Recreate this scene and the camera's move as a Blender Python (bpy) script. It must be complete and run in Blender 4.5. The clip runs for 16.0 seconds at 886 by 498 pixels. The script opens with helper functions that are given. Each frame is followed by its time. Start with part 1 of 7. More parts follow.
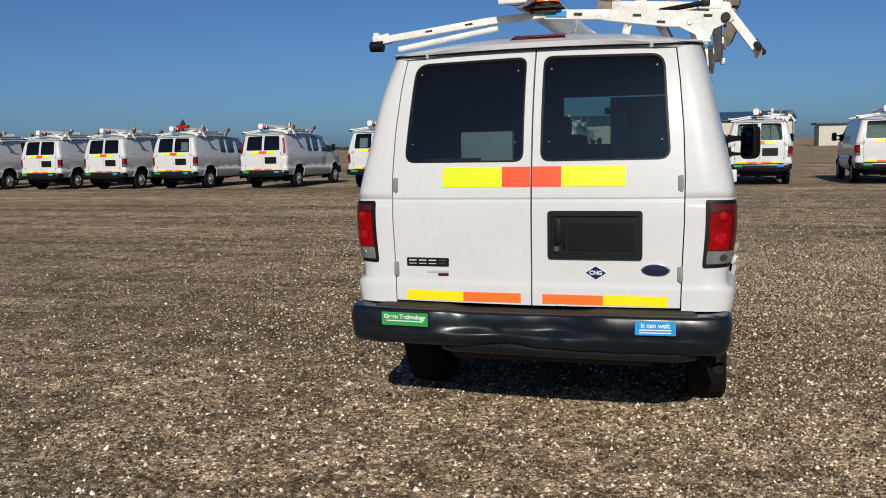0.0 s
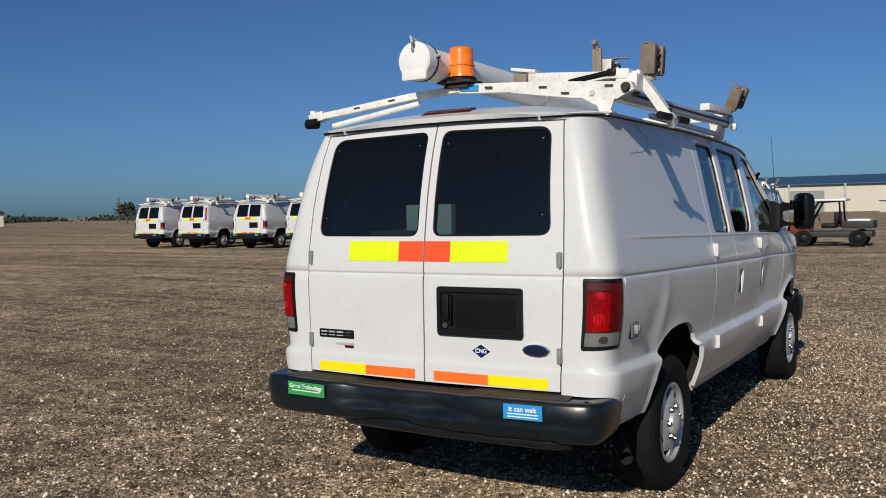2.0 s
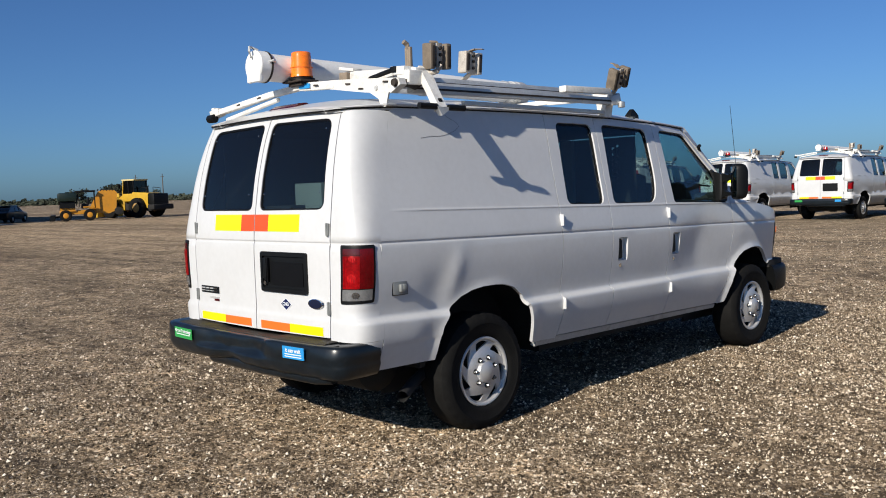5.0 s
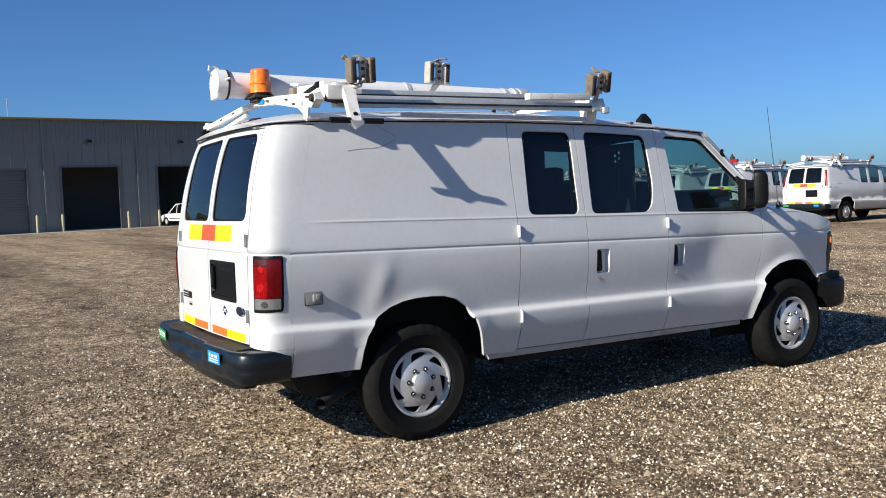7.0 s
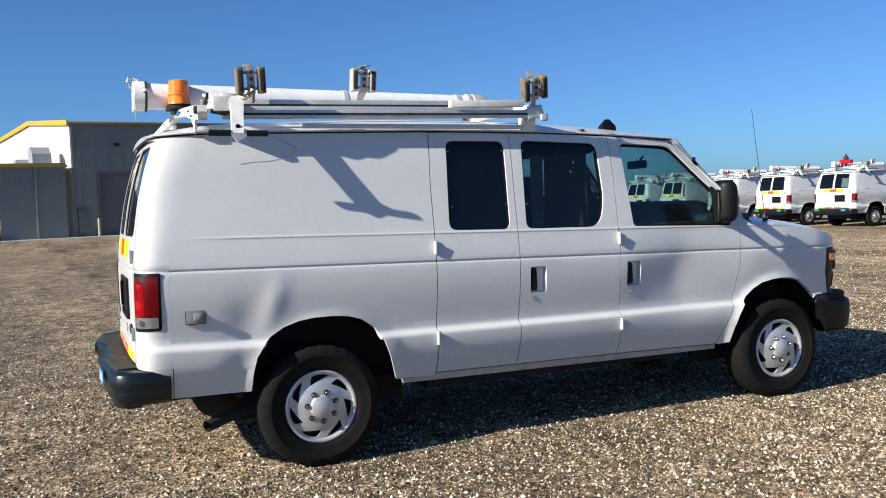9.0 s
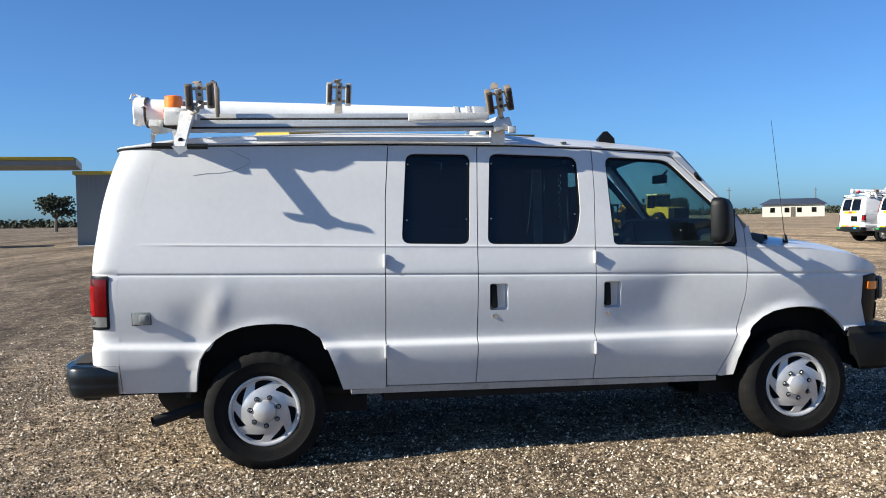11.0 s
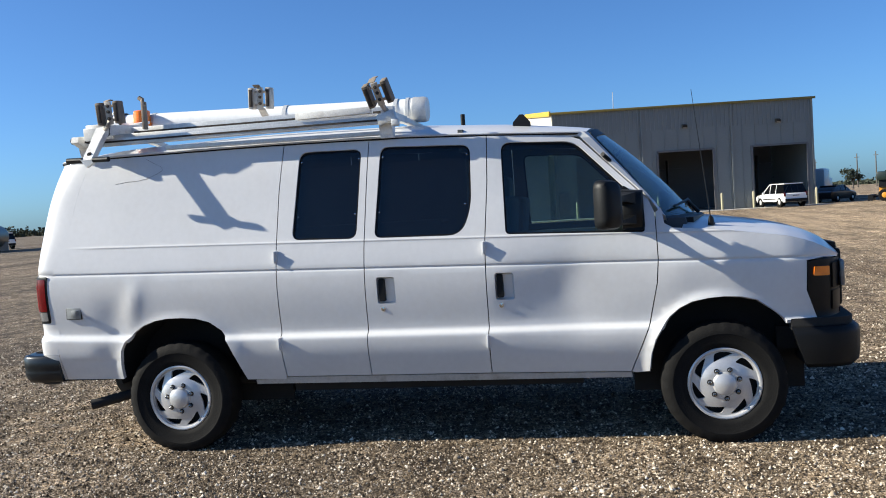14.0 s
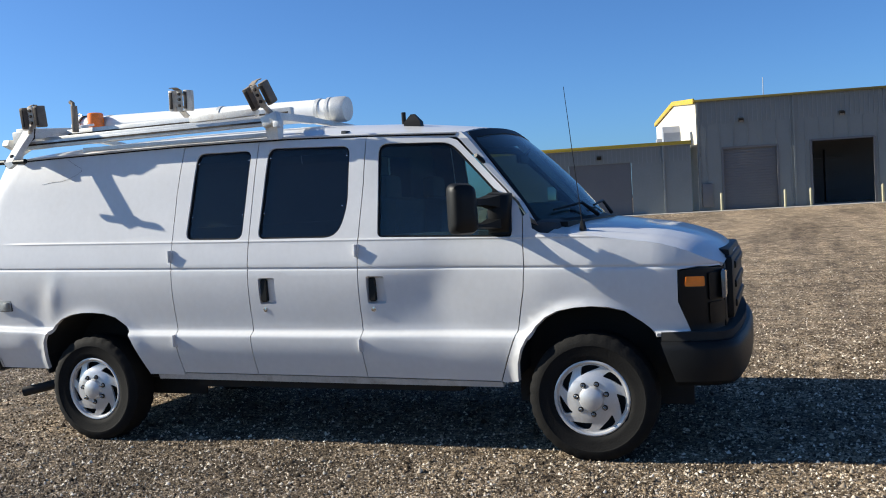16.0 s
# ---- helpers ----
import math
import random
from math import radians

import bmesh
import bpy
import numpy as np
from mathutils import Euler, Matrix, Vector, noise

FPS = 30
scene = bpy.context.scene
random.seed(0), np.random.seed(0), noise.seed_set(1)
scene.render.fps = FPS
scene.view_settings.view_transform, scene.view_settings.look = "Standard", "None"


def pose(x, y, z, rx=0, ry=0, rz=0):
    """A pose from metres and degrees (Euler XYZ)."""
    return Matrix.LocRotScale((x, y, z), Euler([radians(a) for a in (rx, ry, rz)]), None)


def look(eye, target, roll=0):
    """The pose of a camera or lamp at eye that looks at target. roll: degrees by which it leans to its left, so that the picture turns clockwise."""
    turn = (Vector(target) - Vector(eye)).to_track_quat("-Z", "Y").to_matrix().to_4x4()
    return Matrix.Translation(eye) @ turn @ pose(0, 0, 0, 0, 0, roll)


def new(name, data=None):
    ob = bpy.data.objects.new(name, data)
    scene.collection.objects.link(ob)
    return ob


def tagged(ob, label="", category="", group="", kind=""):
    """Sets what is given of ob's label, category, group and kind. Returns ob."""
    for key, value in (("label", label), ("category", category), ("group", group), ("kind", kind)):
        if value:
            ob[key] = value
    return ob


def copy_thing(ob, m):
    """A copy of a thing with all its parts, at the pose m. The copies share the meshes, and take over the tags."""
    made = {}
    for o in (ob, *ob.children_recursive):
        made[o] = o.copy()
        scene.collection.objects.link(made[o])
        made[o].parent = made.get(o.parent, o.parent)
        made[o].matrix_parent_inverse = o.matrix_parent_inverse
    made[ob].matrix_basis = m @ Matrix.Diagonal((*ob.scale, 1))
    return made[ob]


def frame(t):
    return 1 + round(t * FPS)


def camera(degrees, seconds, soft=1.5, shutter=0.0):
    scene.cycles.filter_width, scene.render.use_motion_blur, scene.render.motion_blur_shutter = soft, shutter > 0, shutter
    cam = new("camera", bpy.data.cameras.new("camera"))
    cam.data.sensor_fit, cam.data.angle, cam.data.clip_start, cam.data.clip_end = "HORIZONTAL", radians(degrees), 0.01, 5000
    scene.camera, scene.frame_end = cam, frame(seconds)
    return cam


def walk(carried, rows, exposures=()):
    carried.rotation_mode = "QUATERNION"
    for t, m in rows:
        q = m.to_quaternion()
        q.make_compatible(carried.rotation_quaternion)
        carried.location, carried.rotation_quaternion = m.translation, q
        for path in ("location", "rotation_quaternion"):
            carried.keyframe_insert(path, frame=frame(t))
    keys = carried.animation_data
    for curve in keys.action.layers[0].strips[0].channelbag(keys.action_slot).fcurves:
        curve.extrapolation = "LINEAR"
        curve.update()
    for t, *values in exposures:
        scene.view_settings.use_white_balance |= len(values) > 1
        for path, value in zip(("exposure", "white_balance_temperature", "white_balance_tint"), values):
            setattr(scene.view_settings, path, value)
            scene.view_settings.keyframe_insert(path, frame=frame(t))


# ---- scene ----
cam = camera(52.1, 16.0, soft=1.0)
METRES, EYE, TURN = 13.393, 1.5, 17.2
ROWS = [
    (0.0, 0.0, 0.0, 0.0, -0.14, -6.61, 1.22),
    (0.5, 0.0291, 0.0062, 0.0008, 3.1, -7.43, 0.73),
    (1.0, 0.0625, 0.0065, 0.0007, 7.5, -6.74, 0.17),
    (1.5, 0.091, 0.0158, 0.0016, 11.01, -4.3, 0.84),
    (2.0, 0.1205, 0.0144, 0.0025, 13.84, -2.49, 1.21),
    (2.5, 0.1516, 0.0105, 0.0021, 16.88, -2.5, 0.83),
    (3.0, 0.1811, 0.0098, 0.0032, 19.33, -2.68, 1.24),
    (3.5, 0.2166, -0.0033, 0.0036, 21.45, -3.24, 1.3),
    (4.0, 0.2444, 0.0015, 0.0025, 24.05, -3.64, 1.11),
    (4.5, 0.2785, 0.0036, 0.0022, 26.83, -3.77, 1.45),
    (5.0, 0.3064, 0.0177, 0.0006, 28.67, -3.95, 2.11),
    (7.5, 0.4277, 0.1111, 0.0014, 45.41, -2.73, 2.24),
    (8.0, 0.4421, 0.1323, 0.003, 48.12, -2.07, 2.22),
    (8.5, 0.4575, 0.1532, 0.0033, 50.3, -2.57, 1.95),
    (9.0, 0.4616, 0.1796, 0.0034, 50.2, -3.1, 2.24),
    (9.5, 0.478, 0.2042, 0.003, 52.58, -3.41, 1.16),
    (12.0, 0.5457, 0.343, 0.0013, 69.49, -1.93, 2.65),
    (12.5, 0.5549, 0.3716, 0.0013, 70.99, -2.88, 3.28),
    (13.0, 0.5746, 0.4053, 0.0007, 76.05, -2.78, 3.7),
    (13.5, 0.5727, 0.4382, -0.0005, 81.13, -2.66, 3.5),
    (14.0, 0.5786, 0.4695, 0.0009, 83.07, -2.69, 3.6),
    (14.5, 0.58, 0.5026, 0.0008, 85.34, -3.07, 3.47),
    (15.0, 0.5739, 0.5334, 0.0006, 87.84, -2.83, 3.07),
    (15.5, 0.5814, 0.568, 0.0011, 91.35, -2.6, 3.18),
    (16.0, 0.576, 0.6001, -0.0009, 93.2, -2.77, 3.32),
]
EXPOSURES = [(0.0, -0.53, 6620, 10), (1.0, -0.52, 6620, 10), (3.5, -0.56, 6600, 10), (5.0, -0.10, 6550, 10), (7.5, 0.32, 6480, 9), (9.5, 0.53, 6460, 8), (12.0, 0.76, 6520, 7), (14.0, 0.74, 6530, 7), (16.0, 0.69, 6540, 7)]
walk(cam, [(t, pose(0.91, -5.424, EYE, 0, 0, TURN) @ pose(METRES * x, METRES * y, METRES * z, 90 + pitch, roll, yaw)) for t, x, y, z, yaw, pitch, roll in ROWS], EXPOSURES)

# ---- world and sun: clear sky, low sun behind the van's rear right corner ----
SUN = Vector((0.36, -1.84, 1.0)).normalized()
world = bpy.data.worlds.new("sky")
world.use_nodes = True
scene.world = world
wn = world.node_tree.nodes
sky = wn.new("ShaderNodeTexSky")
sky.sky_type, sky.sun_disc = "NISHITA", False
sky.sun_elevation = math.asin(SUN.z)
sky.sun_rotation = math.atan2(SUN.x, SUN.y)
sky.air_density, sky.dust_density, sky.ozone_density = 0.72, 0.8, 1.6
wn["Background"].inputs["Strength"].default_value = 0.073
deep = wn.new("ShaderNodeVectorMath")
deep.operation = "MULTIPLY"
deep.inputs[1].default_value = (0.52, 0.87, 1.32)
world.node_tree.links.new(sky.outputs[0], deep.inputs[0])
world.node_tree.links.new(deep.outputs[0], wn["Background"].inputs["Color"])
sun = new("sun", bpy.data.lights.new("sun", "SUN"))
sun.data.energy, sun.data.angle, sun.data.color = 5.7, radians(0.55), (1.0, 0.93, 0.82)
sun.matrix_world = look(SUN * 100, (0, 0, 0))


# ---- materials ----
def material(name, color, rough=0.5, metal=0.0, coat=0.0, vary=0.12, scale=6.0, bump=0.0, bump_scale=60.0, spec=0.5, dirt=None, dirt_amount=0.0, coat_rough=0.06):
    """A painted, plastic, stone or metal surface with a colour that varies at two scales and a fine relief."""
    m = bpy.data.materials.new(name)
    m.use_nodes = True
    n, l = m.node_tree.nodes, m.node_tree.links
    b = n["Principled BSDF"]
    b.inputs["Roughness"].default_value, b.inputs["Metallic"].default_value = rough, metal
    b.inputs["Coat Weight"].default_value, b.inputs["Coat Roughness"].default_value = coat, coat_rough
    b.inputs["Specular IOR Level"].default_value = spec
    co = n.new("ShaderNodeTexCoord").outputs["Object"]
    big, small = n.new("ShaderNodeTexNoise"), n.new("ShaderNodeTexNoise")
    for tex, s in ((big, scale), (small, scale * 14)):
        tex.inputs["Scale"].default_value, tex.inputs["Detail"].default_value = s, 4
        l.new(co, tex.inputs["Vector"])
    add = n.new("ShaderNodeMath")
    add.operation = "ADD"
    l.new(big.outputs["Fac"], add.inputs[0])
    l.new(small.outputs["Fac"], add.inputs[1])
    ramp = n.new("ShaderNodeMapRange")
    ramp.inputs["From Min"].default_value, ramp.inputs["From Max"].default_value = 0.7, 1.3
    ramp.inputs["To Min"].default_value, ramp.inputs["To Max"].default_value = 1 - vary, 1 + vary
    l.new(add.outputs[0], ramp.inputs["Value"])
    mul = n.new("ShaderNodeVectorMath")
    mul.operation = "SCALE"
    mul.inputs[0].default_value = color
    l.new(ramp.outputs[0], mul.inputs["Scale"])
    out = mul.outputs[0]
    if dirt:
        spots = n.new("ShaderNodeTexNoise")
        spots.inputs["Scale"].default_value, spots.inputs["Detail"].default_value, spots.inputs["Roughness"].default_value = scale * 1.7, 8, 0.7
        l.new(co, spots.inputs["Vector"])
        sel = n.new("ShaderNodeMapRange")
        sel.inputs["From Min"].default_value, sel.inputs["From Max"].default_value = 0.5, 0.75
        sel.inputs["To Max"].default_value = dirt_amount
        l.new(spots.outputs["Fac"], sel.inputs["Value"])
        mix = n.new("ShaderNodeMix")
        mix.data_type = "RGBA"
        l.new(sel.outputs[0], mix.inputs[0])
        l.new(out, mix.inputs[6])
        mix.inputs[7].default_value = (*dirt, 1)
        out = mix.outputs[2]
    l.new(out, b.inputs["Base Color"])
    if bump:
        bn, bt = n.new("ShaderNodeBump"), n.new("ShaderNodeTexNoise")
        bt.inputs["Scale"].default_value, bt.inputs["Detail"].default_value = bump_scale, 5
        bn.inputs["Strength"].default_value, bn.inputs["Distance"].default_value = bump, 0.01
        l.new(co, bt.inputs["Vector"])
        l.new(bt.outputs["Fac"], bn.inputs["Height"])
        l.new(bn.outputs[0], b.inputs["Normal"])
    return m


def glass(name, tint, rough=0.0):
    """Thin tinted glass with a faint film of dust: what lies behind shows through its tint, and the sky glances off it."""
    m = bpy.data.materials.new(name)
    m.use_nodes = True
    n, l = m.node_tree.nodes, m.node_tree.links
    n.remove(n["Principled BSDF"])
    clear, gloss, mix, edge, fres, base = (n.new("ShaderNode" + k) for k in ("BsdfTransparent", "BsdfGlossy", "MixShader", "LayerWeight", "Math", "Math"))
    clear.inputs[0].default_value = (*tint, 1)
    gloss.inputs["Roughness"].default_value = rough
    fres.operation, base.operation = "POWER", "MULTIPLY_ADD"
    fres.inputs[1].default_value, base.inputs[1].default_value, base.inputs[2].default_value = 4.5, 0.75, 0.042
    l.new(edge.outputs["Facing"], fres.inputs[0])
    l.new(fres.outputs[0], base.inputs[0])
    l.new(base.outputs[0], mix.inputs[0])
    l.new(clear.outputs[0], mix.inputs[1])
    l.new(gloss.outputs[0], mix.inputs[2])
    film, haze = n.new("ShaderNodeBsdfDiffuse"), n.new("ShaderNodeMixShader")
    film.inputs[0].default_value, haze.inputs[0].default_value = (0.30, 0.30, 0.29, 1), 0.008
    l.new(mix.outputs[0], haze.inputs[1])
    l.new(film.outputs[0], haze.inputs[2])
    l.new(haze.outputs[0], n["Material Output"].inputs[0])
    return m


PAINT = material("white_van_paint", (0.615, 0.618, 0.618), 0.34, coat=0.42, coat_rough=0.08, spec=0.22, vary=0.03, scale=2.0, bump=0.012, bump_scale=5, dirt=(0.42, 0.37, 0.30), dirt_amount=0.10)
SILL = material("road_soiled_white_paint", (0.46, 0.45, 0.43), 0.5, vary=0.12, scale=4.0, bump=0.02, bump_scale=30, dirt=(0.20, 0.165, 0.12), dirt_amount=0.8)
LINER = material("grey_interior_liner", (0.05, 0.052, 0.055), 0.8, vary=0.15)
RACKPAINT = material("chipped_white_rack_paint", (0.72, 0.71, 0.67), 0.42, vary=0.14, scale=9, bump=0.15, dirt=(0.24, 0.15, 0.09), dirt_amount=0.42)
ALU = material("weathered_aluminium", (0.60, 0.60, 0.58), 0.42, metal=0.35, vary=0.15, scale=8, bump=0.1)
BLACK = material("black_plastic", (0.0055, 0.006, 0.0065), 0.48, vary=0.2, scale=10, bump=0.08, bump_scale=300, spec=0.22)
NUT = material("dark_chrome_nut", (0.22, 0.22, 0.22), 0.2, metal=1.0, vary=0.2, scale=40)
SEAL = material("black_window_rubber", (0.004, 0.004, 0.0045), 0.45, vary=0.2, spec=0.2)
BUMPER = material("slate_bumper_rubber", (0.0065, 0.0100, 0.0135), 0.30, vary=0.3, scale=5, bump=0.08, bump_scale=14, dirt=(0.03, 0.03, 0.029), dirt_amount=0.25)
STEPPAD = material("dusty_brown_step_rubber", (0.030, 0.026, 0.021), 0.7, vary=0.35, scale=7, bump=0.25, bump_scale=120, dirt=(0.09, 0.072, 0.05), dirt_amount=0.5, spec=0.3)
GREYPLATE = material("weathered_grey_fitting", (0.24, 0.25, 0.245), 0.55, metal=0.2, vary=0.25, scale=25, bump=0.1)
TYRE = material("tyre_rubber", (0.009, 0.0088, 0.0085), 0.8, vary=0.25, scale=12, bump=0.2, bump_scale=90, dirt=(0.028, 0.024, 0.02), dirt_amount=0.15, spec=0.14)
SILVER = material("silver_wheel_cover", (0.56, 0.56, 0.56), 0.36, metal=0.45, vary=0.06, scale=8, dirt=(0.25, 0.22, 0.18), dirt_amount=0.15)
CHROME = material("chrome", (0.75, 0.75, 0.76), 0.10, metal=1.0, vary=0.04)
UNDER = material("dark_underbody", (0.012, 0.0115, 0.011), 0.85, vary=0.3, scale=8)
RUST = material("rusted_pipe", (0.035, 0.026, 0.02), 0.8, vary=0.4, scale=20, bump=0.2)
REDSIDE = material("shaded_red_lamp_lens", (0.11, 0.0015, 0.003), 0.2, coat=0.3, vary=0.4, scale=9, spec=0.2)
RED = material("red_lamp_lens", (0.22, 0.002, 0.0035), 0.28, coat=0.12, vary=0.45, scale=5, spec=0.12)
REDDARK = material("dark_red_lamp_lens", (0.08, 0.003, 0.004), 0.14, coat=0.3, vary=0.2, scale=20)
CLEAR = material("grey_clear_lens", (0.16, 0.16, 0.16), 0.10, coat=1.0, vary=0.3, scale=30)
AMBER = material("amber_lens", (0.85, 0.20, 0.012), 0.12, coat=1.0, vary=0.12, scale=20)
# bright red for the row beacons, a warning lamp and painted tail lamp glints
REDBRIGHT = material("bright_red_lens", (0.40, 0.006, 0.008), 0.15, coat=0.3, vary=0.6, scale=40)
BEACON = material("orange_beacon_lens", (0.95, 0.21, 0.012), 0.25, coat=0.3, vary=0.3, scale=22)
LIME = material("lime_yellow_reflective_tape", (0.72, 0.90, 0.005), 0.35, vary=0.03, scale=12)
ORANGE = material("orange_red_reflective_tape", (0.90, 0.085, 0.02), 0.35, vary=0.04, scale=12)
YELLOW2 = material("yellow_reflective_tape", (0.92, 0.74, 0.005), 0.35, vary=0.03, scale=12)
ORANGE2 = material("orange_reflective_tape", (0.92, 0.17, 0.025), 0.35, vary=0.04, scale=12)
BLUESIGN = material("blue_sticker", (0.02, 0.27, 0.62), 0.45, vary=0.06)
GREENSIGN = material("green_sticker", (0.03, 0.30, 0.07), 0.45, vary=0.08)
BADGE = material("dark_blue_badge", (0.006, 0.010, 0.035), 0.3, coat=0.5, vary=0.2, scale=40)
NAVY = material("navy_badge", (0.008, 0.018, 0.085), 0.25, coat=0.6, vary=0.05)
WHITEINK = material("white_ink", (0.75, 0.77, 0.78), 0.5, vary=0.04)
PVC = material("white_plastic_pipe", (0.78, 0.78, 0.76), 0.40, vary=0.04, scale=4, dirt=(0.45, 0.42, 0.37), dirt_amount=0.3)
TAN = material("dirty_tan_rubber", (0.24, 0.19, 0.14), 0.75, vary=0.25, scale=20)
TANMETAL = material("weathered_tan_metal", (0.52, 0.47, 0.40), 0.5, metal=0.2, vary=0.25, scale=18, dirt=(0.16, 0.10, 0.06), dirt_amount=0.6)
GREYPAD = material("dusty_brown_rubber_pad", (0.17, 0.135, 0.10), 0.7, vary=0.3, scale=20)
SEAT = material("grey_seat_cloth", (0.07, 0.08, 0.085), 0.9, vary=0.15, scale=15, bump=0.2)
BULK = material("pale_grey_bulkhead_paint", (0.50, 0.56, 0.56), 0.6, vary=0.1)
DARKGLASS = glass("dark_tinted_glass", (0.60, 0.66, 0.66))
CABGLASS = glass("green_tinted_cab_glass", (0.70, 0.80, 0.79))
MIRROR = material("mirror_glass", (0.13, 0.155, 0.16), 0.02, metal=1.0, vary=0.01)


# ---- builders ----
def mesh_from(name, bm, mats, smooth_angle=35):
    me = bpy.data.meshes.new(name)
    bmesh.ops.recalc_face_normals(bm, faces=bm.faces)
    for f in bm.faces:
        f.smooth = True
    for e in bm.edges:
        if len(e.link_faces) == 2 and e.calc_face_angle(0) > radians(smooth_angle):
            e.smooth = False
    bm.to_mesh(me)
    bm.free()
    for m in mats if isinstance(mats, (list, tuple)) else [mats]:
        me.materials.append(m)
    return me


def part(name, bm, mats, parent=None, label="", smooth_angle=35):
    """One mesh object under a thing or under a part."""
    ob = new(name, bm if isinstance(bm, bpy.types.Mesh) else mesh_from(name, bm, mats, smooth_angle))
    ob.parent = parent
    return tagged(ob, label)


def thing(name, label, category, group="", m=None):
    ob = new(name)
    ob.empty_display_size = 0.2
    if m is not None:
        ob.matrix_basis = m
    return tagged(ob, label, category, group)


def B():
    return bmesh.new()


def box(bm, c, s, m=None, bevel=0.0):
    """A box of size s about c, turned by m, with rounded edges."""
    t = Matrix.Translation(c) @ (m or Matrix()) @ Matrix.Diagonal((*s, 1))
    r = bmesh.ops.create_cube(bm, size=1, matrix=t)
    if bevel:
        bmesh.ops.bevel(bm, geom=list({e for v in r["verts"] for e in v.link_edges}), offset=bevel, segments=2, affect="EDGES", profile=0.6)
    return bm


def beam(bm, p, q, w, h, bevel=0.004, up=(0, 0, 1)):
    """A bar from p to q, w wide and h high."""
    p, q = Vector(p), Vector(q)
    d = (q - p).normalized()
    side = d.cross(Vector(up)).normalized()
    m = Matrix((side, d, side.cross(d))).transposed().to_4x4()
    return box(bm, (p + q) / 2, (w, (q - p).length, h), m, bevel)


def rings(bm, loops, closed=True, caps=True):
    """A skin over loops of equally many points."""
    vs = [[bm.verts.new(p) for p in loop] for loop in loops]
    k = len(vs[0])
    for a, b in zip(vs, vs[1:]):
        for i in range(k if closed else k - 1):
            bm.faces.new((a[i], a[(i + 1) % k], b[(i + 1) % k], b[i]))
    if caps and closed:
        bm.faces.new(vs[0][::-1])
        bm.faces.new(vs[-1])
    return bm


def tube(bm, path, r, k=10, caps=True):
    """A round bar along a path; r one radius, or one for each point."""
    path = [Vector(p) for p in path]
    loops = []
    for i, p in enumerate(path):
        d = (path[min(i + 1, len(path) - 1)] - path[max(i - 1, 0)]).normalized()
        a = d.cross(Vector((0, 0, 1)) if abs(d.z) < 0.9 else Vector((1, 0, 0))).normalized()
        b = d.cross(a)
        rr = r[i] if isinstance(r, (list, tuple)) else r
        loops.append([p + rr * (math.cos(2 * math.pi * j / k) * a + math.sin(2 * math.pi * j / k) * b) for j in range(k)])
    return rings(bm, loops, True, caps)


def lathe(bm, profile, centre, axis="x", k=32, caps=False):
    """A turned form: profile is a list of (along, radius)."""
    c = Vector(centre)
    loops = []
    for a, r in profile:
        loop = []
        for j in range(k):
            u, v = r * math.cos(2 * math.pi * j / k), r * math.sin(2 * math.pi * j / k)
            loop.append(c + (Vector((a, u, v)) if axis == "x" else Vector((u, a, v)) if axis == "y" else Vector((u, v, a))))
        loops.append(loop)
    return rings(bm, loops, True, caps)


def sweep(bm, path, profile, up=Vector((0, 0, 1))):
    """A section (out, up) carried along a level path; out is to the path's right."""
    loops = []
    path = [Vector(p) for p in path]
    for i, p in enumerate(path):
        d = (path[min(i + 1, len(path) - 1)] - path[max(i - 1, 0)]).normalized()
        side = d.cross(up).normalized()
        loops.append([p + side * a + up * b for a, b in profile])
    return rings(bm, loops)


def rounded(points, r, k=4):
    """A polygon with its corners rounded; r one radius, or one for each corner."""
    pts = [Vector((*p, 0)) for p in points]
    out = []
    for i, p in enumerate(pts):
        rr = r[i] if isinstance(r, (list, tuple)) else r
        a, b = pts[i - 1] - p, pts[(i + 1) % len(pts)] - p
        if rr <= 0:
            out.append((p.x, p.y))
            continue
        d = min(rr, a.length * 0.49, b.length * 0.49)
        s, e = p + a.normalized() * d, p + b.normalized() * d
        for j in range(k + 1):
            f = j / k
            q = s.lerp(p, f).lerp(p.lerp(e, f), f)
            out.append((q.x, q.y))
    return out


def inset(points, d):
    """The outline moved inwards by d."""
    n = len(points)
    area = sum(points[i - 1][0] * points[i][1] - points[i][0] * points[i - 1][1] for i in range(n))
    s = 1 if area > 0 else -1
    out = []
    for i in range(n):
        a, b, c = (Vector(points[j % n]) for j in (i - 1, i, i + 1))
        e, f = (b - a).normalized(), (c - b).normalized()
        m = Vector((-(e.y + f.y), e.x + f.x))
        m = m.normalized() / max(0.5, math.cos((e.angle(f) if e.length and f.length else 0) / 2))
        out.append((b.x + s * d * m.x, b.y + s * d * m.y))
    return out


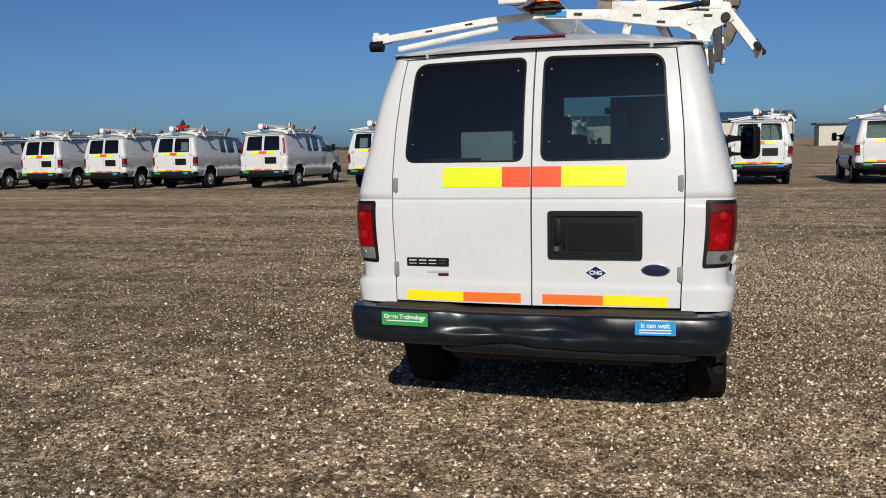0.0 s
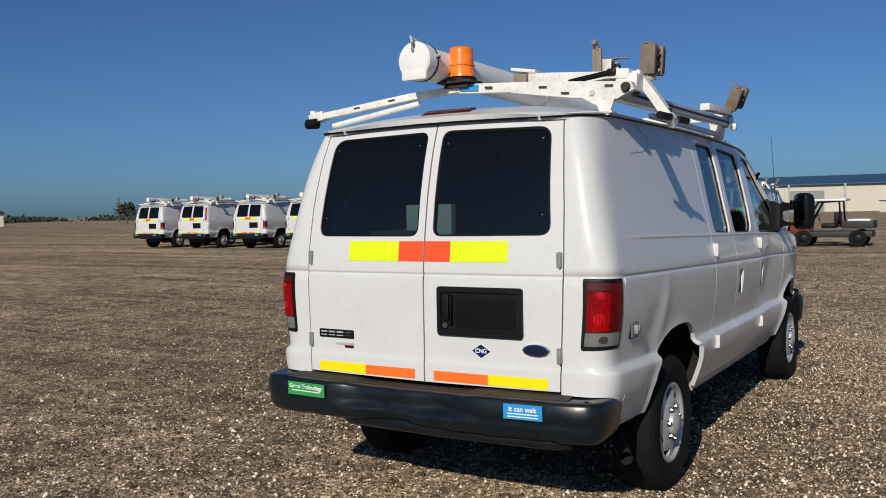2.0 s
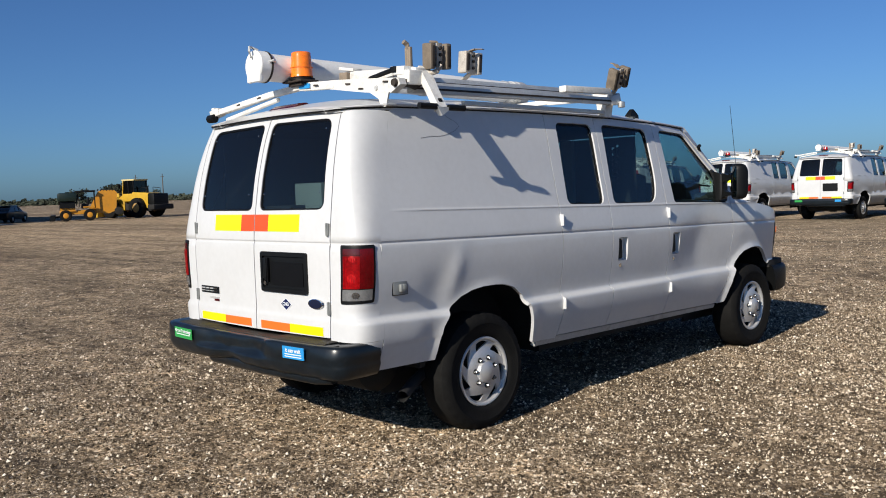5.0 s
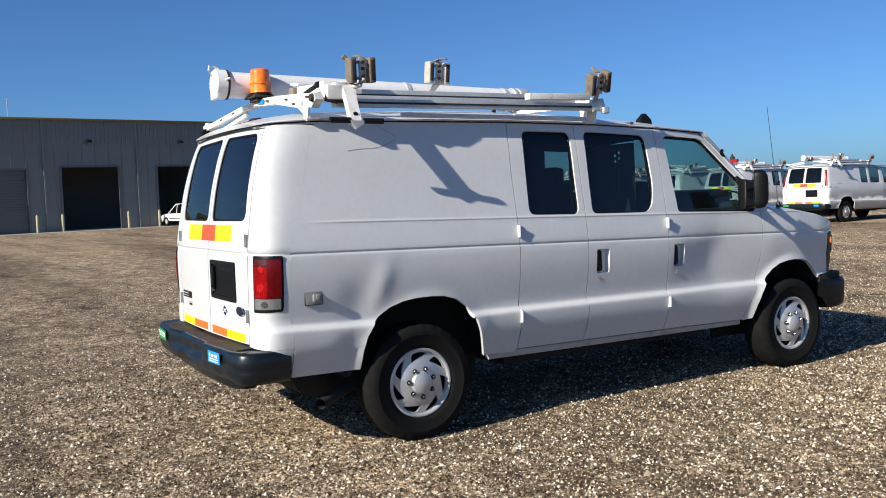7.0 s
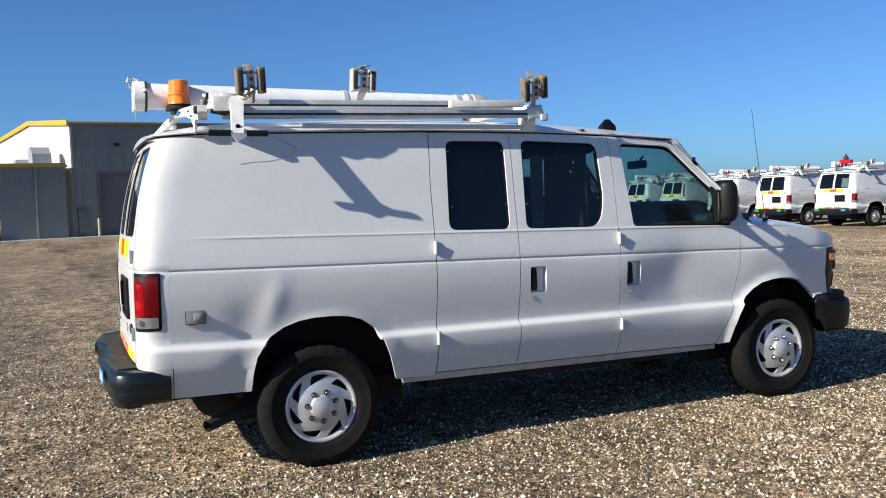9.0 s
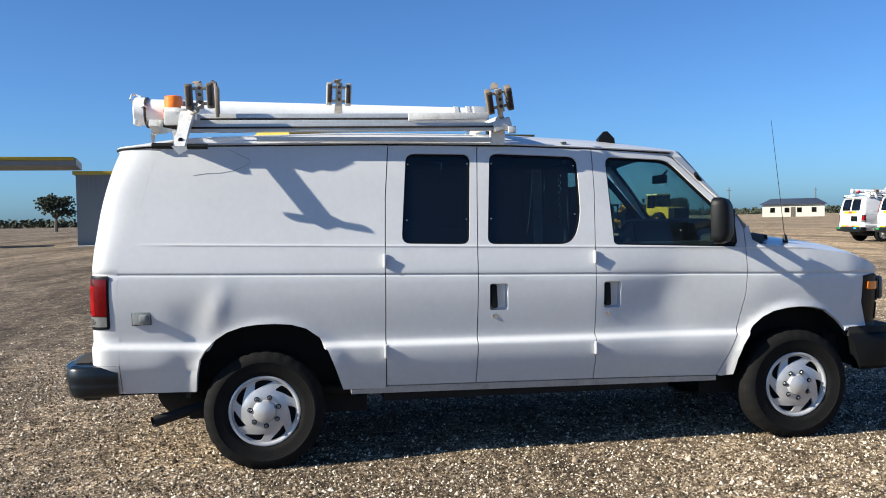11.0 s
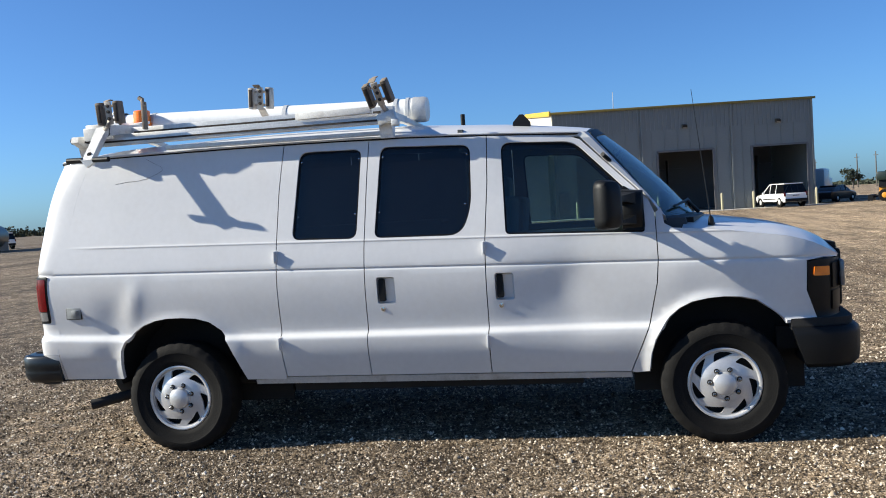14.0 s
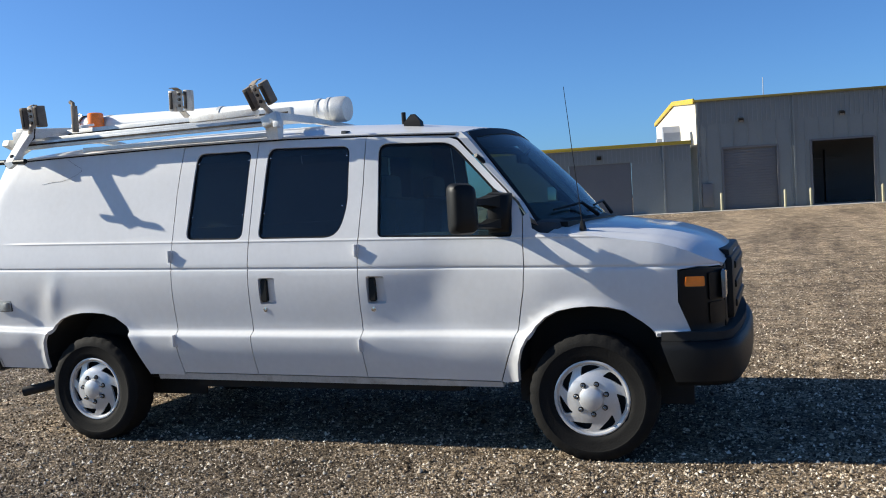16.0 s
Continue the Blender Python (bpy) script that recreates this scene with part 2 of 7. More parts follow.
def panel(name, F, hint, outline, mats, parent, holes=(), step=0.07, depth=0.025, off=0.0, cuts=(), label="", mirror=False):
    """A sheet on the surface F(u, v), cut to an outline with holes, with thickness and clean edges. cuts: lines (a, b, c) with a*u + b*v = c."""
    from mathutils.geometry import tessellate_polygon
    loops = [outline, *holes]
    flat = [Vector((*p, 0)) for lp in loops for p in lp]
    bm = bmesh.new()
    vs = [bm.verts.new(p) for p in flat]
    for t in tessellate_polygon([[Vector((*p, 0)) for p in lp] for lp in loops]):
        try:
            bm.faces.new([vs[i] for i in t])
        except ValueError:
            pass
    lo = [min(p[i] for p in outline) for i in (0, 1)]
    hi = [max(p[i] for p in outline) for i in (0, 1)]
    lines = [(1, 0, lo[0] + (hi[0] - lo[0]) * i / max(1, round((hi[0] - lo[0]) / step))) for i in range(1, max(1, round((hi[0] - lo[0]) / step)))]
    lines += [(0, 1, lo[1] + (hi[1] - lo[1]) * i / max(1, round((hi[1] - lo[1]) / step))) for i in range(1, max(1, round((hi[1] - lo[1]) / step)))]
    for a, b, c in [*lines, *cuts]:
        n2 = a * a + b * b
        bmesh.ops.bisect_plane(bm, geom=[*bm.verts, *bm.edges, *bm.faces], dist=1e-5, plane_co=(a * c / n2, b * c / n2, 0), plane_no=(a, b, 0))
    bm.verts.index_update()
    sgn = -1 if mirror else 1
    co, no = [], []
    hint = Vector(hint)
    for v in bm.verts:
        u, w_ = v.co.x, v.co.y
        p, e = F(u, w_), 0.004
        n = (F(u + e, w_) - F(u - e, w_)).cross(F(u, w_ + e) - F(u, w_ - e)).normalized()
        if n.dot(hint) < 0:
            n = -n
        co.append(p + n * off)
        no.append(n)
    if mirror:
        co, no = [Vector((-p.x, p.y, p.z)) for p in co], [Vector((-p.x, p.y, p.z)) for p in no]
    N = len(co)
    verts = co + [p - n * depth for p, n in zip(co, no)]
    normals = no + [-n for n in no]
    faces, index = [], []
    for f in bm.faces:
        ids = [v.index for v in f.verts]
        nn = (co[ids[1]] - co[ids[0]]).cross(co[ids[2]] - co[ids[0]])
        if nn.dot(no[ids[0]]) < 0:
            ids.reverse()
        faces.append(ids)
        index.append(0)
        faces.append([i + N for i in reversed(ids)])
        index.append(1 if len(mats) > 1 else 0)
    for e in bm.edges:
        if len(e.link_faces) == 1:
            a, b = (v.index for v in e.verts)
            f = next(iter(e.link_faces))
            mid = sum((co[v.index] for v in f.verts), Vector()) / len(f.verts)
            k = len(verts)
            verts += [co[a], co[b], verts[b + N], verts[a + N]]
            normals += [Vector()] * 4
            q = [k, k + 1, k + 2, k + 3]
            if (co[b] - co[a]).cross(verts[b + N] - co[b]).dot((co[a] + co[b]) / 2 - mid) < 0:
                q.reverse()
            faces.append(q)
            index.append(0)
    bm.free()
    me = bpy.data.meshes.new(name)
    me.from_pydata(verts, [], faces)
    for m in mats:
        me.materials.append(m)
    me.polygons.foreach_set("material_index", index)
    me.polygons.foreach_set("use_smooth", [True] * len(faces))
    me.update()
    me.normals_split_custom_set_from_vertices([tuple(n) for n in normals])
    return part(name, me, None, parent, label)


def table(rows, soft=0.0):
    """A smooth curve through rows of (x, y)."""
    xs, ys = zip(*rows)
    g = np.linspace(xs[0] - 0.3, xs[-1] + 0.3, 1200)
    y = np.interp(g, xs, ys)
    if soft:
        k = np.exp(-0.5 * (np.arange(-200, 201) * (g[1] - g[0]) / soft) ** 2)
        y = np.convolve(np.pad(y, 200, mode="edge"), k / k.sum(), mode="valid")
    return lambda x: float(np.interp(x, g, y))


def lettering(text, size, m, mat, parent, name="lettering"):
    cu = bpy.data.curves.new("text", "FONT")
    cu.offset = 0.0008
    cu.body, cu.size, cu.align_x, cu.align_y, cu.extrude = text, size, "CENTER", "CENTER", 0.0006
    ob = bpy.data.objects.new("text", cu)
    scene.collection.objects.link(ob)
    bpy.context.view_layer.update()
    me = bpy.data.meshes.new_from_object(ob.evaluated_get(bpy.context.evaluated_depsgraph_get()))
    bpy.data.objects.remove(ob)
    me.materials.clear()
    me.materials.append(mat)
    me.transform(m)
    return part(name, me, None, parent)


# ---- the surfaces of a full-size cargo van: x across, y ahead from the rear axle, z up ----
PROF = table([(0.3, 0.790), (0.42, 0.832), (0.48, 0.857), (0.58, 0.902), (0.66, 0.932), (0.72, 0.939), (0.78, 0.941), (0.86, 0.957), (0.95, 0.973), (1.06, 0.986), (1.19, 0.984), (1.30, 0.964), (1.42, 0.938), (1.6, 0.895), (1.8, 0.851), (1.91, 0.819), (2.05, 0.775)], 0.04)
TAPER = table([(-0.9, 0.994), (-0.3, 1.0), (3.3, 1.0), (3.6, 0.992), (3.9, 0.968), (4.02, 0.942), (4.10, 0.905), (4.16, 0.85), (4.20, 0.77), (4.23, 0.66)], 0.02)
PLAN = table([(-1.0, 0.995), (-0.3, 1.0), (0.5, 1.0), (0.9, 0.998), (1.36, 0.990), (2.12, 0.975), (2.7, 0.960), (3.15, 0.951), (3.6, 0.954), (4.3, 0.954)], 0.1)
DENT = table([(2.0, 0.0), (2.16, 0.0), (2.56, 0.042), (2.63, 0.043), (2.95, 0.017), (3.2, 0.0), (3.4, 0.0)], 0.045)
REAR = table([(0.4, -0.985), (0.7, -0.99), (1.16, -0.99), (1.33, -0.975), (1.6, -0.93), (1.8, -0.877), (1.91, -0.838), (2.0, -0.79)], 0.05)
EAVE = table([(-0.9, 1.966), (-0.8, 1.970), (-0.5, 1.985), (0.8, 1.987), (1.6, 1.974), (2.2, 1.947), (2.78, 1.917)], 0.06)
CROWN = table([(-0.84, 0.022), (-0.7, 0.058), (-0.4, 0.09), (0.5, 0.115), (1.6, 0.11), (2.3, 0.095), (2.75, 0.062), (2.9, 0.03)], 0.06)


def bell(x, c, s):
    return math.exp(-(((x - c) / s) ** 2))


def half_width(y, z):
    w = PROF(z + 0.012 * y) * TAPER(y) * PLAN(y)
    w -= 0.07 * max(0.0, (y - 2.1) / 0.68) ** 1.6 * min(1.0, max(0.0, (z - 1.45) / 0.45)) if y < 3.2 else 0.0
    w += 0.046 / (1 + math.exp((z - 0.757 + 0.0105 * y - 0.03 * max(0.0, -y)) / 0.0065))
    for yc, zc, a, b, lip in ((0.09, 0.47, 0.465, 0.425, 0.016), (3.485, 0.47, 0.41, 0.415, 0.030)):
        w += lip / (1 + math.exp(min(40.0, (math.hypot((y - yc) / a, (z - zc) / b) - 1.03) / 0.035)))
    w -= 0.007 * bell(z + 0.026 * y, 1.19, 0.007) - 0.0045 * bell(z + 0.0275 * y, 1.367, 0.006) * min(1.0, max(0.0, (y + 0.70) / 0.25))
    w -= 0.005 / (1 + math.exp((z - 0.635) / 0.006)) / (1 + math.exp((y + 0.30) / 0.02))
    return w


def side(y, z):
    w = half_width(y, z)
    w -= 0.012 * bell(y, -0.38, 0.11) * bell(z, 0.90, 0.13) - 0.010 * bell(y - 0.25 * (z - 1.0), -0.23, 0.065) * bell(z, 1.0, 0.13)
    w -= 0.014 * bell(y, -0.42, 0.09) * bell(z, 0.66, 0.07)
    w -= DENT(y - 0.06 * min(1.0, ((z - 0.92) / 0.17) ** 2)) * bell(z, 0.95, 0.26) if 2.0 < y < 3.4 else 0.0
    return Vector((w, y, z))


def rear(x, z):
    y = REAR(z) + 0.016 * (abs(x) / 0.74) ** 4 + 0.007 * bell(z, 1.215, 0.006)
    y -= 0.006 / (1 + math.exp((z - 0.79) / 0.008))
    return Vector((x, y, z))


def corner_depth(z):
    """How far the rear corner wraps forward: tight at the lamps, wider beside the windows."""
    f = min(1.0, max(0.0, (z - 1.215) / 0.35))
    return 0.19 + 0.07 * f * f * (3 - 2 * f)


SEAMX = table([(0.5, 0.728), (0.69, 0.728), (0.85, 0.732), (1.1, 0.742), (1.32, 0.744), (1.55, 0.734), (1.80, 0.711), (1.966, 0.688), (2.0, 0.684)])


def corner(a, z):
    """Round the rear corner: a from 0 at the door seam to 1 at the side panel."""
    p = rear(SEAMX(z), z)
    y1 = REAR(z) + corner_depth(z)
    s, c = math.sin(a * math.pi / 2), math.cos(a * math.pi / 2)
    if a <= 0:
        return Vector((p.x + a * 0.3, p.y, z))
    if a >= 1:
        return Vector((half_width(y1 + (a - 1) * 0.25, z), y1 + (a - 1) * 0.25, z))
    e = 0.58 + 0.20 * min(1.0, max(0.0, (z - 1.70) / 0.25))
    y = y1 + (p.y - y1) * c ** e
    return Vector((p.x + (half_width(y, z) - p.x) * s ** e, y, z))


REARCURVE = table([(-0.842, 0.56), (-0.838, 0.63), (-0.826, 0.69), (-0.80, 0.737), (-0.76, 0.768), (-0.70, 0.790), (-0.60, 0.803), (-0.5, 0.806)])


def eave_x(y):
    return REARCURVE(y) if y < -0.5 else half_width(min(y, 2.78), EAVE(y))


def roof(u, y):
    """u from -1 to 1 across."""
    xe = eave_x(y)
    a = min(1.0, abs(u))
    return Vector((u * xe, y, EAVE(y) + 0.004 + CROWN(y) * (1 - a ** 2.6)))


HOODEDGE = table([(3.1, 1.315), (3.5, 1.278), (3.9, 1.218), (4.05, 1.17), (4.15, 1.115), (4.23, 1.07)], 0.03)


def hood(u, y):
    z = HOODEDGE(y)
    xe = half_width(y, z)
    a = min(1.0, abs(u))
    bulge = 0.072 * min(1.0, max(0.25, (4.30 - y) / 0.15))
    return Vector((u * xe, y + 0.035 * (1 - a * a) * max(0.0, (y - 3.9) / 0.33), z + bulge * (1 - a ** 3.2)))


def windshield(u, v):
    """u from -1 to 1 across, v from 0 at the foot to 1 at the roof."""
    a = u * u
    foot = Vector((0.80 * u, 3.47 - 0.25 * a, 1.335 + 0.01 * (1 - a)))
    top = Vector((0.70 * u, 2.835 - 0.055 * a, 1.968 - 0.05 * a))
    p = foot.lerp(top, v)
    return p + Vector((0, 0.022, 0.022)) * 4 * v * (1 - v) * (1 - 0.5 * a)


SEAM1 = [(0.776, 0.478), (0.774, 0.74), (0.776, 1.0), (0.780, 1.28), (0.795, 1.65), (0.824, 1.968)]
SEAM2 = [(1.341, 0.470), (1.347, 0.745), (1.352, 1.0), (1.358, 1.29), (1.375, 1.65), (1.393, 1.958)]
SEAM3 = [(2.111, 0.459), (2.115, 0.734), (2.117, 1.0), (2.121, 1.28), (2.146, 1.65), (2.150, 1.935)]
DOORFRONT = [(2.962, 0.439), (3.008, 0.55), (3.086, 0.74), (3.138, 0.98), (3.150, 1.12), (3.146, 1.40), (3.115, 1.475), (2.725, 1.875), (2.66, 1.90)]
CREASES = [(0, 1, 0.635 + d) for d in (-0.016, -0.006, 0.006, 0.016)] + [(0.026, 1, 1.19 + d) for d in (-0.014, -0.006, 0, 0.006, 0.014)] + [(0.0275, 1, 1.367 + d) for d in (-0.012, -0.005, 0, 0.005, 0.012)]
CREASES += [(k, 1, 0.757 + d) for k in (0.0105, 0.0405) for d in (-0.024, -0.013, -0.006, 0, 0.006, 0.013, 0.024)]


GRIPS = ((1.483, 1.012), (2.226, 1.002))


def grip_outline(y, z):
    return [(y - 0.056, z - 0.084), (y + 0.060, z - 0.086), (y + 0.060, z + 0.082), (y - 0.056, z + 0.084)]


def shifted(seam, d):
    return [(y + d, z) for y, z in seam]


def wheel(parent, x, y, r, sgn, name="wheel", k=40):
    """Tyre, dished steel backing and a silver cover pierced by seven slanting windows, with a domed middle and seven nuts."""
    hub = part(name, lathe(B(), [(-0.10, 0.20), (0.035, 0.205), (0.04, 0.02)], (0, 0, 0), k=k), UNDER, parent)
    hub.matrix_basis = pose(x, y, r - 0.009, 0, 0, 0 if sgn > 0 else 180)
    w = 0.108
    prof = [(-w * 0.8, 0.205), (-w, 0.25), (-w * 1.04, 0.31), (-w * 0.94, r - 0.022), (-w * 0.80, r - 0.006), (-w * 0.3, r), (w * 0.3, r), (w * 0.80, r - 0.006), (w * 0.94, r - 0.022), (w * 1.04, 0.315), (w * 1.05, 0.30), (w * 1.02, 0.295), (w * 1.02, 0.25), (w * 0.92, 0.222), (w * 0.84, 0.214), (w * 0.74, 0.205)]
    kk = k * 3
    loops = []
    for i, (a, q) in enumerate(prof):
        cut = 0.006 if i in (3, 4, 7, 8) else 0
        loops.append([(a, (q - cut * ((j + (i > 5)) % 4 == 0)) * math.cos(2 * math.pi * j / kk), (q - cut * ((j + (i > 5)) % 4 == 0)) * math.sin(2 * math.pi * j / kk)) for j in range(kk)])
    part("tyre", rings(B(), loops, True, False), TYRE, hub)
    part("rim_ring", lathe(B(), [(0.075, 0.218), (0.096, 0.216), (0.100, 0.209), (0.098, 0.200), (0.086, 0.193), (0.06, 0.191)], (0, 0, 0), k=k), SILVER, hub)
    polar = lambda d, q: (q * math.cos(radians(d)), q * math.sin(radians(d)))
    dish = table([(0.05, 0.104), (0.09, 0.104), (0.118, 0.099), (0.15, 0.086), (0.20, 0.083)], 0.006)
    windows = []
    for j in range(7):
        a = 90 + j * 360 / 7
        windows.append(rounded([polar(a - 18, 0.186), polar(a - 6, 0.189), polar(a + 6, 0.189), polar(a + 17, 0.185), polar(a + 25, 0.140), polar(a + 8, 0.150)], [0.008, 0.01, 0.01, 0.012, 0.010, 0.05], 2))
    F = lambda u, v: Vector((dish(math.hypot(u, v)), u, v))
    panel("wheel_cover", F, (1, 0, 0), [polar(360 * i / k, 0.201) for i in range(k)], [SILVER], hub, holes=windows, step=0.045 if k > 30 else 0.2, depth=0.016)
    part("dome", lathe(B(), [(0.098, 0.073), (0.108, 0.071), (0.122, 0.064), (0.131, 0.045), (0.136, 0.02), (0.137, 0.001)], (0, 0, 0), k=28), SILVER, hub)
    for j in range(7):
        a = 2 * math.pi * (j + 0.35) / 7
        part("nut", lathe(B(), [(0.09, 0.0125), (0.117, 0.0115), (0.123, 0.008), (0.125, 0.001)], (0, 0.088 * math.cos(a), 0.088 * math.sin(a)), k=8), NUT, hub)
        part("nut_ring", lathe(B(), [(0.1035, 0.0165), (0.1065, 0.016), (0.1065, 0.011)], (0, 0.088 * math.cos(a), 0.088 * math.sin(a)), k=10), BLACK, hub)
    return hub


def ladder_bracket(base, at, tilt, lip, colour):
    """A ladder stop: a drilled flat bar between two worn rubber pads, with a bent lip on top."""
    c = Vector(at)
    m = Matrix.Rotation(tilt[1], 4, "Y") @ Matrix.Rotation(tilt[0], 4, "X")
    q = lambda x, y, z: c + m @ Vector((x, y, z))
    br = part("ladder_bracket", box(B(), q(0.012, 0, 0.0), (0.010, 0.044, 0.150), m, 0.003), TANMETAL, base)
    for dy in (-0.062, 0.062):
        pad = part("pad", box(B(), q(-0.006, dy, 0.0), (0.078, 0.040, 0.148), m, 0.010), colour, br)
        part("pad_channel", box(B(), q(0.030, dy * 0.98, 0.0), (0.014, 0.026, 0.118), m, 0.004), RUST, pad)
    for dz in (-0.045, 0.045):
        part("cross_strap", box(B(), q(-0.004, 0, dz), (0.008, 0.13, 0.018), m, 0.002), TANMETAL, br)
    for dz in (-0.036, 0.008, 0.046):
        part("bolt", lathe(B(), [(0, 0.011), (0.012, 0.010), (0.013, 0.001)], q(0.017, 0.002, dz), "x", 8), RUST, br)
    part("lip", beam(beam(B(), q(0.0, -0.02, 0.076), q(lip * 0.5, -0.01, 0.088), 0.045, 0.006, 0.002), q(lip * 0.5, -0.01, 0.088), q(lip, 0.0, 0.084), 0.030, 0.006, 0.002), TAN, br)
    return br


def ladder_rack(parent, full=True):
    """A drop-down ladder rack: two bowed cross bars, rails, the side lift arm, padded brackets."""
    base = part("ladder_rack", beam(beam(beam(B(), (-0.88, -0.665, 2.072), (-0.30, -0.605, 2.145), 0.05, 0.036), (-0.31, -0.605, 2.145), (0.02, -0.575, 2.168), 0.05, 0.036), (0.0, -0.575, 2.166), (0.34, -0.562, 2.148), 0.05, 0.05), RACKPAINT, parent, "chipped white steel ladder rack with drop-down side")
    part("cross_bar", rings(B(), [[(0.30, y, 2.176), (0.62, y, 2.152), (0.94, y - 0.01, 2.122), (0.955, y - 0.01, 2.085), (0.86, y, 2.045), (0.62, y, 2.072), (0.30, y, 2.122)] for y in (-0.585, -0.535)]), RACKPAINT, base)
    part("rear_foot", rings(B(), [[(0.68, y, 2.07), (0.86, y, 2.05), (0.83, y, 1.972), (0.79, y, 1.972), (0.77, y, 2.02)] for y in (-0.60, -0.59)]), RACKPAINT, base)
    part("foot_flange", box(B(), (0.81, -0.565, 1.985), (0.07, 0.08, 0.012), None, 0.003), ALU, base)
    part("lower_rod", tube(B(), [(-0.80, -0.64, 2.02), (-0.25, -0.59, 2.11)], 0.016), RACKPAINT, base)
    part("foot", beam(B(), (-0.80, -0.66, 2.07), (-0.80, -0.66, 1.985), 0.05, 0.03), RACKPAINT, base)
    clamp = part("end_clamp", box(beam(B(), (-0.93, -0.672, 2.062), (-0.84, -0.660, 2.082), 0.065, 0.05), (-0.915, -0.67, 2.098), (0.035, 0.04, 0.03), None, 0.010), RACKPAINT, base)
    part("clamp_knob", lathe(B(), [(-0.035, 0.001), (-0.035, 0.028), (0.035, 0.030), (0.035, 0.001)], (-0.905, -0.70, 2.035), "x", 14), BLACK, clamp)
    slope = Matrix.Rotation(0.075, 4, "Y")
    part("lift_box", box(B(), (0.635, -0.42, 2.176), (0.60, 0.075, 0.072), slope, 0.006), RACKPAINT, base)
    part("box_flap", box(beam(B(), (0.24, -0.43, 2.262), (0.38, -0.43, 2.238), 0.07, 0.018), (0.31, -0.42, 2.215), (0.10, 0.05, 0.05), None, 0.006), RACKPAINT, base)
    part("flap_block", box(B(), (0.30, -0.465, 2.205), (0.075, 0.035, 0.05), slope, 0.006), TAN, base)
    part("gas_strut", tube(B(), [(0.44, -0.50, 2.142), (0.58, -0.505, 2.158), (0.59, -0.505, 2.160), (0.80, -0.515, 2.184)], [0.006, 0.007, 0.013, 0.014]), BLACK, base)
    part("strut_end", box(B(), (0.815, -0.512, 2.186), (0.045, 0.03, 0.035), None, 0.008), BLACK, base)
    part("pivot", box(box(B(), (0.885, -0.46, 2.135), (0.11, 0.10, 0.085), slope, 0.01), (0.84, -0.47, 2.178), (0.12, 0.09, 0.05), slope, 0.008), RACKPAINT, base)
    part("pivot_plate", rings(B(), [[(x, -0.50, 2.165), (x, -0.33, 2.185), (x, -0.34, 2.12), (x, -0.44, 2.065), (x, -0.52, 2.08)] for x in (0.905, 0.918)]), RUST, base)
    part("pivot_bolt", lathe(B(), [(-0.012, 0.001), (-0.012, 0.020), (0.0, 0.024), (0.02, 0.024)], (0.914, -0.60, 2.098), "y", 14), RUST, base)
    part("bar_bolt", lathe(B(), [(-0.010, 0.001), (-0.010, 0.012), (0.0, 0.016)], (0.742, -0.588, 2.085), "y", 12), ALU, base)
    arm = part("lift_arm", rings(B(), [[(x - 0.018, y - w, z - 0.012), (x + 0.018, y - w, z + 0.012), (x + 0.018, y + w, z + 0.012), (x - 0.018, y + w, z - 0.012)] for x, y, z in ((0.895, -0.370, 2.192), (0.915, -0.374, 2.165), (0.995, -0.390, 2.055), (1.062, -0.404, 1.962), (1.078, -0.408, 1.940)) for w in (0.040 if z > 2.1 else 0.033,)]), RACKPAINT, base)
    part("arm_bolt", lathe(B(), [(0.0, 0.016), (0.014, 0.013), (0.015, 0.001)], (1.060, -0.400, 1.990), "x", 10), BLACK, arm)
    part("latch", rings(B(), [[(x, -0.45, 1.955), (x, -0.30, 1.952), (x, -0.36, 1.935), (x, -0.41, 1.905)] for x in (1.060, 1.095)]), ALU, arm)
    part("grip_bar", tube(B(), [(1.064, -0.56, 1.958), (1.078, -0.44, 1.955)], 0.018), BLACK, arm)
    part("grip_bar", tube(B(), [(1.090, -0.36, 1.951), (1.106, -0.245, 1.948)], 0.017), BLACK, arm)
    part("swivel_bar", tube(B(), [(0.90, -0.375, 2.165), (0.945, -0.345, 2.160), (0.966, -0.315, 2.172), (0.970, -0.298, 2.21)], 0.016, 8), TANMETAL, base)
    part("rail", beam(B(), (0.87, -0.45, 2.075), (0.87, 1.60, 2.078), 0.045, 0.05), ALU, base)
    part("rail", beam(B(), (0.56, -0.36, 2.165), (0.56, 1.52, 2.163), 0.045, 0.065), ALU, base)
    part("rail", beam(B(), (0.74, -0.40, 2.115), (0.74, 1.45, 2.112), 0.04, 0.045), ALU, base)
    part("rail_slot", box(box(B(), (0.894, 0.58, 2.077), (0.004, 2.0, 0.012)), (0.584, 0.58, 2.160), (0.004, 1.84, 0.016)), RUST, base)
    for x, y, z in ((-0.62, -0.660, 2.106), (-0.40, -0.638, 2.133), (0.18, -0.600, 2.158), (0.48, -0.587, 2.135), (0.60, -0.587, 2.095), (0.83, -0.594, 2.112)):
        part("slot", box(B(), (x, y - 0.002, z), (0.042, 0.006, 0.010), Matrix.Rotation(-0.12 if x < 0 else 0.08, 4, "Y")), RUST, base)
    part("gutter_rail", beam(B(), (0.835, 0.02, 2.013), (0.82, 1.55, 2.000), 0.03, 0.028), ALU, base)
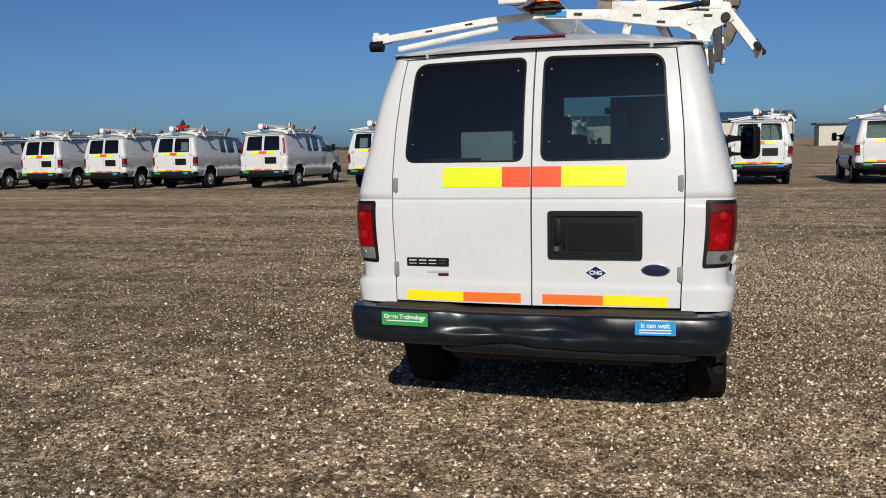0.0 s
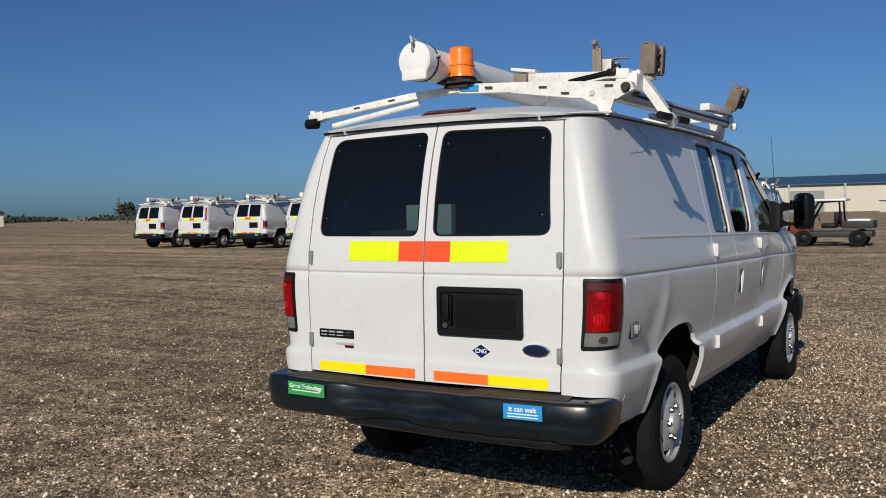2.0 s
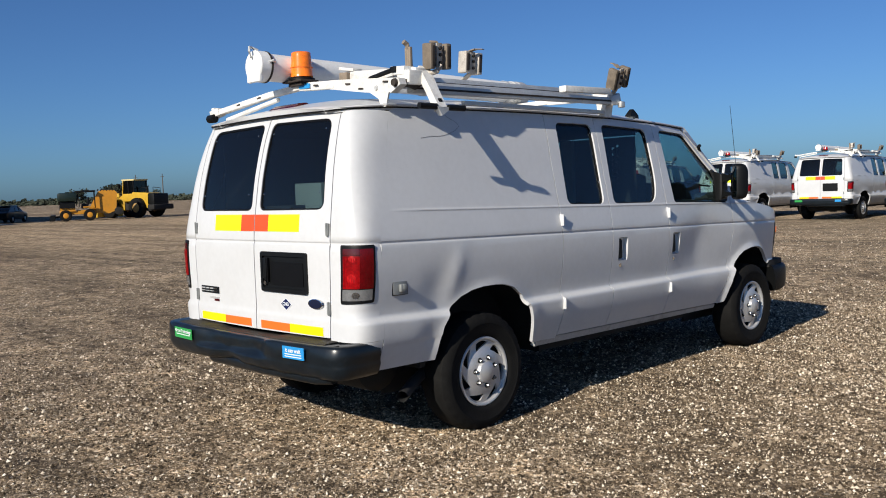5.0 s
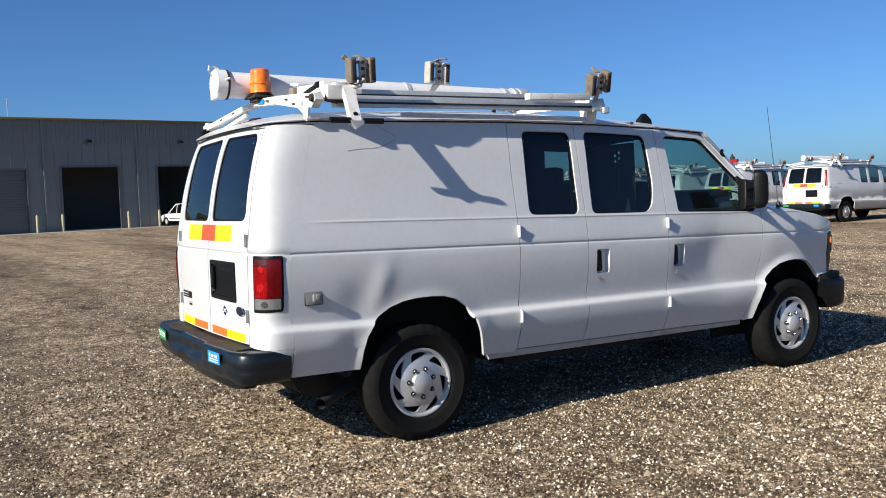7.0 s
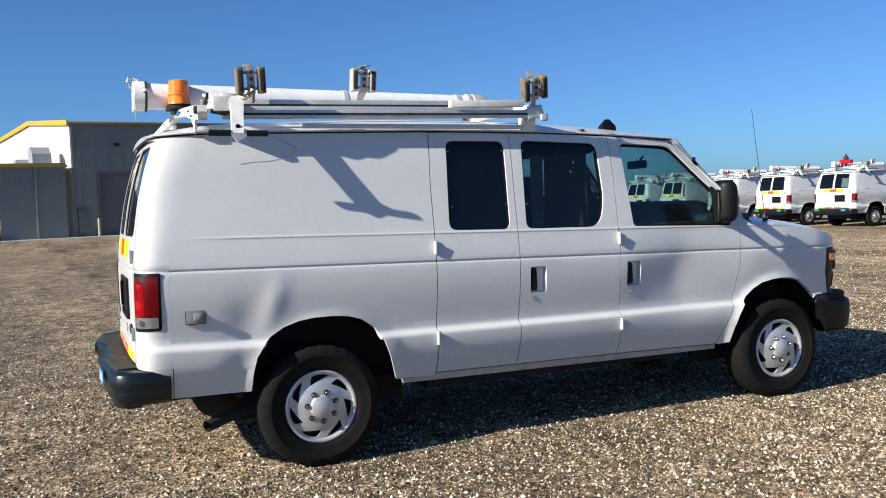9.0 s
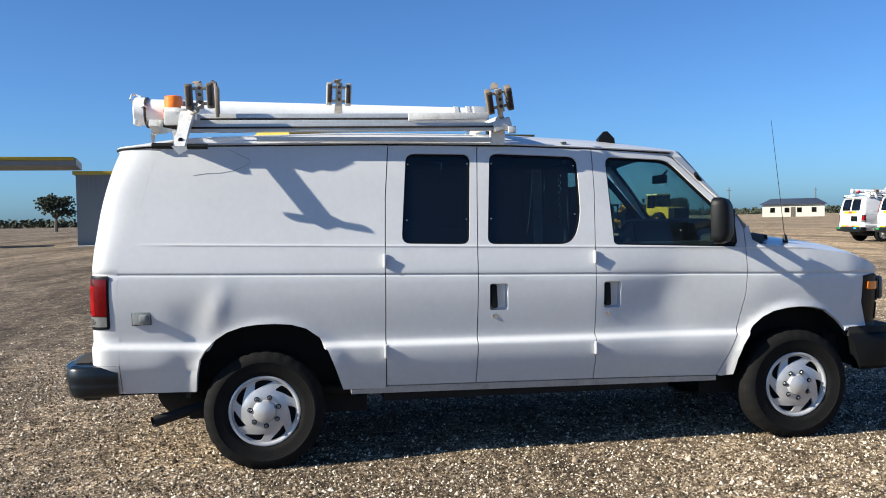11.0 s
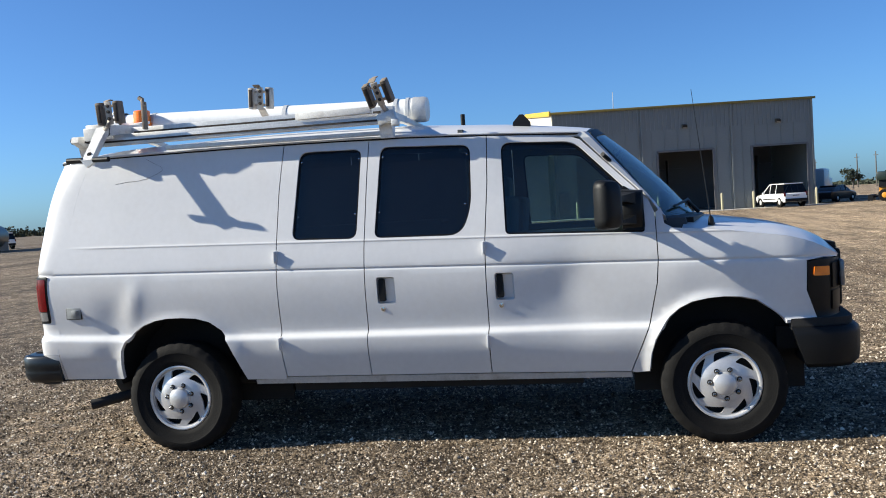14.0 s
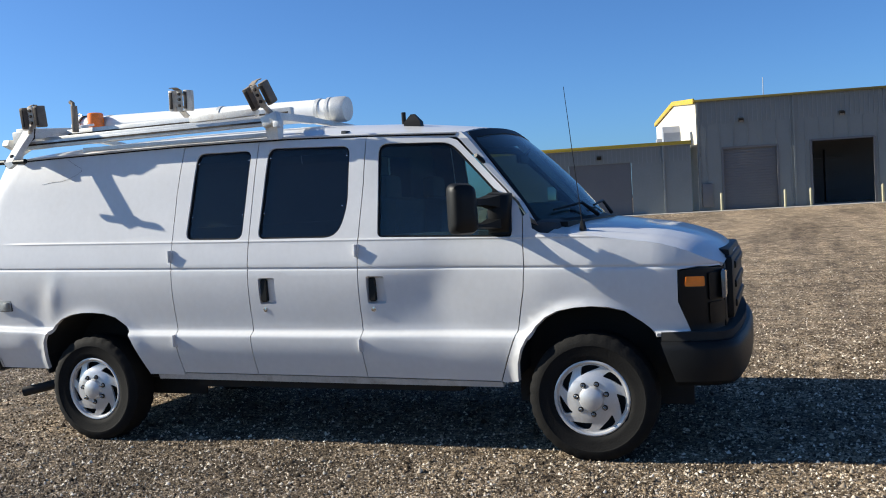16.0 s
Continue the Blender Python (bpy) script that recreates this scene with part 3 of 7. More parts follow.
    part("front_cross_bar", beam(beam(beam(B(), (-0.86, 1.52, 2.045), (-0.30, 1.52, 2.115), 0.05, 0.036), (-0.31, 1.52, 2.115), (0.30, 1.52, 2.125), 0.05, 0.036), (0.29, 1.52, 2.125), (0.88, 1.53, 2.115), 0.05, 0.05), RACKPAINT, base)
    part("front_foot", rings(B(), [[(0.76, y, 2.10), (0.86, y, 2.11), (0.835, y, 1.968), (0.78, y, 1.968)] for y in (1.48, 1.565)]), RACKPAINT, base)
    part("front_pivot", box(box(B(), (0.87, 1.54, 2.09), (0.06, 0.12, 0.07), Matrix.Rotation(0.3, 4, "X"), 0.012), (0.90, 1.60, 2.055), (0.035, 0.05, 0.045), None, 0.008), ALU, base)
    part("front_swivel", tube(B(), [(0.84, 1.545, 2.10), (0.87, 1.54, 2.135), (0.905, 1.525, 2.165), (0.93, 1.515, 2.20)], 0.017, 8), TANMETAL, base)
    part("front_plate", beam(B(), (0.875, 0.95, 2.140), (0.890, 1.45, 2.143), 0.06, 0.042), RACKPAINT, base)
    part("sticker", box(B(), (0.065, -0.604, 2.165), (0.11, 0.004, 0.030), Matrix.Rotation(0.05, 4, "Y")), BLUESIGN, base)
    ladder_bracket(base, (0.955, -0.298, 2.258), (0.04, 0.08), -0.05, GREYPAD)
    ladder_bracket(base, (0.415, 0.540, 2.342), (-0.05, 0.05), 0.11, TANMETAL)
    ladder_bracket(base, (0.945, 1.512, 2.236), (0.22, 0.42), -0.09, GREYPAD)
    part("bracket_strap", beam(beam(B(), (0.405, 0.538, 2.27), (0.325, 0.532, 2.225), 0.05, 0.012), (0.325, 0.532, 2.225), (0.31, 0.515, 2.165), 0.05, 0.012, 0.003, (0, 1, 0)), TANMETAL, base)
    part("hook", beam(tube(B(), [(0.630, -0.228, 2.19), (0.630, -0.228, 2.345), (0.628, -0.238, 2.375), (0.625, -0.262, 2.390)], 0.016, 8), (0.630, -0.228, 2.17), (0.630, -0.228, 2.36), 0.05, 0.02, 0.004, (0, 1, 0)), TAN, base)
    part("beacon_plate", box(beam(B(), (-0.07, -0.58, 2.18), (0.07, -0.58, 2.18), 0.10, 0.02), (0.0, -0.585, 2.199), (0.20, 0.14, 0.012), None, 0.003), RUST, base)
    return base


def beacon(parent, tall=True, x=0.01, y=-0.58, z=2.205):
    b = part("beacon", lathe(B(), [(0.0, 0.082), (0.012, 0.082), (0.016, 0.070), (0.020, 0.062)], (x, y, z), "z", 24, True), BLACK, parent, "orange warning beacon")
    h = 1.0 if tall else 0.55
    prof = [(0.022, 0.071)]
    for i in range(8):
        prof += [(0.03 + i * 0.017 * h, 0.0700 - i * 0.0010), (0.038 + i * 0.017 * h, 0.0682 - i * 0.0010)]
    part("lens", lathe(B(), prof + [(0.172 * h, 0.061), (0.178 * h, 0.052), (0.180 * h, 0.001)], (x, y, z), "z", 28), BEACON if tall else REDBRIGHT, b)
    if tall:
        part("lens_seam", lathe(B(), [(0.078, 0.0700), (0.080, 0.0715), (0.084, 0.0715), (0.086, 0.0695)], (x, y, z), "z", 28), BEACON, b)
        part("reflector", lathe(B(), [(0.03, 0.02), (0.06, 0.035), (0.10, 0.035), (0.12, 0.01)], (x, y, z), "z", 12, True), CHROME, b)


def pipe_holder(parent):
    p = part("pipe_holder", lathe(B(), [(-0.80, 0.082), (-0.805, 0.086), (1.50, 0.082), (1.50, 0.076)], (0, 0, 0), "y", 28), PVC, parent, "white plastic pipe carrier with capped ends")
    p.matrix_basis = pose(-0.095, 0.0, 2.270, -1.6, 0, -1.1)
    part("rear_cap", lathe(B(), [(-0.86, 0.001), (-0.858, 0.09), (-0.85, 0.097), (-0.78, 0.097), (-0.775, 0.088)], (0, 0, 0), "y", 28), PVC, p)
    part("cap_band", lathe(B(), [(-0.785, 0.0985), (-0.785, 0.0990), (-0.770, 0.0990), (-0.770, 0.0885)], (0, 0, 0), "y", 28), RUST, p)
    part("cap_flap", box(B(), (0, -0.845, -0.07), (0.15, 0.03, 0.06), None, 0.01), PVC, p)
    part("clasp", tube(B(), [(0, -0.868, 0.05), (0.012, -0.89, 0.085), (0, -0.88, 0.115), (-0.012, -0.86, 0.115), (0, -0.82, 0.10)], 0.008, 8), ALU, p)
    part("clasp", tube(B(), [(0.094, -0.80, 0.02), (0.108, -0.78, 0.03), (0.094, -0.76, 0.02)], 0.008, 8), ALU, p)
    part("front_cap", lathe(B(), [(1.47, 0.084), (1.475, 0.092), (1.50, 0.092), (1.505, 0.088), (1.52, 0.088), (1.525, 0.093), (1.60, 0.093), (1.625, 0.085), (1.628, 0.001)], (0, 0, 0), "y", 28), ALU, p)
    for y in (-0.52, 0.55, 1.40):
        part("saddle", lathe(B(), [(y - 0.015, 0.089), (y - 0.015, 0.086), (y + 0.015, 0.086), (y + 0.015, 0.089), (y - 0.015, 0.089)], (0, 0, 0), "y", 24), ALU, p)


def van(label, group="", full=True, lamps_high=False, tape=2):
    """A white cargo van with its rack; full gives the close one, else a plainer one for the row."""
    st = 0.045 if full else 0.22
    cr = CREASES if full else [c for c in CREASES if c[2] in (1.19, 0.757)]
    v = thing("cargo_van", label, "van", group)
    PM = [PAINT, LINER]
    X, Y = (1, 0, 0), (0, -1, 0)

    # sides
    arch_r = [(0.508, 0.466), (0.460, 0.616), (0.422, 0.715), (0.37, 0.80), (0.29, 0.858), (0.20, 0.885), (0.105, 0.893), (0.0, 0.892), (-0.09, 0.880), (-0.18, 0.85), (-0.25, 0.805), (-0.305, 0.75), (-0.342, 0.69), (-0.362, 0.60), (-0.371, 0.492)]
    arch_f = [(3.90, 0.66), (3.872, 0.715), (3.80, 0.785), (3.71, 0.85), (3.62, 0.875), (3.524, 0.882), (3.43, 0.876), (3.333, 0.858), (3.26, 0.822), (3.20, 0.77), (3.15, 0.705), (3.113, 0.64), (3.085, 0.55), (3.072, 0.44)]
    zs = [0.50, 0.8, 1.1, 1.215, 1.25, 1.3, 1.35, 1.4, 1.45, 1.5, 1.55, 1.6, 1.7, 1.8, 1.9, 1.95]
    quarter = [(REAR(z) + corner_depth(z), z) for z in zs][::-1] + [(REAR(0.5) + corner_depth(0.5), 0.497)] + arch_r[::-1] + [(0.765, 0.459), (0.772, 0.478)] + shifted(SEAM1, -0.003)[1:] + [(y, EAVE(y) - 0.004) for y in (0.8, 0.4, 0.0, -0.3, -0.5)]
    win1 = rounded([(0.884, 1.357), (1.309, 1.343), (1.345, 1.912), (0.934, 1.919)], 0.055)
    win2 = rounded([(1.424, 1.341), (1.98, 1.328), (2.045, 1.50), (2.045, 1.889), (1.470, 1.916)], [0.05, 0.20, 0.12, 0.06, 0.055], 6)
    win3 = rounded([(2.250, 1.318), (3.085, 1.285), (3.085, 1.452), (2.69, 1.866), (2.236, 1.888)], [0.03, 0.02, 0.03, 0.07, 0.06], 5)
    door1 = shifted(SEAM1, 0.003) + [(1.10, EAVE(1.1) - 0.006)] + shifted(SEAM2, -0.003)[::-1]
    door2 = shifted(SEAM2, 0.003) + [(1.77, EAVE(1.77) - 0.006)] + shifted(SEAM3, -0.003)[::-1]
    door3 = shifted(SEAM3, 0.003) + [(2.4, EAVE(2.4) - 0.012)] + DOORFRONT[::-1]
    fend = [(y + 0.006, z - 0.002) for y, z in DOORFRONT[:6]][::-1]
    fend = [(3.185, 1.425), (3.20, 1.33)] + [(y, HOODEDGE(y)) for y in (3.25, 3.4, 3.6, 3.8, 3.95, 4.05, 4.10, 4.15, 4.20)] + [(4.208, 1.070), (4.10, 1.080), (3.997, 1.066), (3.992, 0.89), (4.052, 0.722), (3.874, 0.720)] + arch_f[2:] + [(2.995, 0.43)] + fend[::-1]
    for s, mir in ((1, False), (-1, True)):
        part_of = dict(mirror=mir, step=st, cuts=cr)
        panel("quarter_panel", side, X, quarter, PM, v, **part_of)
        for nm, out, win in (("cargo_door", door1, win1), ("cargo_door", door2, win2), ("front_door", door3, win3)):
            solid = mir and nm == "cargo_door"
            grips = [rounded(grip_outline(y, z), 0.016, 3) for y, z in GRIPS if full and not mir and 0.05 < y - out[0][0] < 0.3]
            d = panel(nm, side, X, out, PM, v, holes=[] if solid else [win, *grips], **part_of)
            for g in grips:
                rim = [side(*p) for p in g]
                part("handle_recess", rings(B(), [rim, [q - Vector((0.012, 0, 0)) for q in rim], [side(*p) - Vector((0.034, 0, 0)) for p in inset(g, 0.012)]], True, False), PAINT, d, "", 60)
                part("recess_floor", rings(B(), [[side(*p) - Vector((0.034, 0, 0)) for p in inset(g, 0.012)], [side(*p) - Vector((0.040, 0, 0)) for p in inset(g, 0.012)]]), PAINT, d)
            if solid:
                continue
            panel("window_seal", side, X, win, [SEAL], d, holes=[inset(win, 0.011)], step=st, depth=0.02, off=-0.012, mirror=mir)
            g = panel("window_pane", side, X, inset(win, 0.008), [CABGLASS if nm == "front_door" else DARKGLASS], d, step=st * 2, depth=0.004, off=-0.017, mirror=mir)
        panel("fender", side, X, fend, PM, v, **part_of)
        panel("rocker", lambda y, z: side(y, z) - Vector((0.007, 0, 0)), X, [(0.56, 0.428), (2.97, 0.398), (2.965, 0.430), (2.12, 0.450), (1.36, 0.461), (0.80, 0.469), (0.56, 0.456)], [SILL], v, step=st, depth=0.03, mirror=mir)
        panel("rear_corner", corner, (s and 0.7, -0.7, 0), [(0.0, 0.676), (1.0, 0.676), (1.0, 1.95), (0.0, 1.972)], PM, v, step=st, depth=0.02, mirror=mir, cuts=[(1, 0, a / 14) for a in range(1, 14)] + [(0, 1, 1.21), (0, 1, 1.222)] + [(0, 1, 0.782 + d) for d in (-0.024, -0.012, -0.004, 0.004, 0.012, 0.024)])
        panel("corner_valance", corner, (0.7, -0.7, 0), [(0.55, 0.505), (0.999, 0.497), (0.999, 0.674), (0.55, 0.674)], PM, v, step=st, depth=0.02, mirror=mir, cuts=[(1, 0, a / 14) for a in range(5, 14)])
        seam = [(REAR(z) + corner_depth(z), z) for z in zs if z > 1.0]
        panel("corner_lap", side, X, [(y - 0.003, z) for y, z in seam] + [(y + 0.012, z) for y, z in seam[::-1]], [PAINT], v, step=0.2, depth=0.004, off=-0.0012, mirror=mir)
        # rear lamps
        if lamps_high:
            panel("tail_lamp", corner, (0.7, -0.7, 0), rounded([(0.12, 1.30), (0.45, 1.30), (0.42, 1.84), (0.12, 1.84)], 0.02), [RED], v, step=0.1, off=0.016, depth=0.03, mirror=mir, cuts=[(1, 0, a / 14) for a in range(1, 14)])
        else:
            cc = [(1, 0, a / 16) for a in range(1, 16)]
            lamp = panel("tail_lamp", corner, (0.7, -0.7, 0), rounded([(0.135, 0.885), (0.935, 0.892), (0.935, 1.205), (0.135, 1.208)], [0.03, 0.03, 0.02, 0.02]), [BLACK], v, step=st, off=0.004, depth=0.03, mirror=mir, cuts=cc, label="red tail lamp in a black surround")
            panel("stop_lens", corner, (0.7, -0.7, 0), rounded([(0.19, 0.972), (0.59, 0.972), (0.59, 1.15), (0.19, 1.15)], 0.012), [RED], lamp, step=st, off=0.008, depth=0.01, mirror=mir, cuts=cc)
            panel("side_lens", corner, (0.7, -0.7, 0), rounded([(0.595, 0.972), (0.90, 0.972), (0.90, 1.188), (0.595, 1.188)], 0.012), [REDSIDE], lamp, step=st, off=0.0075, depth=0.01, mirror=mir, cuts=cc)
            panel("upper_lens", corner, (0.7, -0.7, 0), rounded([(0.19, 1.154), (0.59, 1.154), (0.59, 1.19), (0.19, 1.19)], 0.01), [REDDARK], lamp, step=st, off=0.007, depth=0.01, mirror=mir, cuts=cc)
            panel("reverse_lens", corner, (0.7, -0.7, 0), rounded([(0.18, 0.905), (0.89, 0.908), (0.89, 0.967), (0.18, 0.967)], 0.012), [CLEAR], lamp, step=st, off=0.007, depth=0.01, mirror=mir, cuts=cc)
            # brighter discs paint the glints that show on the stop lens
            for ub, zb, rb in ((0.40, 1.135, 1.2), (0.38, 1.03, 1.6)) if full else ():
                panel("lens_glint", corner, (0.7, -0.7, 0), [(ub + rb * 0.07 * math.cos(i * math.pi / 8), zb + rb * 0.015 * math.sin(i * math.pi / 8)) for i in range(16)], [REDBRIGHT], lamp, step=st, off=0.0083, depth=0.002, mirror=mir, cuts=cc)
            for i in range(7) if full else ():
                panel("lens_rib", corner, (0.7, -0.7, 0), [(0.22 + i * 0.055, 0.985), (0.235 + i * 0.055, 0.985), (0.235 + i * 0.055, 1.135), (0.22 + i * 0.055, 1.135)], [RED], lamp, step=0.3, off=0.0095, depth=0.003, mirror=mir)
            if full:
                panel("reverse_bulb", corner, (0.7, -0.7, 0), [(0.50 + 0.10 * math.cos(i * math.pi / 6), 0.936 + 0.018 * math.sin(i * math.pi / 6)) for i in range(12)], [CHROME], lamp, step=0.3, off=0.0085, depth=0.003, mirror=mir, cuts=cc)
        # pillar beside the windscreen
        bm = B()
        edge = [Vector((3.175, 1.405)), Vector((3.125, 1.485)), Vector((2.735, 1.885)), Vector((2.69, 1.915))]
        loops = []
        for i, p in enumerate(edge):
            q0 = side(p.x, p.y)
            w0 = windshield(1.0, (-0.02, 0.16, 0.90, 1.0)[i])
            mid = (q0 + w0) / 2 + Vector((0.012, 0.012, 0.008))
            inner = (q0 + w0) / 2 - Vector((0.05, 0.03, 0.02))
            loops.append([Vector((s * t.x, t.y, t.z)) for t in (q0, mid, w0, inner)])
        part("windscreen_pillar", rings(bm, loops), PAINT, v)
        # eave rail
        part("drip_rail", tube(B(), [(s * (eave_x(y) + 0.006), y, EAVE(y) + 0.001) for y in (-0.825, -0.80, -0.76, -0.70, -0.6, -0.5, -0.3, 0.0, 0.4, 0.8, 1.2, 1.6, 2.0, 2.3, 2.55, 2.72)], [0.0015, 0.004, 0.006] + [0.0075] * 13, 8), PAINT, v)
        part("roof_gasket", tube(B(), [(s * (eave_x(y) + 0.004), y, EAVE(y) - 0.010) for y in (-0.841, -0.838, -0.826, -0.80, -0.76, -0.70, -0.6, -0.5, -0.3, 0.0, 0.4, 0.8, 1.2, 1.6, 2.0, 2.3, 2.55, 2.72)], 0.005, 6), SEAL, v)

    part("rear_gasket", tube(B(), [(x * 0.565, -0.838, EAVE(-0.83) - 0.010 + 0.010 * (1 - x * x)) for x in (-1, -0.6, -0.2, 0.2, 0.6, 1)], 0.005, 6), SEAL, v)
    # rear doors
    seam_l = [(-0.722, 0.69), (-0.726, 0.85), (-0.736, 1.1), (-0.738, 1.32), (-0.728, 1.55), (-0.705, 1.80), (-0.682, 1.966)]
    RC = [(0, 1, 1.215 + d) for d in (-0.014, -0.006, 0, 0.006, 0.014)] + [(0, 1, 0.79 + d) for d in (-0.02, -0.008, 0, 0.008, 0.02)]
    for s in (-1, 1):
        out = [(s * 0.004, 0.684), (s * 0.004, 1.978)] + [(s * -x, z) for x, z in seam_l[::-1]]
        zt = 1.93
        win = rounded([(s * 0.042, 1.402), (s * 0.676, 1.404), (s * 0.636, zt - 0.012), (s * 0.042, zt)], [0.05, 0.06, 0.07, 0.05], 5)
        d = panel("rear_door", rear, Y, out, PM, v, holes=[win], step=st, cuts=RC if full else ())
        panel("window_seal", rear, Y, win, [SEAL], d, holes=[inset(win, 0.010)], step=st, depth=0.02, off=-0.005)
        g = panel("window_pane", rear, Y, inset(win, 0.008), [DARKGLASS], d, step=st * 2, depth=0.004, off=-0.009)
        if tape:
            for nm, mat, x0, x1, z0, z1 in (("lime_tape", LIME, 0.151, 0.462, 1.279, 1.379), ("orange_tape", ORANGE, 0.005, 0.150, 1.279, 1.379), ("orange_tape", ORANGE2, 0.055, 0.356, 0.695, 0.743), ("yellow_tape", YELLOW2, 0.357, 0.665, 0.695, 0.745)):
                if tape == 1 and z0 > 1.2:
                    continue
                panel(nm, rear, Y, [(s * x0, z0), (s * x1, z0), (s * x1, z1), (s * x0, z1)], [mat], d, step=0.15, depth=0.002, off=0.0025 if full else 0.012)
        for z in (1.293, 0.855):
            x = s * 0.722
            q = rear(x, z)
            h = part("hinge", box(box(B(), q + Vector((0, -0.005, 0)), (0.026, 0.014, 0.070), None, 0.004), q + Vector((0.004, -0.012, 0)), (0.010, 0.012, 0.076), None, 0.003), GREYPLATE, d)
        if full:
            for x, z in ((0.085, 1.86), (0.60, 1.86), (0.085, 1.50), (0.63, 1.50)):
                part("screw", lathe(B(), [(0, 0.006), (-0.004, 0.005), (-0.005, 0.001)], rear(s * x, z) + Vector((0, -0.002, 0)), "y", 8), CHROME, d)
        if s > 0:
            pl = panel("plate_recess", rear, Y, rounded([(0.084, 0.922), (0.545, 0.922), (0.545, 1.160), (0.084, 1.160)], 0.018), [BLACK], d, holes=[rounded([(0.105, 0.945), (0.525, 0.945), (0.525, 1.135), (0.105, 1.135)], 0.012)], step=0.3, depth=0.02, off=0.014)
            panel("plate_well", rear, Y, [(0.10, 0.94), (0.53, 0.94), (0.53, 1.14), (0.10, 1.14)], [BLACK], pl, step=0.3, depth=0.004, off=0.0025)
            if full:
                panel("plate_panel", rear, Y, rounded([(0.185, 0.965), (0.505, 0.965), (0.505, 1.10), (0.185, 1.10)], 0.01), [SEAL], pl, step=0.3, depth=0.004, off=0.006)
                part("door_latch", box(B(), rear(0.135, 1.06) + Vector((0, -0.012, 0)), (0.035, 0.016, 0.125), None, 0.006), BLACK, pl)
                part("latch_lip", box(B(), rear(0.165, 1.05) + Vector((0, -0.012, 0)), (0.008, 0.018, 0.15), None, 0.003), SEAL, pl)
                part("key_lock", lathe(B(), [(-0.003, 0.016), (-0.012, 0.014), (-0.012, 0.001)], rear(0.130, 0.972) + Vector((0, -0.004, 0)), "y", 16), CHROME, pl)
                c = rear(0.607, 0.874)
                em = part("oval_emblem", lathe(B(), [(-0.001, 0.071), (-0.008, 0.068), (-0.009, 0.060)], (0, 0, 0), "y", 36), CHROME, d, "chrome-edged dark blue oval emblem")
                em.matrix_basis = Matrix.Translation(c) @ Matrix.Diagonal((1, 1, 0.42, 1))
                part("emblem_face", lathe(B(), [(-0.002, 0.064), (-0.010, 0.060), (-0.011, 0.001)], (0, 0, 0), "y", 36), BADGE, em)
                panel("diamond_sticker", rear, Y, [(0.265, 0.855), (0.321, 0.817), (0.378, 0.855), (0.321, 0.892)], [WHITEINK], d, step=0.3, depth=0.001, off=0.002)
                ds = panel("diamond_field", rear, Y, [(0.271, 0.855), (0.321, 0.8215), (0.372, 0.855), (0.321, 0.8875)], [NAVY], d, step=0.3, depth=0.001, off=0.0032)
                lettering("CNG", 0.028, Matrix.Translation(rear(0.321, 0.855) + Vector((0, -0.005, 0))) @ pose(0, 0, 0, 90, 0, 0), WHITEINK, ds)
        elif full:
            bd = panel("model_badge", rear, Y, rounded([(-0.662, 0.872), (-0.432, 0.872), (-0.432, 0.916), (-0.662, 0.916)], 0.006), [BLACK], d, step=0.3, depth=0.004, off=0.006)
            for i in range(4):
                part("badge_bar", box(box(B(), rear(-0.628 + i * 0.054, 0.903) + Vector((0, -0.008, 0)), (0.040, 0.004, 0.007)), rear(-0.628 + i * 0.054, 0.886) + Vector((0, -0.008, 0)), (0.040, 0.004, 0.004)), CHROME if i == 3 else ALU, bd)
            b2 = panel("small_badge", rear, Y, [(-0.553, 0.838), (-0.433, 0.838), (-0.433, 0.850), (-0.553, 0.850)], [ALU], d, step=0.3, depth=0.003, off=0.004)
            part("badge_bar", box(B(), rear(-0.462, 0.830) + Vector((0, -0.005, 0)), (0.055, 0.004, 0.012)), REDDARK, b2)
    # rear bumper
    half = [(0.940, -0.815, 0), (0.952, -0.94, 0), (0.948, -1.03, 0), (0.930, -1.078, 0), (0.89, -1.103, 0), (0.80, -1.122, 0), (0.45, -1.145, 0), (0, -1.152, 0)]
    path = half + [(-x, y, z) for x, y, z in half[-2::-1]]
    sec = [(-0.17, 0.664), (-0.016, 0.674), (0.002, 0.669), (0.010, 0.657), (0.014, 0.615), (0.013, 0.592), (0.008, 0.576), (0.008, 0.560), (0.009, 0.547), (-0.004, 0.510), (-0.022, 0.487), (-0.17, 0.475)]
    fine = []
    for a, b in zip(path, path[1:]):
        n = max(1, round((Vector(b) - Vector(a)).length / 0.05)) if full else 1
        fine += [Vector(a).lerp(Vector(b), i / n) for i in range(n)]
    fine.append(Vector(path[-1]))
    bm = sweep(B(), fine[::-1], sec)
    for p in bm.verts if full else ():
        if p.co.y < -1.0:
            p.co.y += 0.034 * bell(p.co.x, -0.12, 0.14) * bell(p.co.z, 0.51, 0.07) + 0.020 * bell(p.co.x, 0.12, 0.08) * bell(p.co.z, 0.60, 0.05) + 0.014 * bell(p.co.x, -0.42, 0.05) * bell(p.co.z, 0.62, 0.05) + 0.004 * math.sin(p.co.x * 31) * math.sin(p.co.z * 60)
            mid = 1 / (1 + math.exp((abs(p.co.x + 0.05) - 0.34) / 0.018))
            p.co.y += 0.045 * mid / (1 + math.exp((0.568 - p.co.z) / 0.006))
            p.co.z += 0.012 * bell(p.co.x, -0.10, 0.22) * bell(p.co.z, 0.48, 0.05) - 0.012 * mid * (p.co.z > 0.62)
    bp = part("rear_bumper", bm, BUMPER, v, "dark slate moulded rear step bumper", 60)
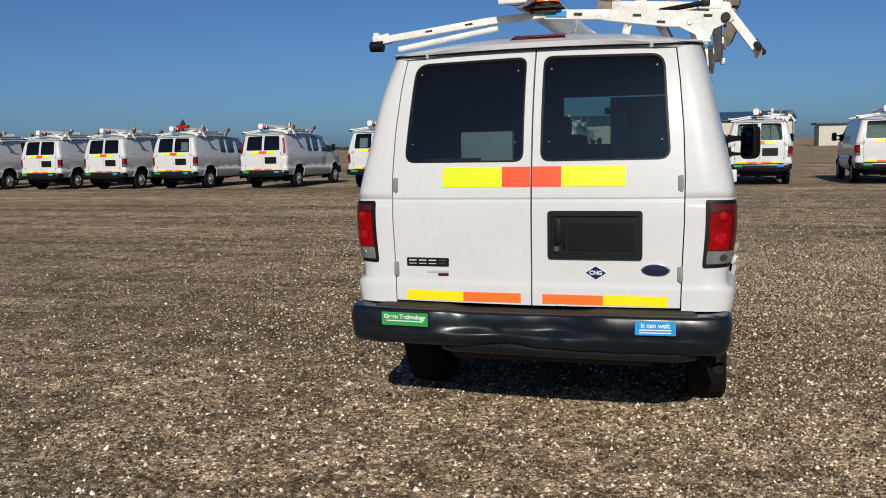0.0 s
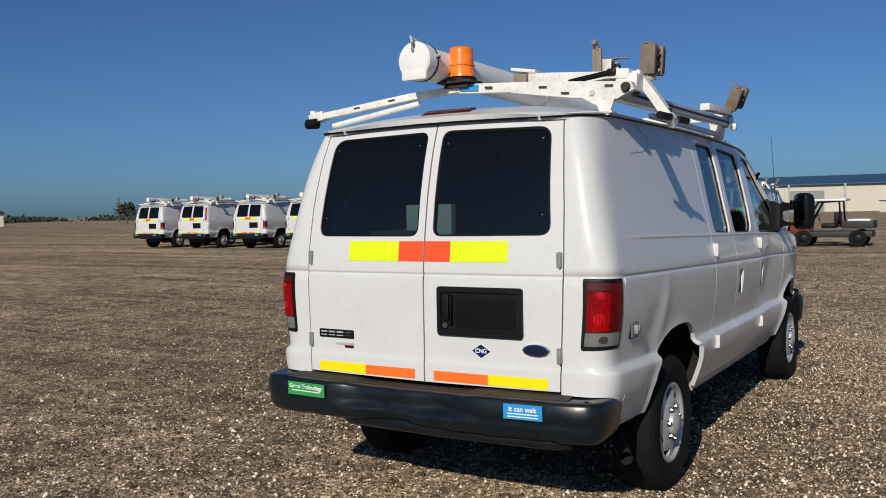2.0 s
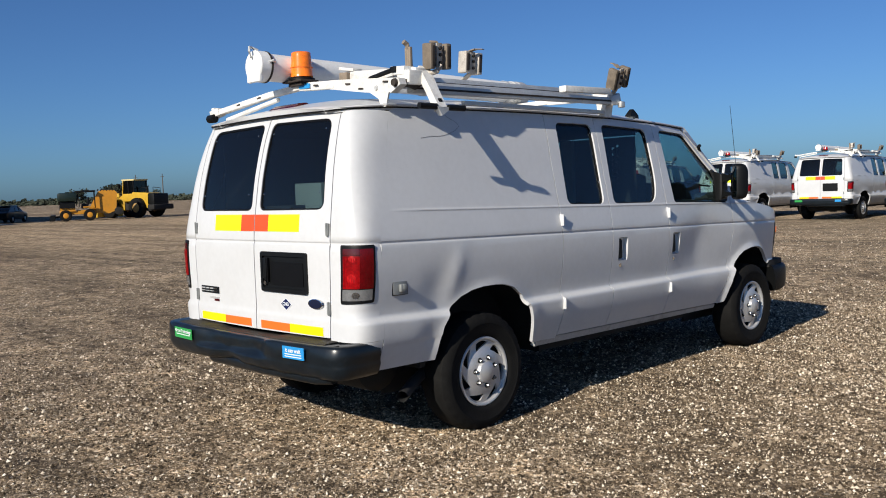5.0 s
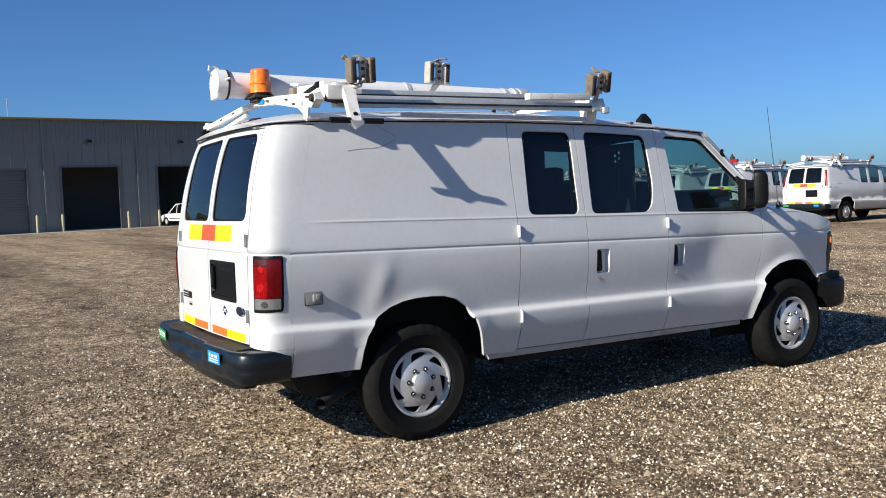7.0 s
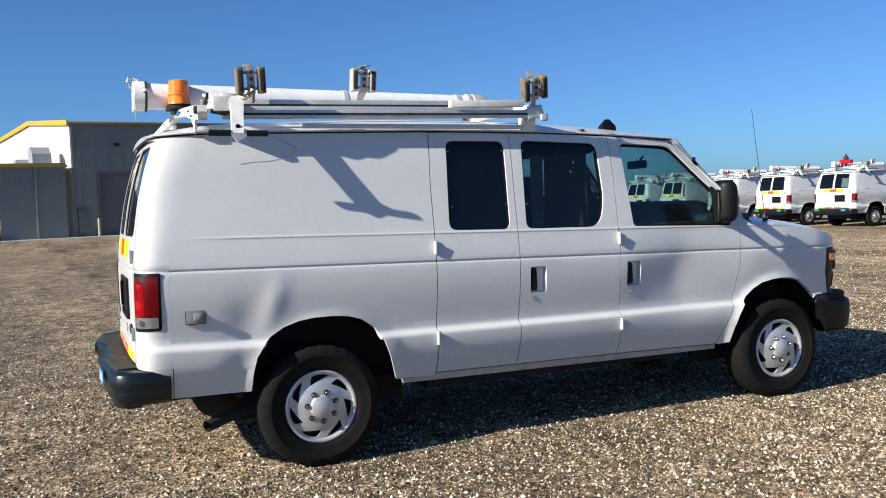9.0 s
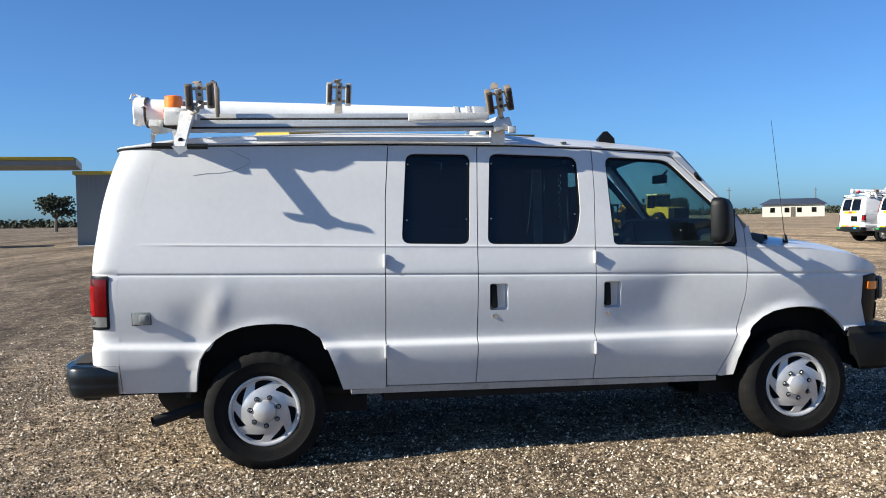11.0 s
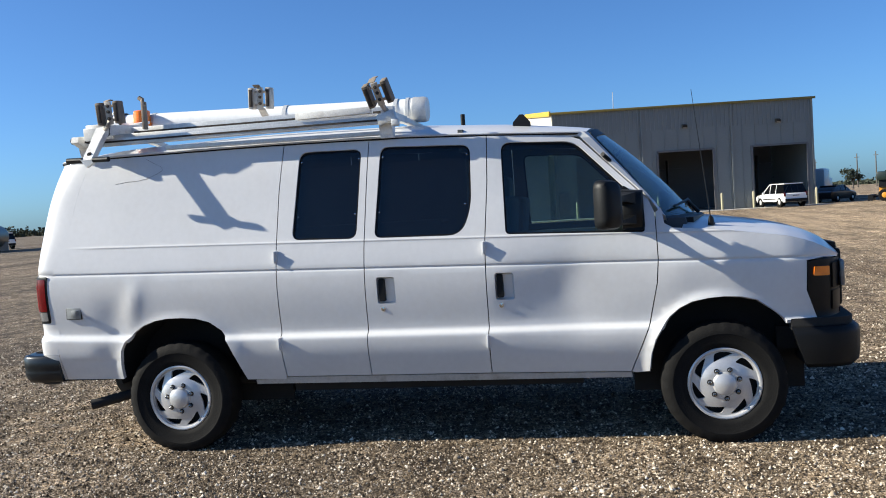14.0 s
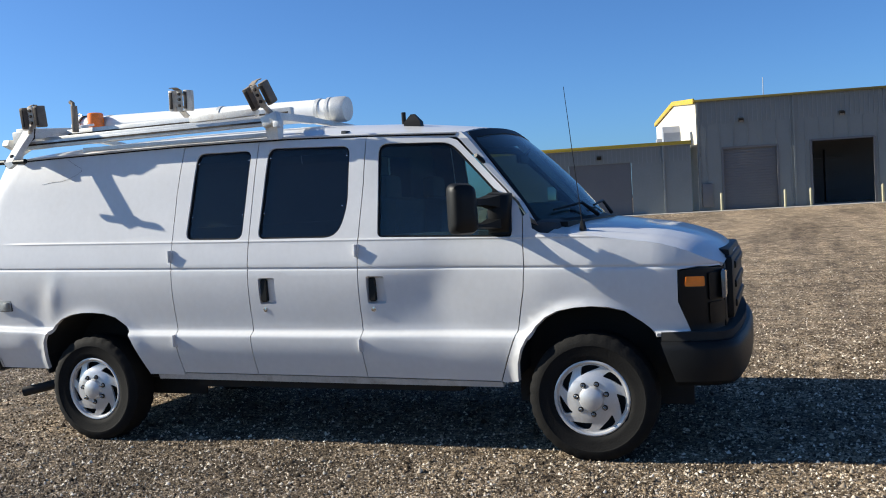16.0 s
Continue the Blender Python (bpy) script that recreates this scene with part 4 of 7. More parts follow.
    bm = sweep(B(), [(p.x * 0.90, p.y + 0.045, 0.664) for p in fine if abs(p.x) < 0.93 and p.y < -1.05][::-1], [(-0.12, 0.0), (-0.12, 0.014), (0.022, 0.014), (0.03, 0.008), (0.03, 0.0)])
    for p in bm.verts:
        mid = 1 / (1 + math.exp((abs(p.co.x + 0.05) - 0.34) / 0.018))
        p.co.z -= 0.012 * mid
        p.co.y += 0.05 * mid * (p.co.y < -1.06)
    part("step_pad", bm, STEPPAD, bp, "dusty brown ribbed step pad")
    part("bumper_lip", sweep(B(), [(-0.46, -1.04, 0), (-0.40, -1.085, 0), (0.2, -1.112, 0), (0.72, -1.095, 0), (0.80, -1.04, 0)], [(-0.10, 0.52), (0.0, 0.515), (0.012, 0.495), (0.012, 0.465), (-0.004, 0.448), (-0.10, 0.44)]), BUMPER, bp, "", 60)
    for nm, mat, x0, x1, z0, z1, y in (("green_sticker", GREENSIGN, -0.749, -0.496, 0.588, 0.655, -1.158), ("blue_sticker", BLUESIGN, 0.526, 0.713, 0.590, 0.658, -1.163)):
        stk = part(nm, box(B(), ((x0 + x1) / 2, y, (z0 + z1) / 2), (x1 - x0, 0.003, z1 - z0), pose(0, 0, 0, 0, 0, 3.5 if x0 > 0 else -4)), mat, bp)
        cx = (x0 + x1) / 2
        turn = pose(0, 0, 0, 0, 0, 3.5 if x0 > 0 else -4) @ pose(0, 0, 0, 90, 0, 0)
        if not full:
            continue
        lettering("it can wait" if x0 > 0 else "Green Technology", 0.032 if x0 > 0 else 0.030, Matrix.Translation((cx, y - 0.003, z1 - 0.022)) @ turn, WHITEINK, stk)
        for i in range(2 if x0 > 0 else 1):
            part("print_bar", box(B(), (cx, y - 0.002, z1 - 0.043 - 0.013 * i), ((x1 - x0) * 0.78, 0.002, 0.005), pose(0, 0, 0, 0, 0, 3.5 if x0 > 0 else -4)), WHITEINK, stk)
    # roof, windscreen, bonnet
    panel("roof", roof, (0, 0, 1), [(-1, -0.50), (-1, -0.60), (-1, -0.70), (-1, -0.76), (-1, -0.80), (-1, -0.826), (-1, -0.842), (0, -0.842), (1, -0.842), (1, -0.826), (1, -0.80), (1, -0.76), (1, -0.70), (1, -0.60), (1, -0.50), (1, 2.0), (1, 2.77), (0.6, 2.80), (0, 2.83), (-0.6, 2.80), (-1, 2.77), (-1, 2.0)], PM, v, step=0.1 if full else 0.3, depth=0.03, cuts=[(0, 1, -0.835), (0, 1, -0.826), (0, 1, -0.81), (0, 1, -0.785), (0, 1, -0.75)])
    part("high_stop_lamp", rings(B(), [[(x, -0.75, 2.0), (x, -0.742, 2.018), (x + dx, -0.688, 2.052), (x + dx, -0.63, 2.058), (x + dx, -0.58, 2.03)] for x, dx in ((-0.165, 0.03), (-0.155, 0.032), (0.135, -0.032), (0.145, -0.03))]), REDDARK, v)
    panel("windscreen", windshield, (0, 1, 1), rounded([(-0.985, 0.02), (0.985, 0.02), (0.985, 0.97), (-0.985, 0.97)], 0.06), [CABGLASS], v, step=0.12, depth=0.005)
    panel("windscreen_seal", windshield, (0, 1, 1), rounded([(-1, 0), (1, 0), (1, 1), (-1, 1)], 0.04), [SEAL], v, holes=[rounded([(-0.97, 0.04), (0.97, 0.04), (0.965, 0.93), (-0.965, 0.93)], 0.06)], step=0.12, depth=0.012, off=0.004)
    panel("bonnet", hood, (0, 0, 1), [(-1, 3.30), (0, 3.47), (1, 3.30), (1, 3.6), (1, 3.9), (1, 4.10), (1, 4.225), (-1, 4.225), (-1, 4.10), (-1, 3.9), (-1, 3.6)], PM, v, step=0.08 if full else 0.2, depth=0.02)
    part("cowl", rings(B(), [[(x, 3.16 + 0.25 * (1 - (x / 0.85) ** 2), 1.295), (x, 3.17 + 0.27 * (1 - (x / 0.85) ** 2), 1.356), (x, 3.35 + 0.16 * (1 - (x / 0.85) ** 2), 1.350 + 0.012 * (1 - (x / 0.85) ** 2)), (x, 3.36 + 0.16 * (1 - (x / 0.85) ** 2), 1.26)] for x in (-0.76, -0.6, -0.3, 0, 0.3, 0.6, 0.76)]), BLACK, v)
    # front
    for mir in (False, True):
        hl = panel("headlamp_surround", side, X, [(4.0, 1.058), (3.999, 0.89), (4.060, 0.705), (4.215, 0.705), (4.222, 1.06), (4.10, 1.075)], [BLACK], v, step=0.03, depth=0.03, off=0.002, mirror=mir)
        if full:
            panel("turn_signal", side, X, rounded([(4.03, 0.975), (4.125, 0.97), (4.125, 1.025), (4.035, 1.028)], 0.008), [AMBER], hl, step=0.02, depth=0.01, off=0.012, mirror=mir)
            panel("lamp_frame", side, X, rounded([(4.145, 0.89), (4.215, 0.89), (4.215, 1.04), (4.145, 1.04)], 0.01), [SEAL], hl, step=0.02, depth=0.01, off=0.012, mirror=mir)
            panel("lamp_frame", side, X, rounded([(4.145, 0.76), (4.215, 0.76), (4.215, 0.875), (4.145, 0.875)], 0.01), [SEAL], hl, step=0.02, depth=0.01, off=0.010, mirror=mir)
    fr = part("front_panel", box(box(B(), (0, 4.20, 0.90), (1.30, 0.06, 0.36), None, 0.02), (0, 4.205, 1.10), (1.02, 0.10, 0.10), None, 0.03), BLACK, v)
    gr = part("grille", box(B(), (0, 4.225, 0.93), (1.10, 0.09, 0.36), None, 0.03), BLACK, fr)
    for i in range(3):
        part("grille_bar", box(B(), (0, 4.268, 0.83 + i * 0.11), (0.90, 0.03, 0.045), None, 0.012), BLACK, gr)
    for s in (-1, 1):
        part("headlamp", box(B(), (s * 0.63, 4.225, 0.97), (0.24, 0.03, 0.16), None, 0.02), CLEAR, fr)
    fp = [(0.905, 3.895, 0), (0.912, 4.0, 0), (0.902, 4.12, 0), (0.882, 4.19, 0), (0.842, 4.245, 0), (0.76, 4.285, 0), (0.4, 4.315, 0), (0, 4.325, 0)]
    fp = fp + [(-x, y, z) for x, y, z in fp[-2::-1]]
    bm = sweep(B(), fp, [(-0.12, 0.672), (-0.03, 0.682), (0.0, 0.676), (0.015, 0.660), (0.02, 0.63), (0.018, 0.53), (0.008, 0.46), (-0.02, 0.435), (-0.12, 0.43)])
    for p in bm.verts:
        if p.co.y < 3.95:
            p.co.y += 0.33 * max(0.0, 0.675 - p.co.z)
    fb = part("front_bumper", bm, BLACK, v, "black front bumper")
    part("bumper_filler", sweep(B(), fp, [(-0.12, 0.66), (-0.02, 0.66), (-0.02, 0.725), (-0.12, 0.725)]), UNDER, fb)
    # underside, arches, exhaust
    un = part("underbody", box(B(), (0, 1.72, 0.45), (1.50, 1.9, 0.20)), UNDER, v)
    part("rear_valance", box(B(), (0, -0.68, 0.56), (1.7, 0.56, 0.16)), UNDER, un)
    part("front_crossmember", box(B(), (0, 3.98, 0.58), (1.3, 0.26, 0.14)), UNDER, un)
    part("front_valance", box(B(), (0, 4.10, 0.48), (1.36, 0.10, 0.12), None, 0.03), UNDER, un)
    for s in (-1, 1):
        part("frame_rail", box(B(), (s * 0.42, 1.7, 0.44), (0.08, 4.4, 0.14)), UNDER, un)
    part("rear_axle", lathe(tube(B(), [(-0.8, 0, 0.37), (0.8, 0, 0.37)], 0.05), [(-0.12, 0.03), (-0.1, 0.14), (0.1, 0.14), (0.12, 0.03)], (0, 0, 0.37), "x", 16), UNDER, un)
    part("floor_pan", box(B(), (0, 1.25, 0.60), (1.0, 4.3, 0.05)), UNDER, un)
    for s in (-1, 1):
        for yc, hw in ((0.105, 0.52), (3.505, 0.47)):
            bm = B()
            loops = []
            for i in range(15):
                a = -0.12 + (math.pi + 0.24) * i / 14
                c, n = math.cos(a), math.sin(a)
                xo = 0.925 if yc < 1 else 0.885
                xo = min(xo, half_width(yc + hw * c, 0.50 + 0.42 * n) - 0.022)
                loops.append([(s * xo, yc + hw * c, 0.50 + 0.42 * n), (s * 0.56, yc + hw * c, 0.50 + 0.42 * n), (s * 0.54, yc + 0.05 * c, 0.50 + 0.05 * n), (s * 0.52, yc + (hw + 0.03) * c, 0.50 + 0.45 * n), (s * (xo - 0.015), yc + (hw + 0.03) * c, 0.50 + 0.45 * n)])
            part("wheel_arch", rings(bm, loops), UNDER, v)
            for e in (-1, 1):
                zl = 0.56 if yc > 1 and e > 0 else 0.47
                part("arch_wall", box(B(), (s * 0.68, yc + e * (hw + (0.0 if yc > 1 else 0.02)), (zl + 0.85) / 2), (0.34, 0.05, 0.85 - zl)), UNDER, v)
            part("arch_lining", box(B(), (s * 0.53, yc, 0.56), (0.02, 2 * hw + 0.1, 0.62)), UNDER, v)
    part("exhaust_pipe", tube(B(), [(0.62, 0.6, 0.42), (0.64, 0.10, 0.42), (0.70, -0.22, 0.40), (0.80, -0.45, 0.355), (0.905, -0.63, 0.320)], 0.034, 12, False), UNDER, v)
    # unseen tank, added so its dark drum deepens the shade between rear tyres
    part("assumed_gas_tank", lathe(B(), [(-0.62, 0.001), (-0.60, 0.09), (-0.54, 0.16), (0.54, 0.16), (0.60, 0.09), (0.62, 0.001)], (0.0, -0.50, 0.44), "x", 20), UNDER, v)
    for x, y, s in ((0.832, 0.030, 1), (0.818, 3.502, 1), (-0.832, 0.030, -1), (-0.818, 3.502, -1)):
        wheel(v, x, y, 0.367, s, k=40 if full else 20)
    # mirrors, aerial
    for s in (1, -1):
        panel("mirror_sail", side, X, rounded([(2.955, 1.30), (3.088, 1.295), (3.085, 1.44), (3.05, 1.50), (2.965, 1.575)], 0.03), [BLACK], v, step=0.1, depth=0.02, off=0.014, mirror=s < 0)
        bm = rings(B(), [[(s * x, y0, z0), (s * x, y0, z1), (s * x, y1, z1 - 0.012), (s * x, y1, z0 + 0.006)] for x, y0, y1, z0, z1 in ((0.855, 2.965, 3.085, 1.300, 1.548), (0.900, 2.955, 3.085, 1.303, 1.542), (0.928, 2.955, 3.070, 1.312, 1.530), (0.945, 2.96, 3.045, 1.330, 1.512), (0.952, 2.97, 3.02, 1.36, 1.49))])
        for z0, z1, z2, z3 in ((1.452, 1.532, 1.472, 1.516), (1.332, 1.398, 1.346, 1.372)):
            rings(bm, [[(s * x, y0, z0 + (z2 - z0) * f), (s * x, y0, z1 + (z3 - z1) * f), (s * x, y1, z1 + (z3 - z1) * f - 0.006), (s * x, y1, z0 + (z2 - z0) * f + 0.004)] for x, y0, y1, f in ((0.945, 2.955, 3.040, 0), (0.975, 2.945, 3.010, 0.5), (1.01, 2.932, 2.978, 0.9), (1.05, 2.918, 2.958, 1), (1.10, 2.900, 2.945, 1))])
        arm = part("mirror_arm", bm, BLACK, v, "", 60)
        turn = pose(s * 1.142, 2.885, 1.462, 0, 0, s * -44)
        loops = []
        for y, k2 in ((-0.050, 0.95), (-0.042, 1.0), (0.0, 1.0), (0.030, 0.92), (0.048, 0.72), (0.054, 0.4)):
            loops.append([turn @ Vector((px * k2, y, pz * k2)) for px, pz in rounded([(-0.080, -0.146), (0.082, -0.146), (0.082, 0.146), (-0.070, 0.138)], 0.052)])
        part("mirror_head", rings(B(), loops), BLACK, arm)
        part("mirror_glass", box(B(), turn @ Vector((0, -0.051, 0.02)), (0.130, 0.004, 0.20), pose(0, 0, 0, 0, 0, s * -44), 0.001), MIRROR, arm)
        part("spot_mirror", box(B(), turn @ Vector((0, -0.051, -0.105)), (0.115, 0.004, 0.040), pose(0, 0, 0, 0, 0, s * -44), 0.001), MIRROR, arm)
    part("aerial", tube(B(), [(0.818, 3.480, 1.30), (0.817, 3.478, 1.345), (0.816, 3.475, 1.36), (0.786, 3.402, 2.12)], [0.022, 0.014, 0.003, 0.0016], 6), BLACK, v)
    if full:
        part("roof_aerial", rings(B(), [[(0.48 - w, 2.35 - l, z), (0.48 - w, 2.35 + l, z), (0.48 + w, 2.35 + l, z), (0.48 + w, 2.35 - l, z)] for w, l, z in ((0.030, 0.060, 1.985), (0.028, 0.055, 2.03), (0.020, 0.034, 2.055), (0.012, 0.012, 2.080))]), BLACK, v)
        part("roof_stub", tube(B(), [(-0.745, 1.775, 1.98), (-0.745, 1.775, 2.235)], 0.018, 10), BLACK, v)
        for i, (y0, lean) in enumerate(((0.30, 0.2), (-0.30, 0.25))):
            base = windshield(y0, 0.03) + Vector((0, 0.03, 0.01))
            part("wiper", tube(B(), [base, windshield(y0 + 0.15, 0.12) + Vector((0, 0.03, 0.03)), windshield(y0 + 0.52, 0.10) + Vector((0, 0.02, 0.02))], [0.014, 0.009, 0.007], 6), BLACK, v)
        # side fittings of the right flank
        for y, z in ((0.784, 1.255), (0.778, 0.70), (2.122, 1.243), (2.118, 0.668)):
            q = side(y, z) - Vector((0.004 if z > 1 else 0.010, 0, 0))
            part("door_hinge", box(box(B(), q + Vector((0.005, -0.004, 0)), (0.012, 0.022, 0.085), None, 0.003), q + Vector((0.018, -0.010, 0)), (0.030, 0.011, 0.078), None, 0.004), PAINT, v)
        for y, z in GRIPS:
            x0 = side(y, z).x - 0.032
            lever = ((-0.046, -0.062), (-0.038, -0.070), (-0.012, -0.070), (-0.005, -0.062), (-0.008, 0.066), (-0.014, 0.074), (-0.040, 0.074), (-0.046, 0.066))
            part("door_handle", rings(B(), [[(x0 + d, y - 0.026 + (a + 0.026) * k, z + b * k) for a, b in lever] for d, k in ((0.0, 1.0), (0.022, 1.0), (0.028, 0.9))]), BLACK, v)
            part("key_lock", lathe(B(), [(-0.003, 0.016), (0.002, 0.015), (0.003, 0.001)], side(y - 0.025, z - 0.118), "x", 14), CHROME, v)
        q = side(-0.667, 0.952)
        mk = part("charge_port", box(B(), q + Vector((0.001, 0, 0)), (0.010, 0.105, 0.075), None, 0.004), GREYPLATE, v, "grey side fitting with a small box")
        part("port_box", box(box(B(), q + Vector((0.012, 0.012, 0)), (0.024, 0.045, 0.042), None, 0.006), q + Vector((0.022, 0.020, 0.006)), (0.012, 0.026, 0.028), None, 0.004), GREYPLATE, mk)
        part("port_gasket", box(B(), q - Vector((0.001, 0, 0)), (0.010, 0.112, 0.082), None, 0.003), SEAL, mk)
        part("cable_wire", tube(B(), [side(y, z) + Vector((0.0015, 0, 0)) for y, z in ((-0.36, 1.795), (-0.28, 1.806), (-0.20, 1.808), (-0.13, 1.82), (-0.06, 1.845), (-0.02, 1.87), (-0.03, 1.89), (-0.10, 1.925), (-0.15, 1.955))], 0.0008, 5), RUST, v)
        for y, z in ((0.945, 1.85), (1.325, 1.85), (0.925, 1.50), (1.30, 1.50), (1.482, 1.85), (2.022, 1.83), (1.458, 1.50), (2.005, 1.52)):
            part("screw", lathe(B(), [(0, 0.006), (0.004, 0.005), (0.005, 0.001)], side(y, z) - Vector((0.013, 0, 0)), "x", 8), CHROME, v)
        # inside
        part("cab_floor", box(B(), (0, 2.2, 0.80), (1.7, 1.7, 0.05)), LINER, v)
        part("dashboard", box(box(box(B(), (0, 3.14, 1.20), (1.66, 0.42, 0.34), None, 0.06), (0, 2.97, 1.36), (1.36, 0.25, 0.22), None, 0.07), (0, 2.86, 1.02), (0.62, 0.46, 0.44), None, 0.06), LINER, v)
        for sx in (1, -1):
            part("door_trim", box(box(B(), (sx * 0.845, 2.62, 1.10), (0.05, 0.90, 0.46), None, 0.02), (sx * 0.80, 2.60, 1.12), (0.09, 0.5, 0.06), None, 0.02), LINER, v)
            part("grab_handle", tube(B(), [(sx * 0.80, 3.02, 1.60), (sx * 0.765, 3.0, 1.60), (sx * 0.76, 2.93, 1.70), (sx * 0.78, 2.87, 1.76), (sx * 0.80, 2.86, 1.77)], 0.014, 8), BLACK, v)
        sw = part("steering_wheel", tube(B(), [(-0.42 + 0.19 * math.cos(a * math.pi / 10), 2.80 + 0.06 * math.sin(a * math.pi / 10), 1.27 + 0.18 * math.sin(a * math.pi / 10)) for a in range(21)], 0.014, 8), BLACK, v)
        inner = part("inside_mirror", box(B(), (0.0, 2.93, 1.765), (0.24, 0.03, 0.065), None, 0.012), BLACK, v)
        part("mirror_stem", tube(B(), [(0, 2.94, 1.78), (0, 2.99, 1.83)], 0.009, 6), BLACK, inner)
        part("steering_column", tube(B(), [(-0.42, 2.81, 1.27), (-0.42, 3.05, 1.15)], [0.06, 0.04], 10), BLACK, sw)
        for x in (-0.42, 0.42):
            se = part("cab_seat", box(box(B(), (x, 2.42, 0.98), (0.52, 0.52, 0.16), None, 0.05), (x, 2.18, 1.28), (0.50, 0.15, 0.55), Matrix.Rotation(-0.12, 4, "X"), 0.05), SEAT, v)
            part("head_rest", box(B(), (x, 2.12, 1.62), (0.26, 0.10, 0.17), None, 0.04), SEAT, se)
        bk = part("bulkhead", box(B(), (-0.58, 1.98, 1.30), (0.50, 0.02, 1.1)), SEAT, v)
        holes = [[(0.45 + i * 0.042 + 0.013 * math.cos(a * math.pi / 3), 1.46 + j * 0.042 + 0.021 * (i % 2) + 0.013 * math.sin(a * math.pi / 3)) for a in range(6)] for i in range(2, 4) for j in range(8)]
        panel("perforated_panel", lambda x, z: Vector((x, 2.0, z)), (0, -1, 0), [(0.17, 0.75), (0.76, 0.75), (0.74, 1.84), (0.17, 1.84)], [SEAT], bk, holes=holes, step=2.0, depth=0.004)
        part("bulkhead_header", box(B(), (0, 1.98, 1.92), (1.5, 0.03, 0.14)), SEAT, bk)
        part("post_plate", box(B(), (0.21, 2.006, 1.30), (0.12, 0.008, 1.08)), SEAT, bk)
        part("door_post", box(B(), (0.11, 1.96, 1.30), (0.12, 0.04, 1.08)), BULK, bk)
        part("side_lining", box(B(), (-0.775, 0.65, 1.32), (0.01, 2.7, 1.15)), LINER, v)
        part("cargo_shelf", box(box(B(), (-0.62, 0.6, 1.0), (0.40, 2.0, 0.03)), (-0.62, 0.6, 1.4), (0.36, 2.0, 0.03)), LINER, v)
        part("inner_box", box(B(), (-0.405, -0.25, 1.46), (0.31, 0.06, 0.21), None, 0.01), BULK, v)
    ladder_rack(v, full)
    beacon(v, full)
    pipe_holder(v)
    return v


van("white cargo van with ladder rack and lime reflective tape on gravel")


# ---- ground: packed brown gravel ----
def gravel_material():
    m = bpy.data.materials.new("packed_brown_gravel")
    m.use_nodes = True
    n, l = m.node_tree.nodes, m.node_tree.links
    b = n["Principled BSDF"]
    b.inputs["Roughness"].default_value = 0.92
    b.inputs["Diffuse Roughness"].default_value = 0.55
    b.inputs["Specular IOR Level"].default_value = 0.25
    co = n.new("ShaderNodeTexCoord").outputs["Object"]

    def tex(kind, scale, **kw):
        t = n.new("ShaderNodeTex" + kind)
        t.inputs["Scale"].default_value = scale
        for k, v in kw.items():
            t.inputs[k].default_value = v
        l.new(co, t.inputs["Vector"])
        return t

    def ramp(src, stops):
        r = n.new("ShaderNodeValToRGB")
        while len(r.color_ramp.elements) < len(stops):
            r.color_ramp.elements.new(0.5)
        for e, (p, c) in zip(r.color_ramp.elements, stops):
            e.position, e.color = p, (*c, 1)
        l.new(src, r.inputs[0])
        return r.outputs[0]

    def mix(fac, a, c, kind="MIX"):
        x = n.new("ShaderNodeMix")
        x.data_type, x.blend_type = "RGBA", kind
        for s, k in ((fac, 0), (a, 6), (c, 7)):
            if isinstance(s, (int, float)):
                x.inputs[k].default_value = s
            elif isinstance(s, tuple):
                x.inputs[k].default_value = (*s, 1)
            else:
                l.new(s, x.inputs[k])
        return x.outputs[2]

    soil = ramp(tex("Noise", 9, Detail=8, Roughness=0.7).outputs["Fac"], [(0.34, (0.045, 0.031, 0.018)), (0.5, (0.20, 0.145, 0.088)), (0.66, (0.50, 0.38, 0.245))])
    fine = tex("Voronoi", 125)
    pebble = tex("Voronoi", 55)
    sep = n.new("ShaderNodeSeparateColor")
    l.new(pebble.outputs["Color"], sep.inputs[0])
    sepf = n.new("ShaderNodeSeparateColor")
    l.new(fine.outputs["Color"], sepf.inputs[0])
    c1 = mix(ramp(sepf.outputs[0], [(0.46, (0, 0, 0)), (0.56, (0.8, 0.8, 0.8))]), soil, ramp(sepf.outputs[1], [(0.0, (0.07, 0.048, 0.03)), (0.6, (0.36, 0.272, 0.18)), (1.0, (0.84, 0.70, 0.52))]))
    c2 = mix(ramp(sep.outputs[0], [(0.66, (0, 0, 0)), (0.72, (0.8, 0.8, 0.8))]), c1, ramp(sep.outputs[1], [(0.0, (0.11, 0.08, 0.05)), (0.6, (0.44, 0.345, 0.245)), (1.0, (0.82, 0.71, 0.56))]))
    spots = tex("Voronoi", 17)
    seps = n.new("ShaderNodeSeparateColor")
    l.new(spots.outputs["Color"], seps.inputs[0])
    near = ramp(spots.outputs["Distance"], [(0.20, (1, 1, 1)), (0.30, (0, 0, 0))])
    some = ramp(seps.outputs[0], [(0.60, (0, 0, 0)), (0.64, (0.95, 0.95, 0.95))])
    c2 = mix(mix(1.0, near, some, "MULTIPLY"), c2, ramp(seps.outputs[1], [(0.0, (0.36, 0.28, 0.20)), (1.0, (0.90, 0.81, 0.67))]))
    # wheel-worn lanes running across the yard
    mp = n.new("ShaderNodeMapping")
    mp.inputs["Scale"].default_value = (0.035, 0.30, 1)
    mp.inputs["Rotation"].default_value = (0, 0, 0.12)
    l.new(co, mp.inputs[0])
    lanes = n.new("ShaderNodeTexNoise")
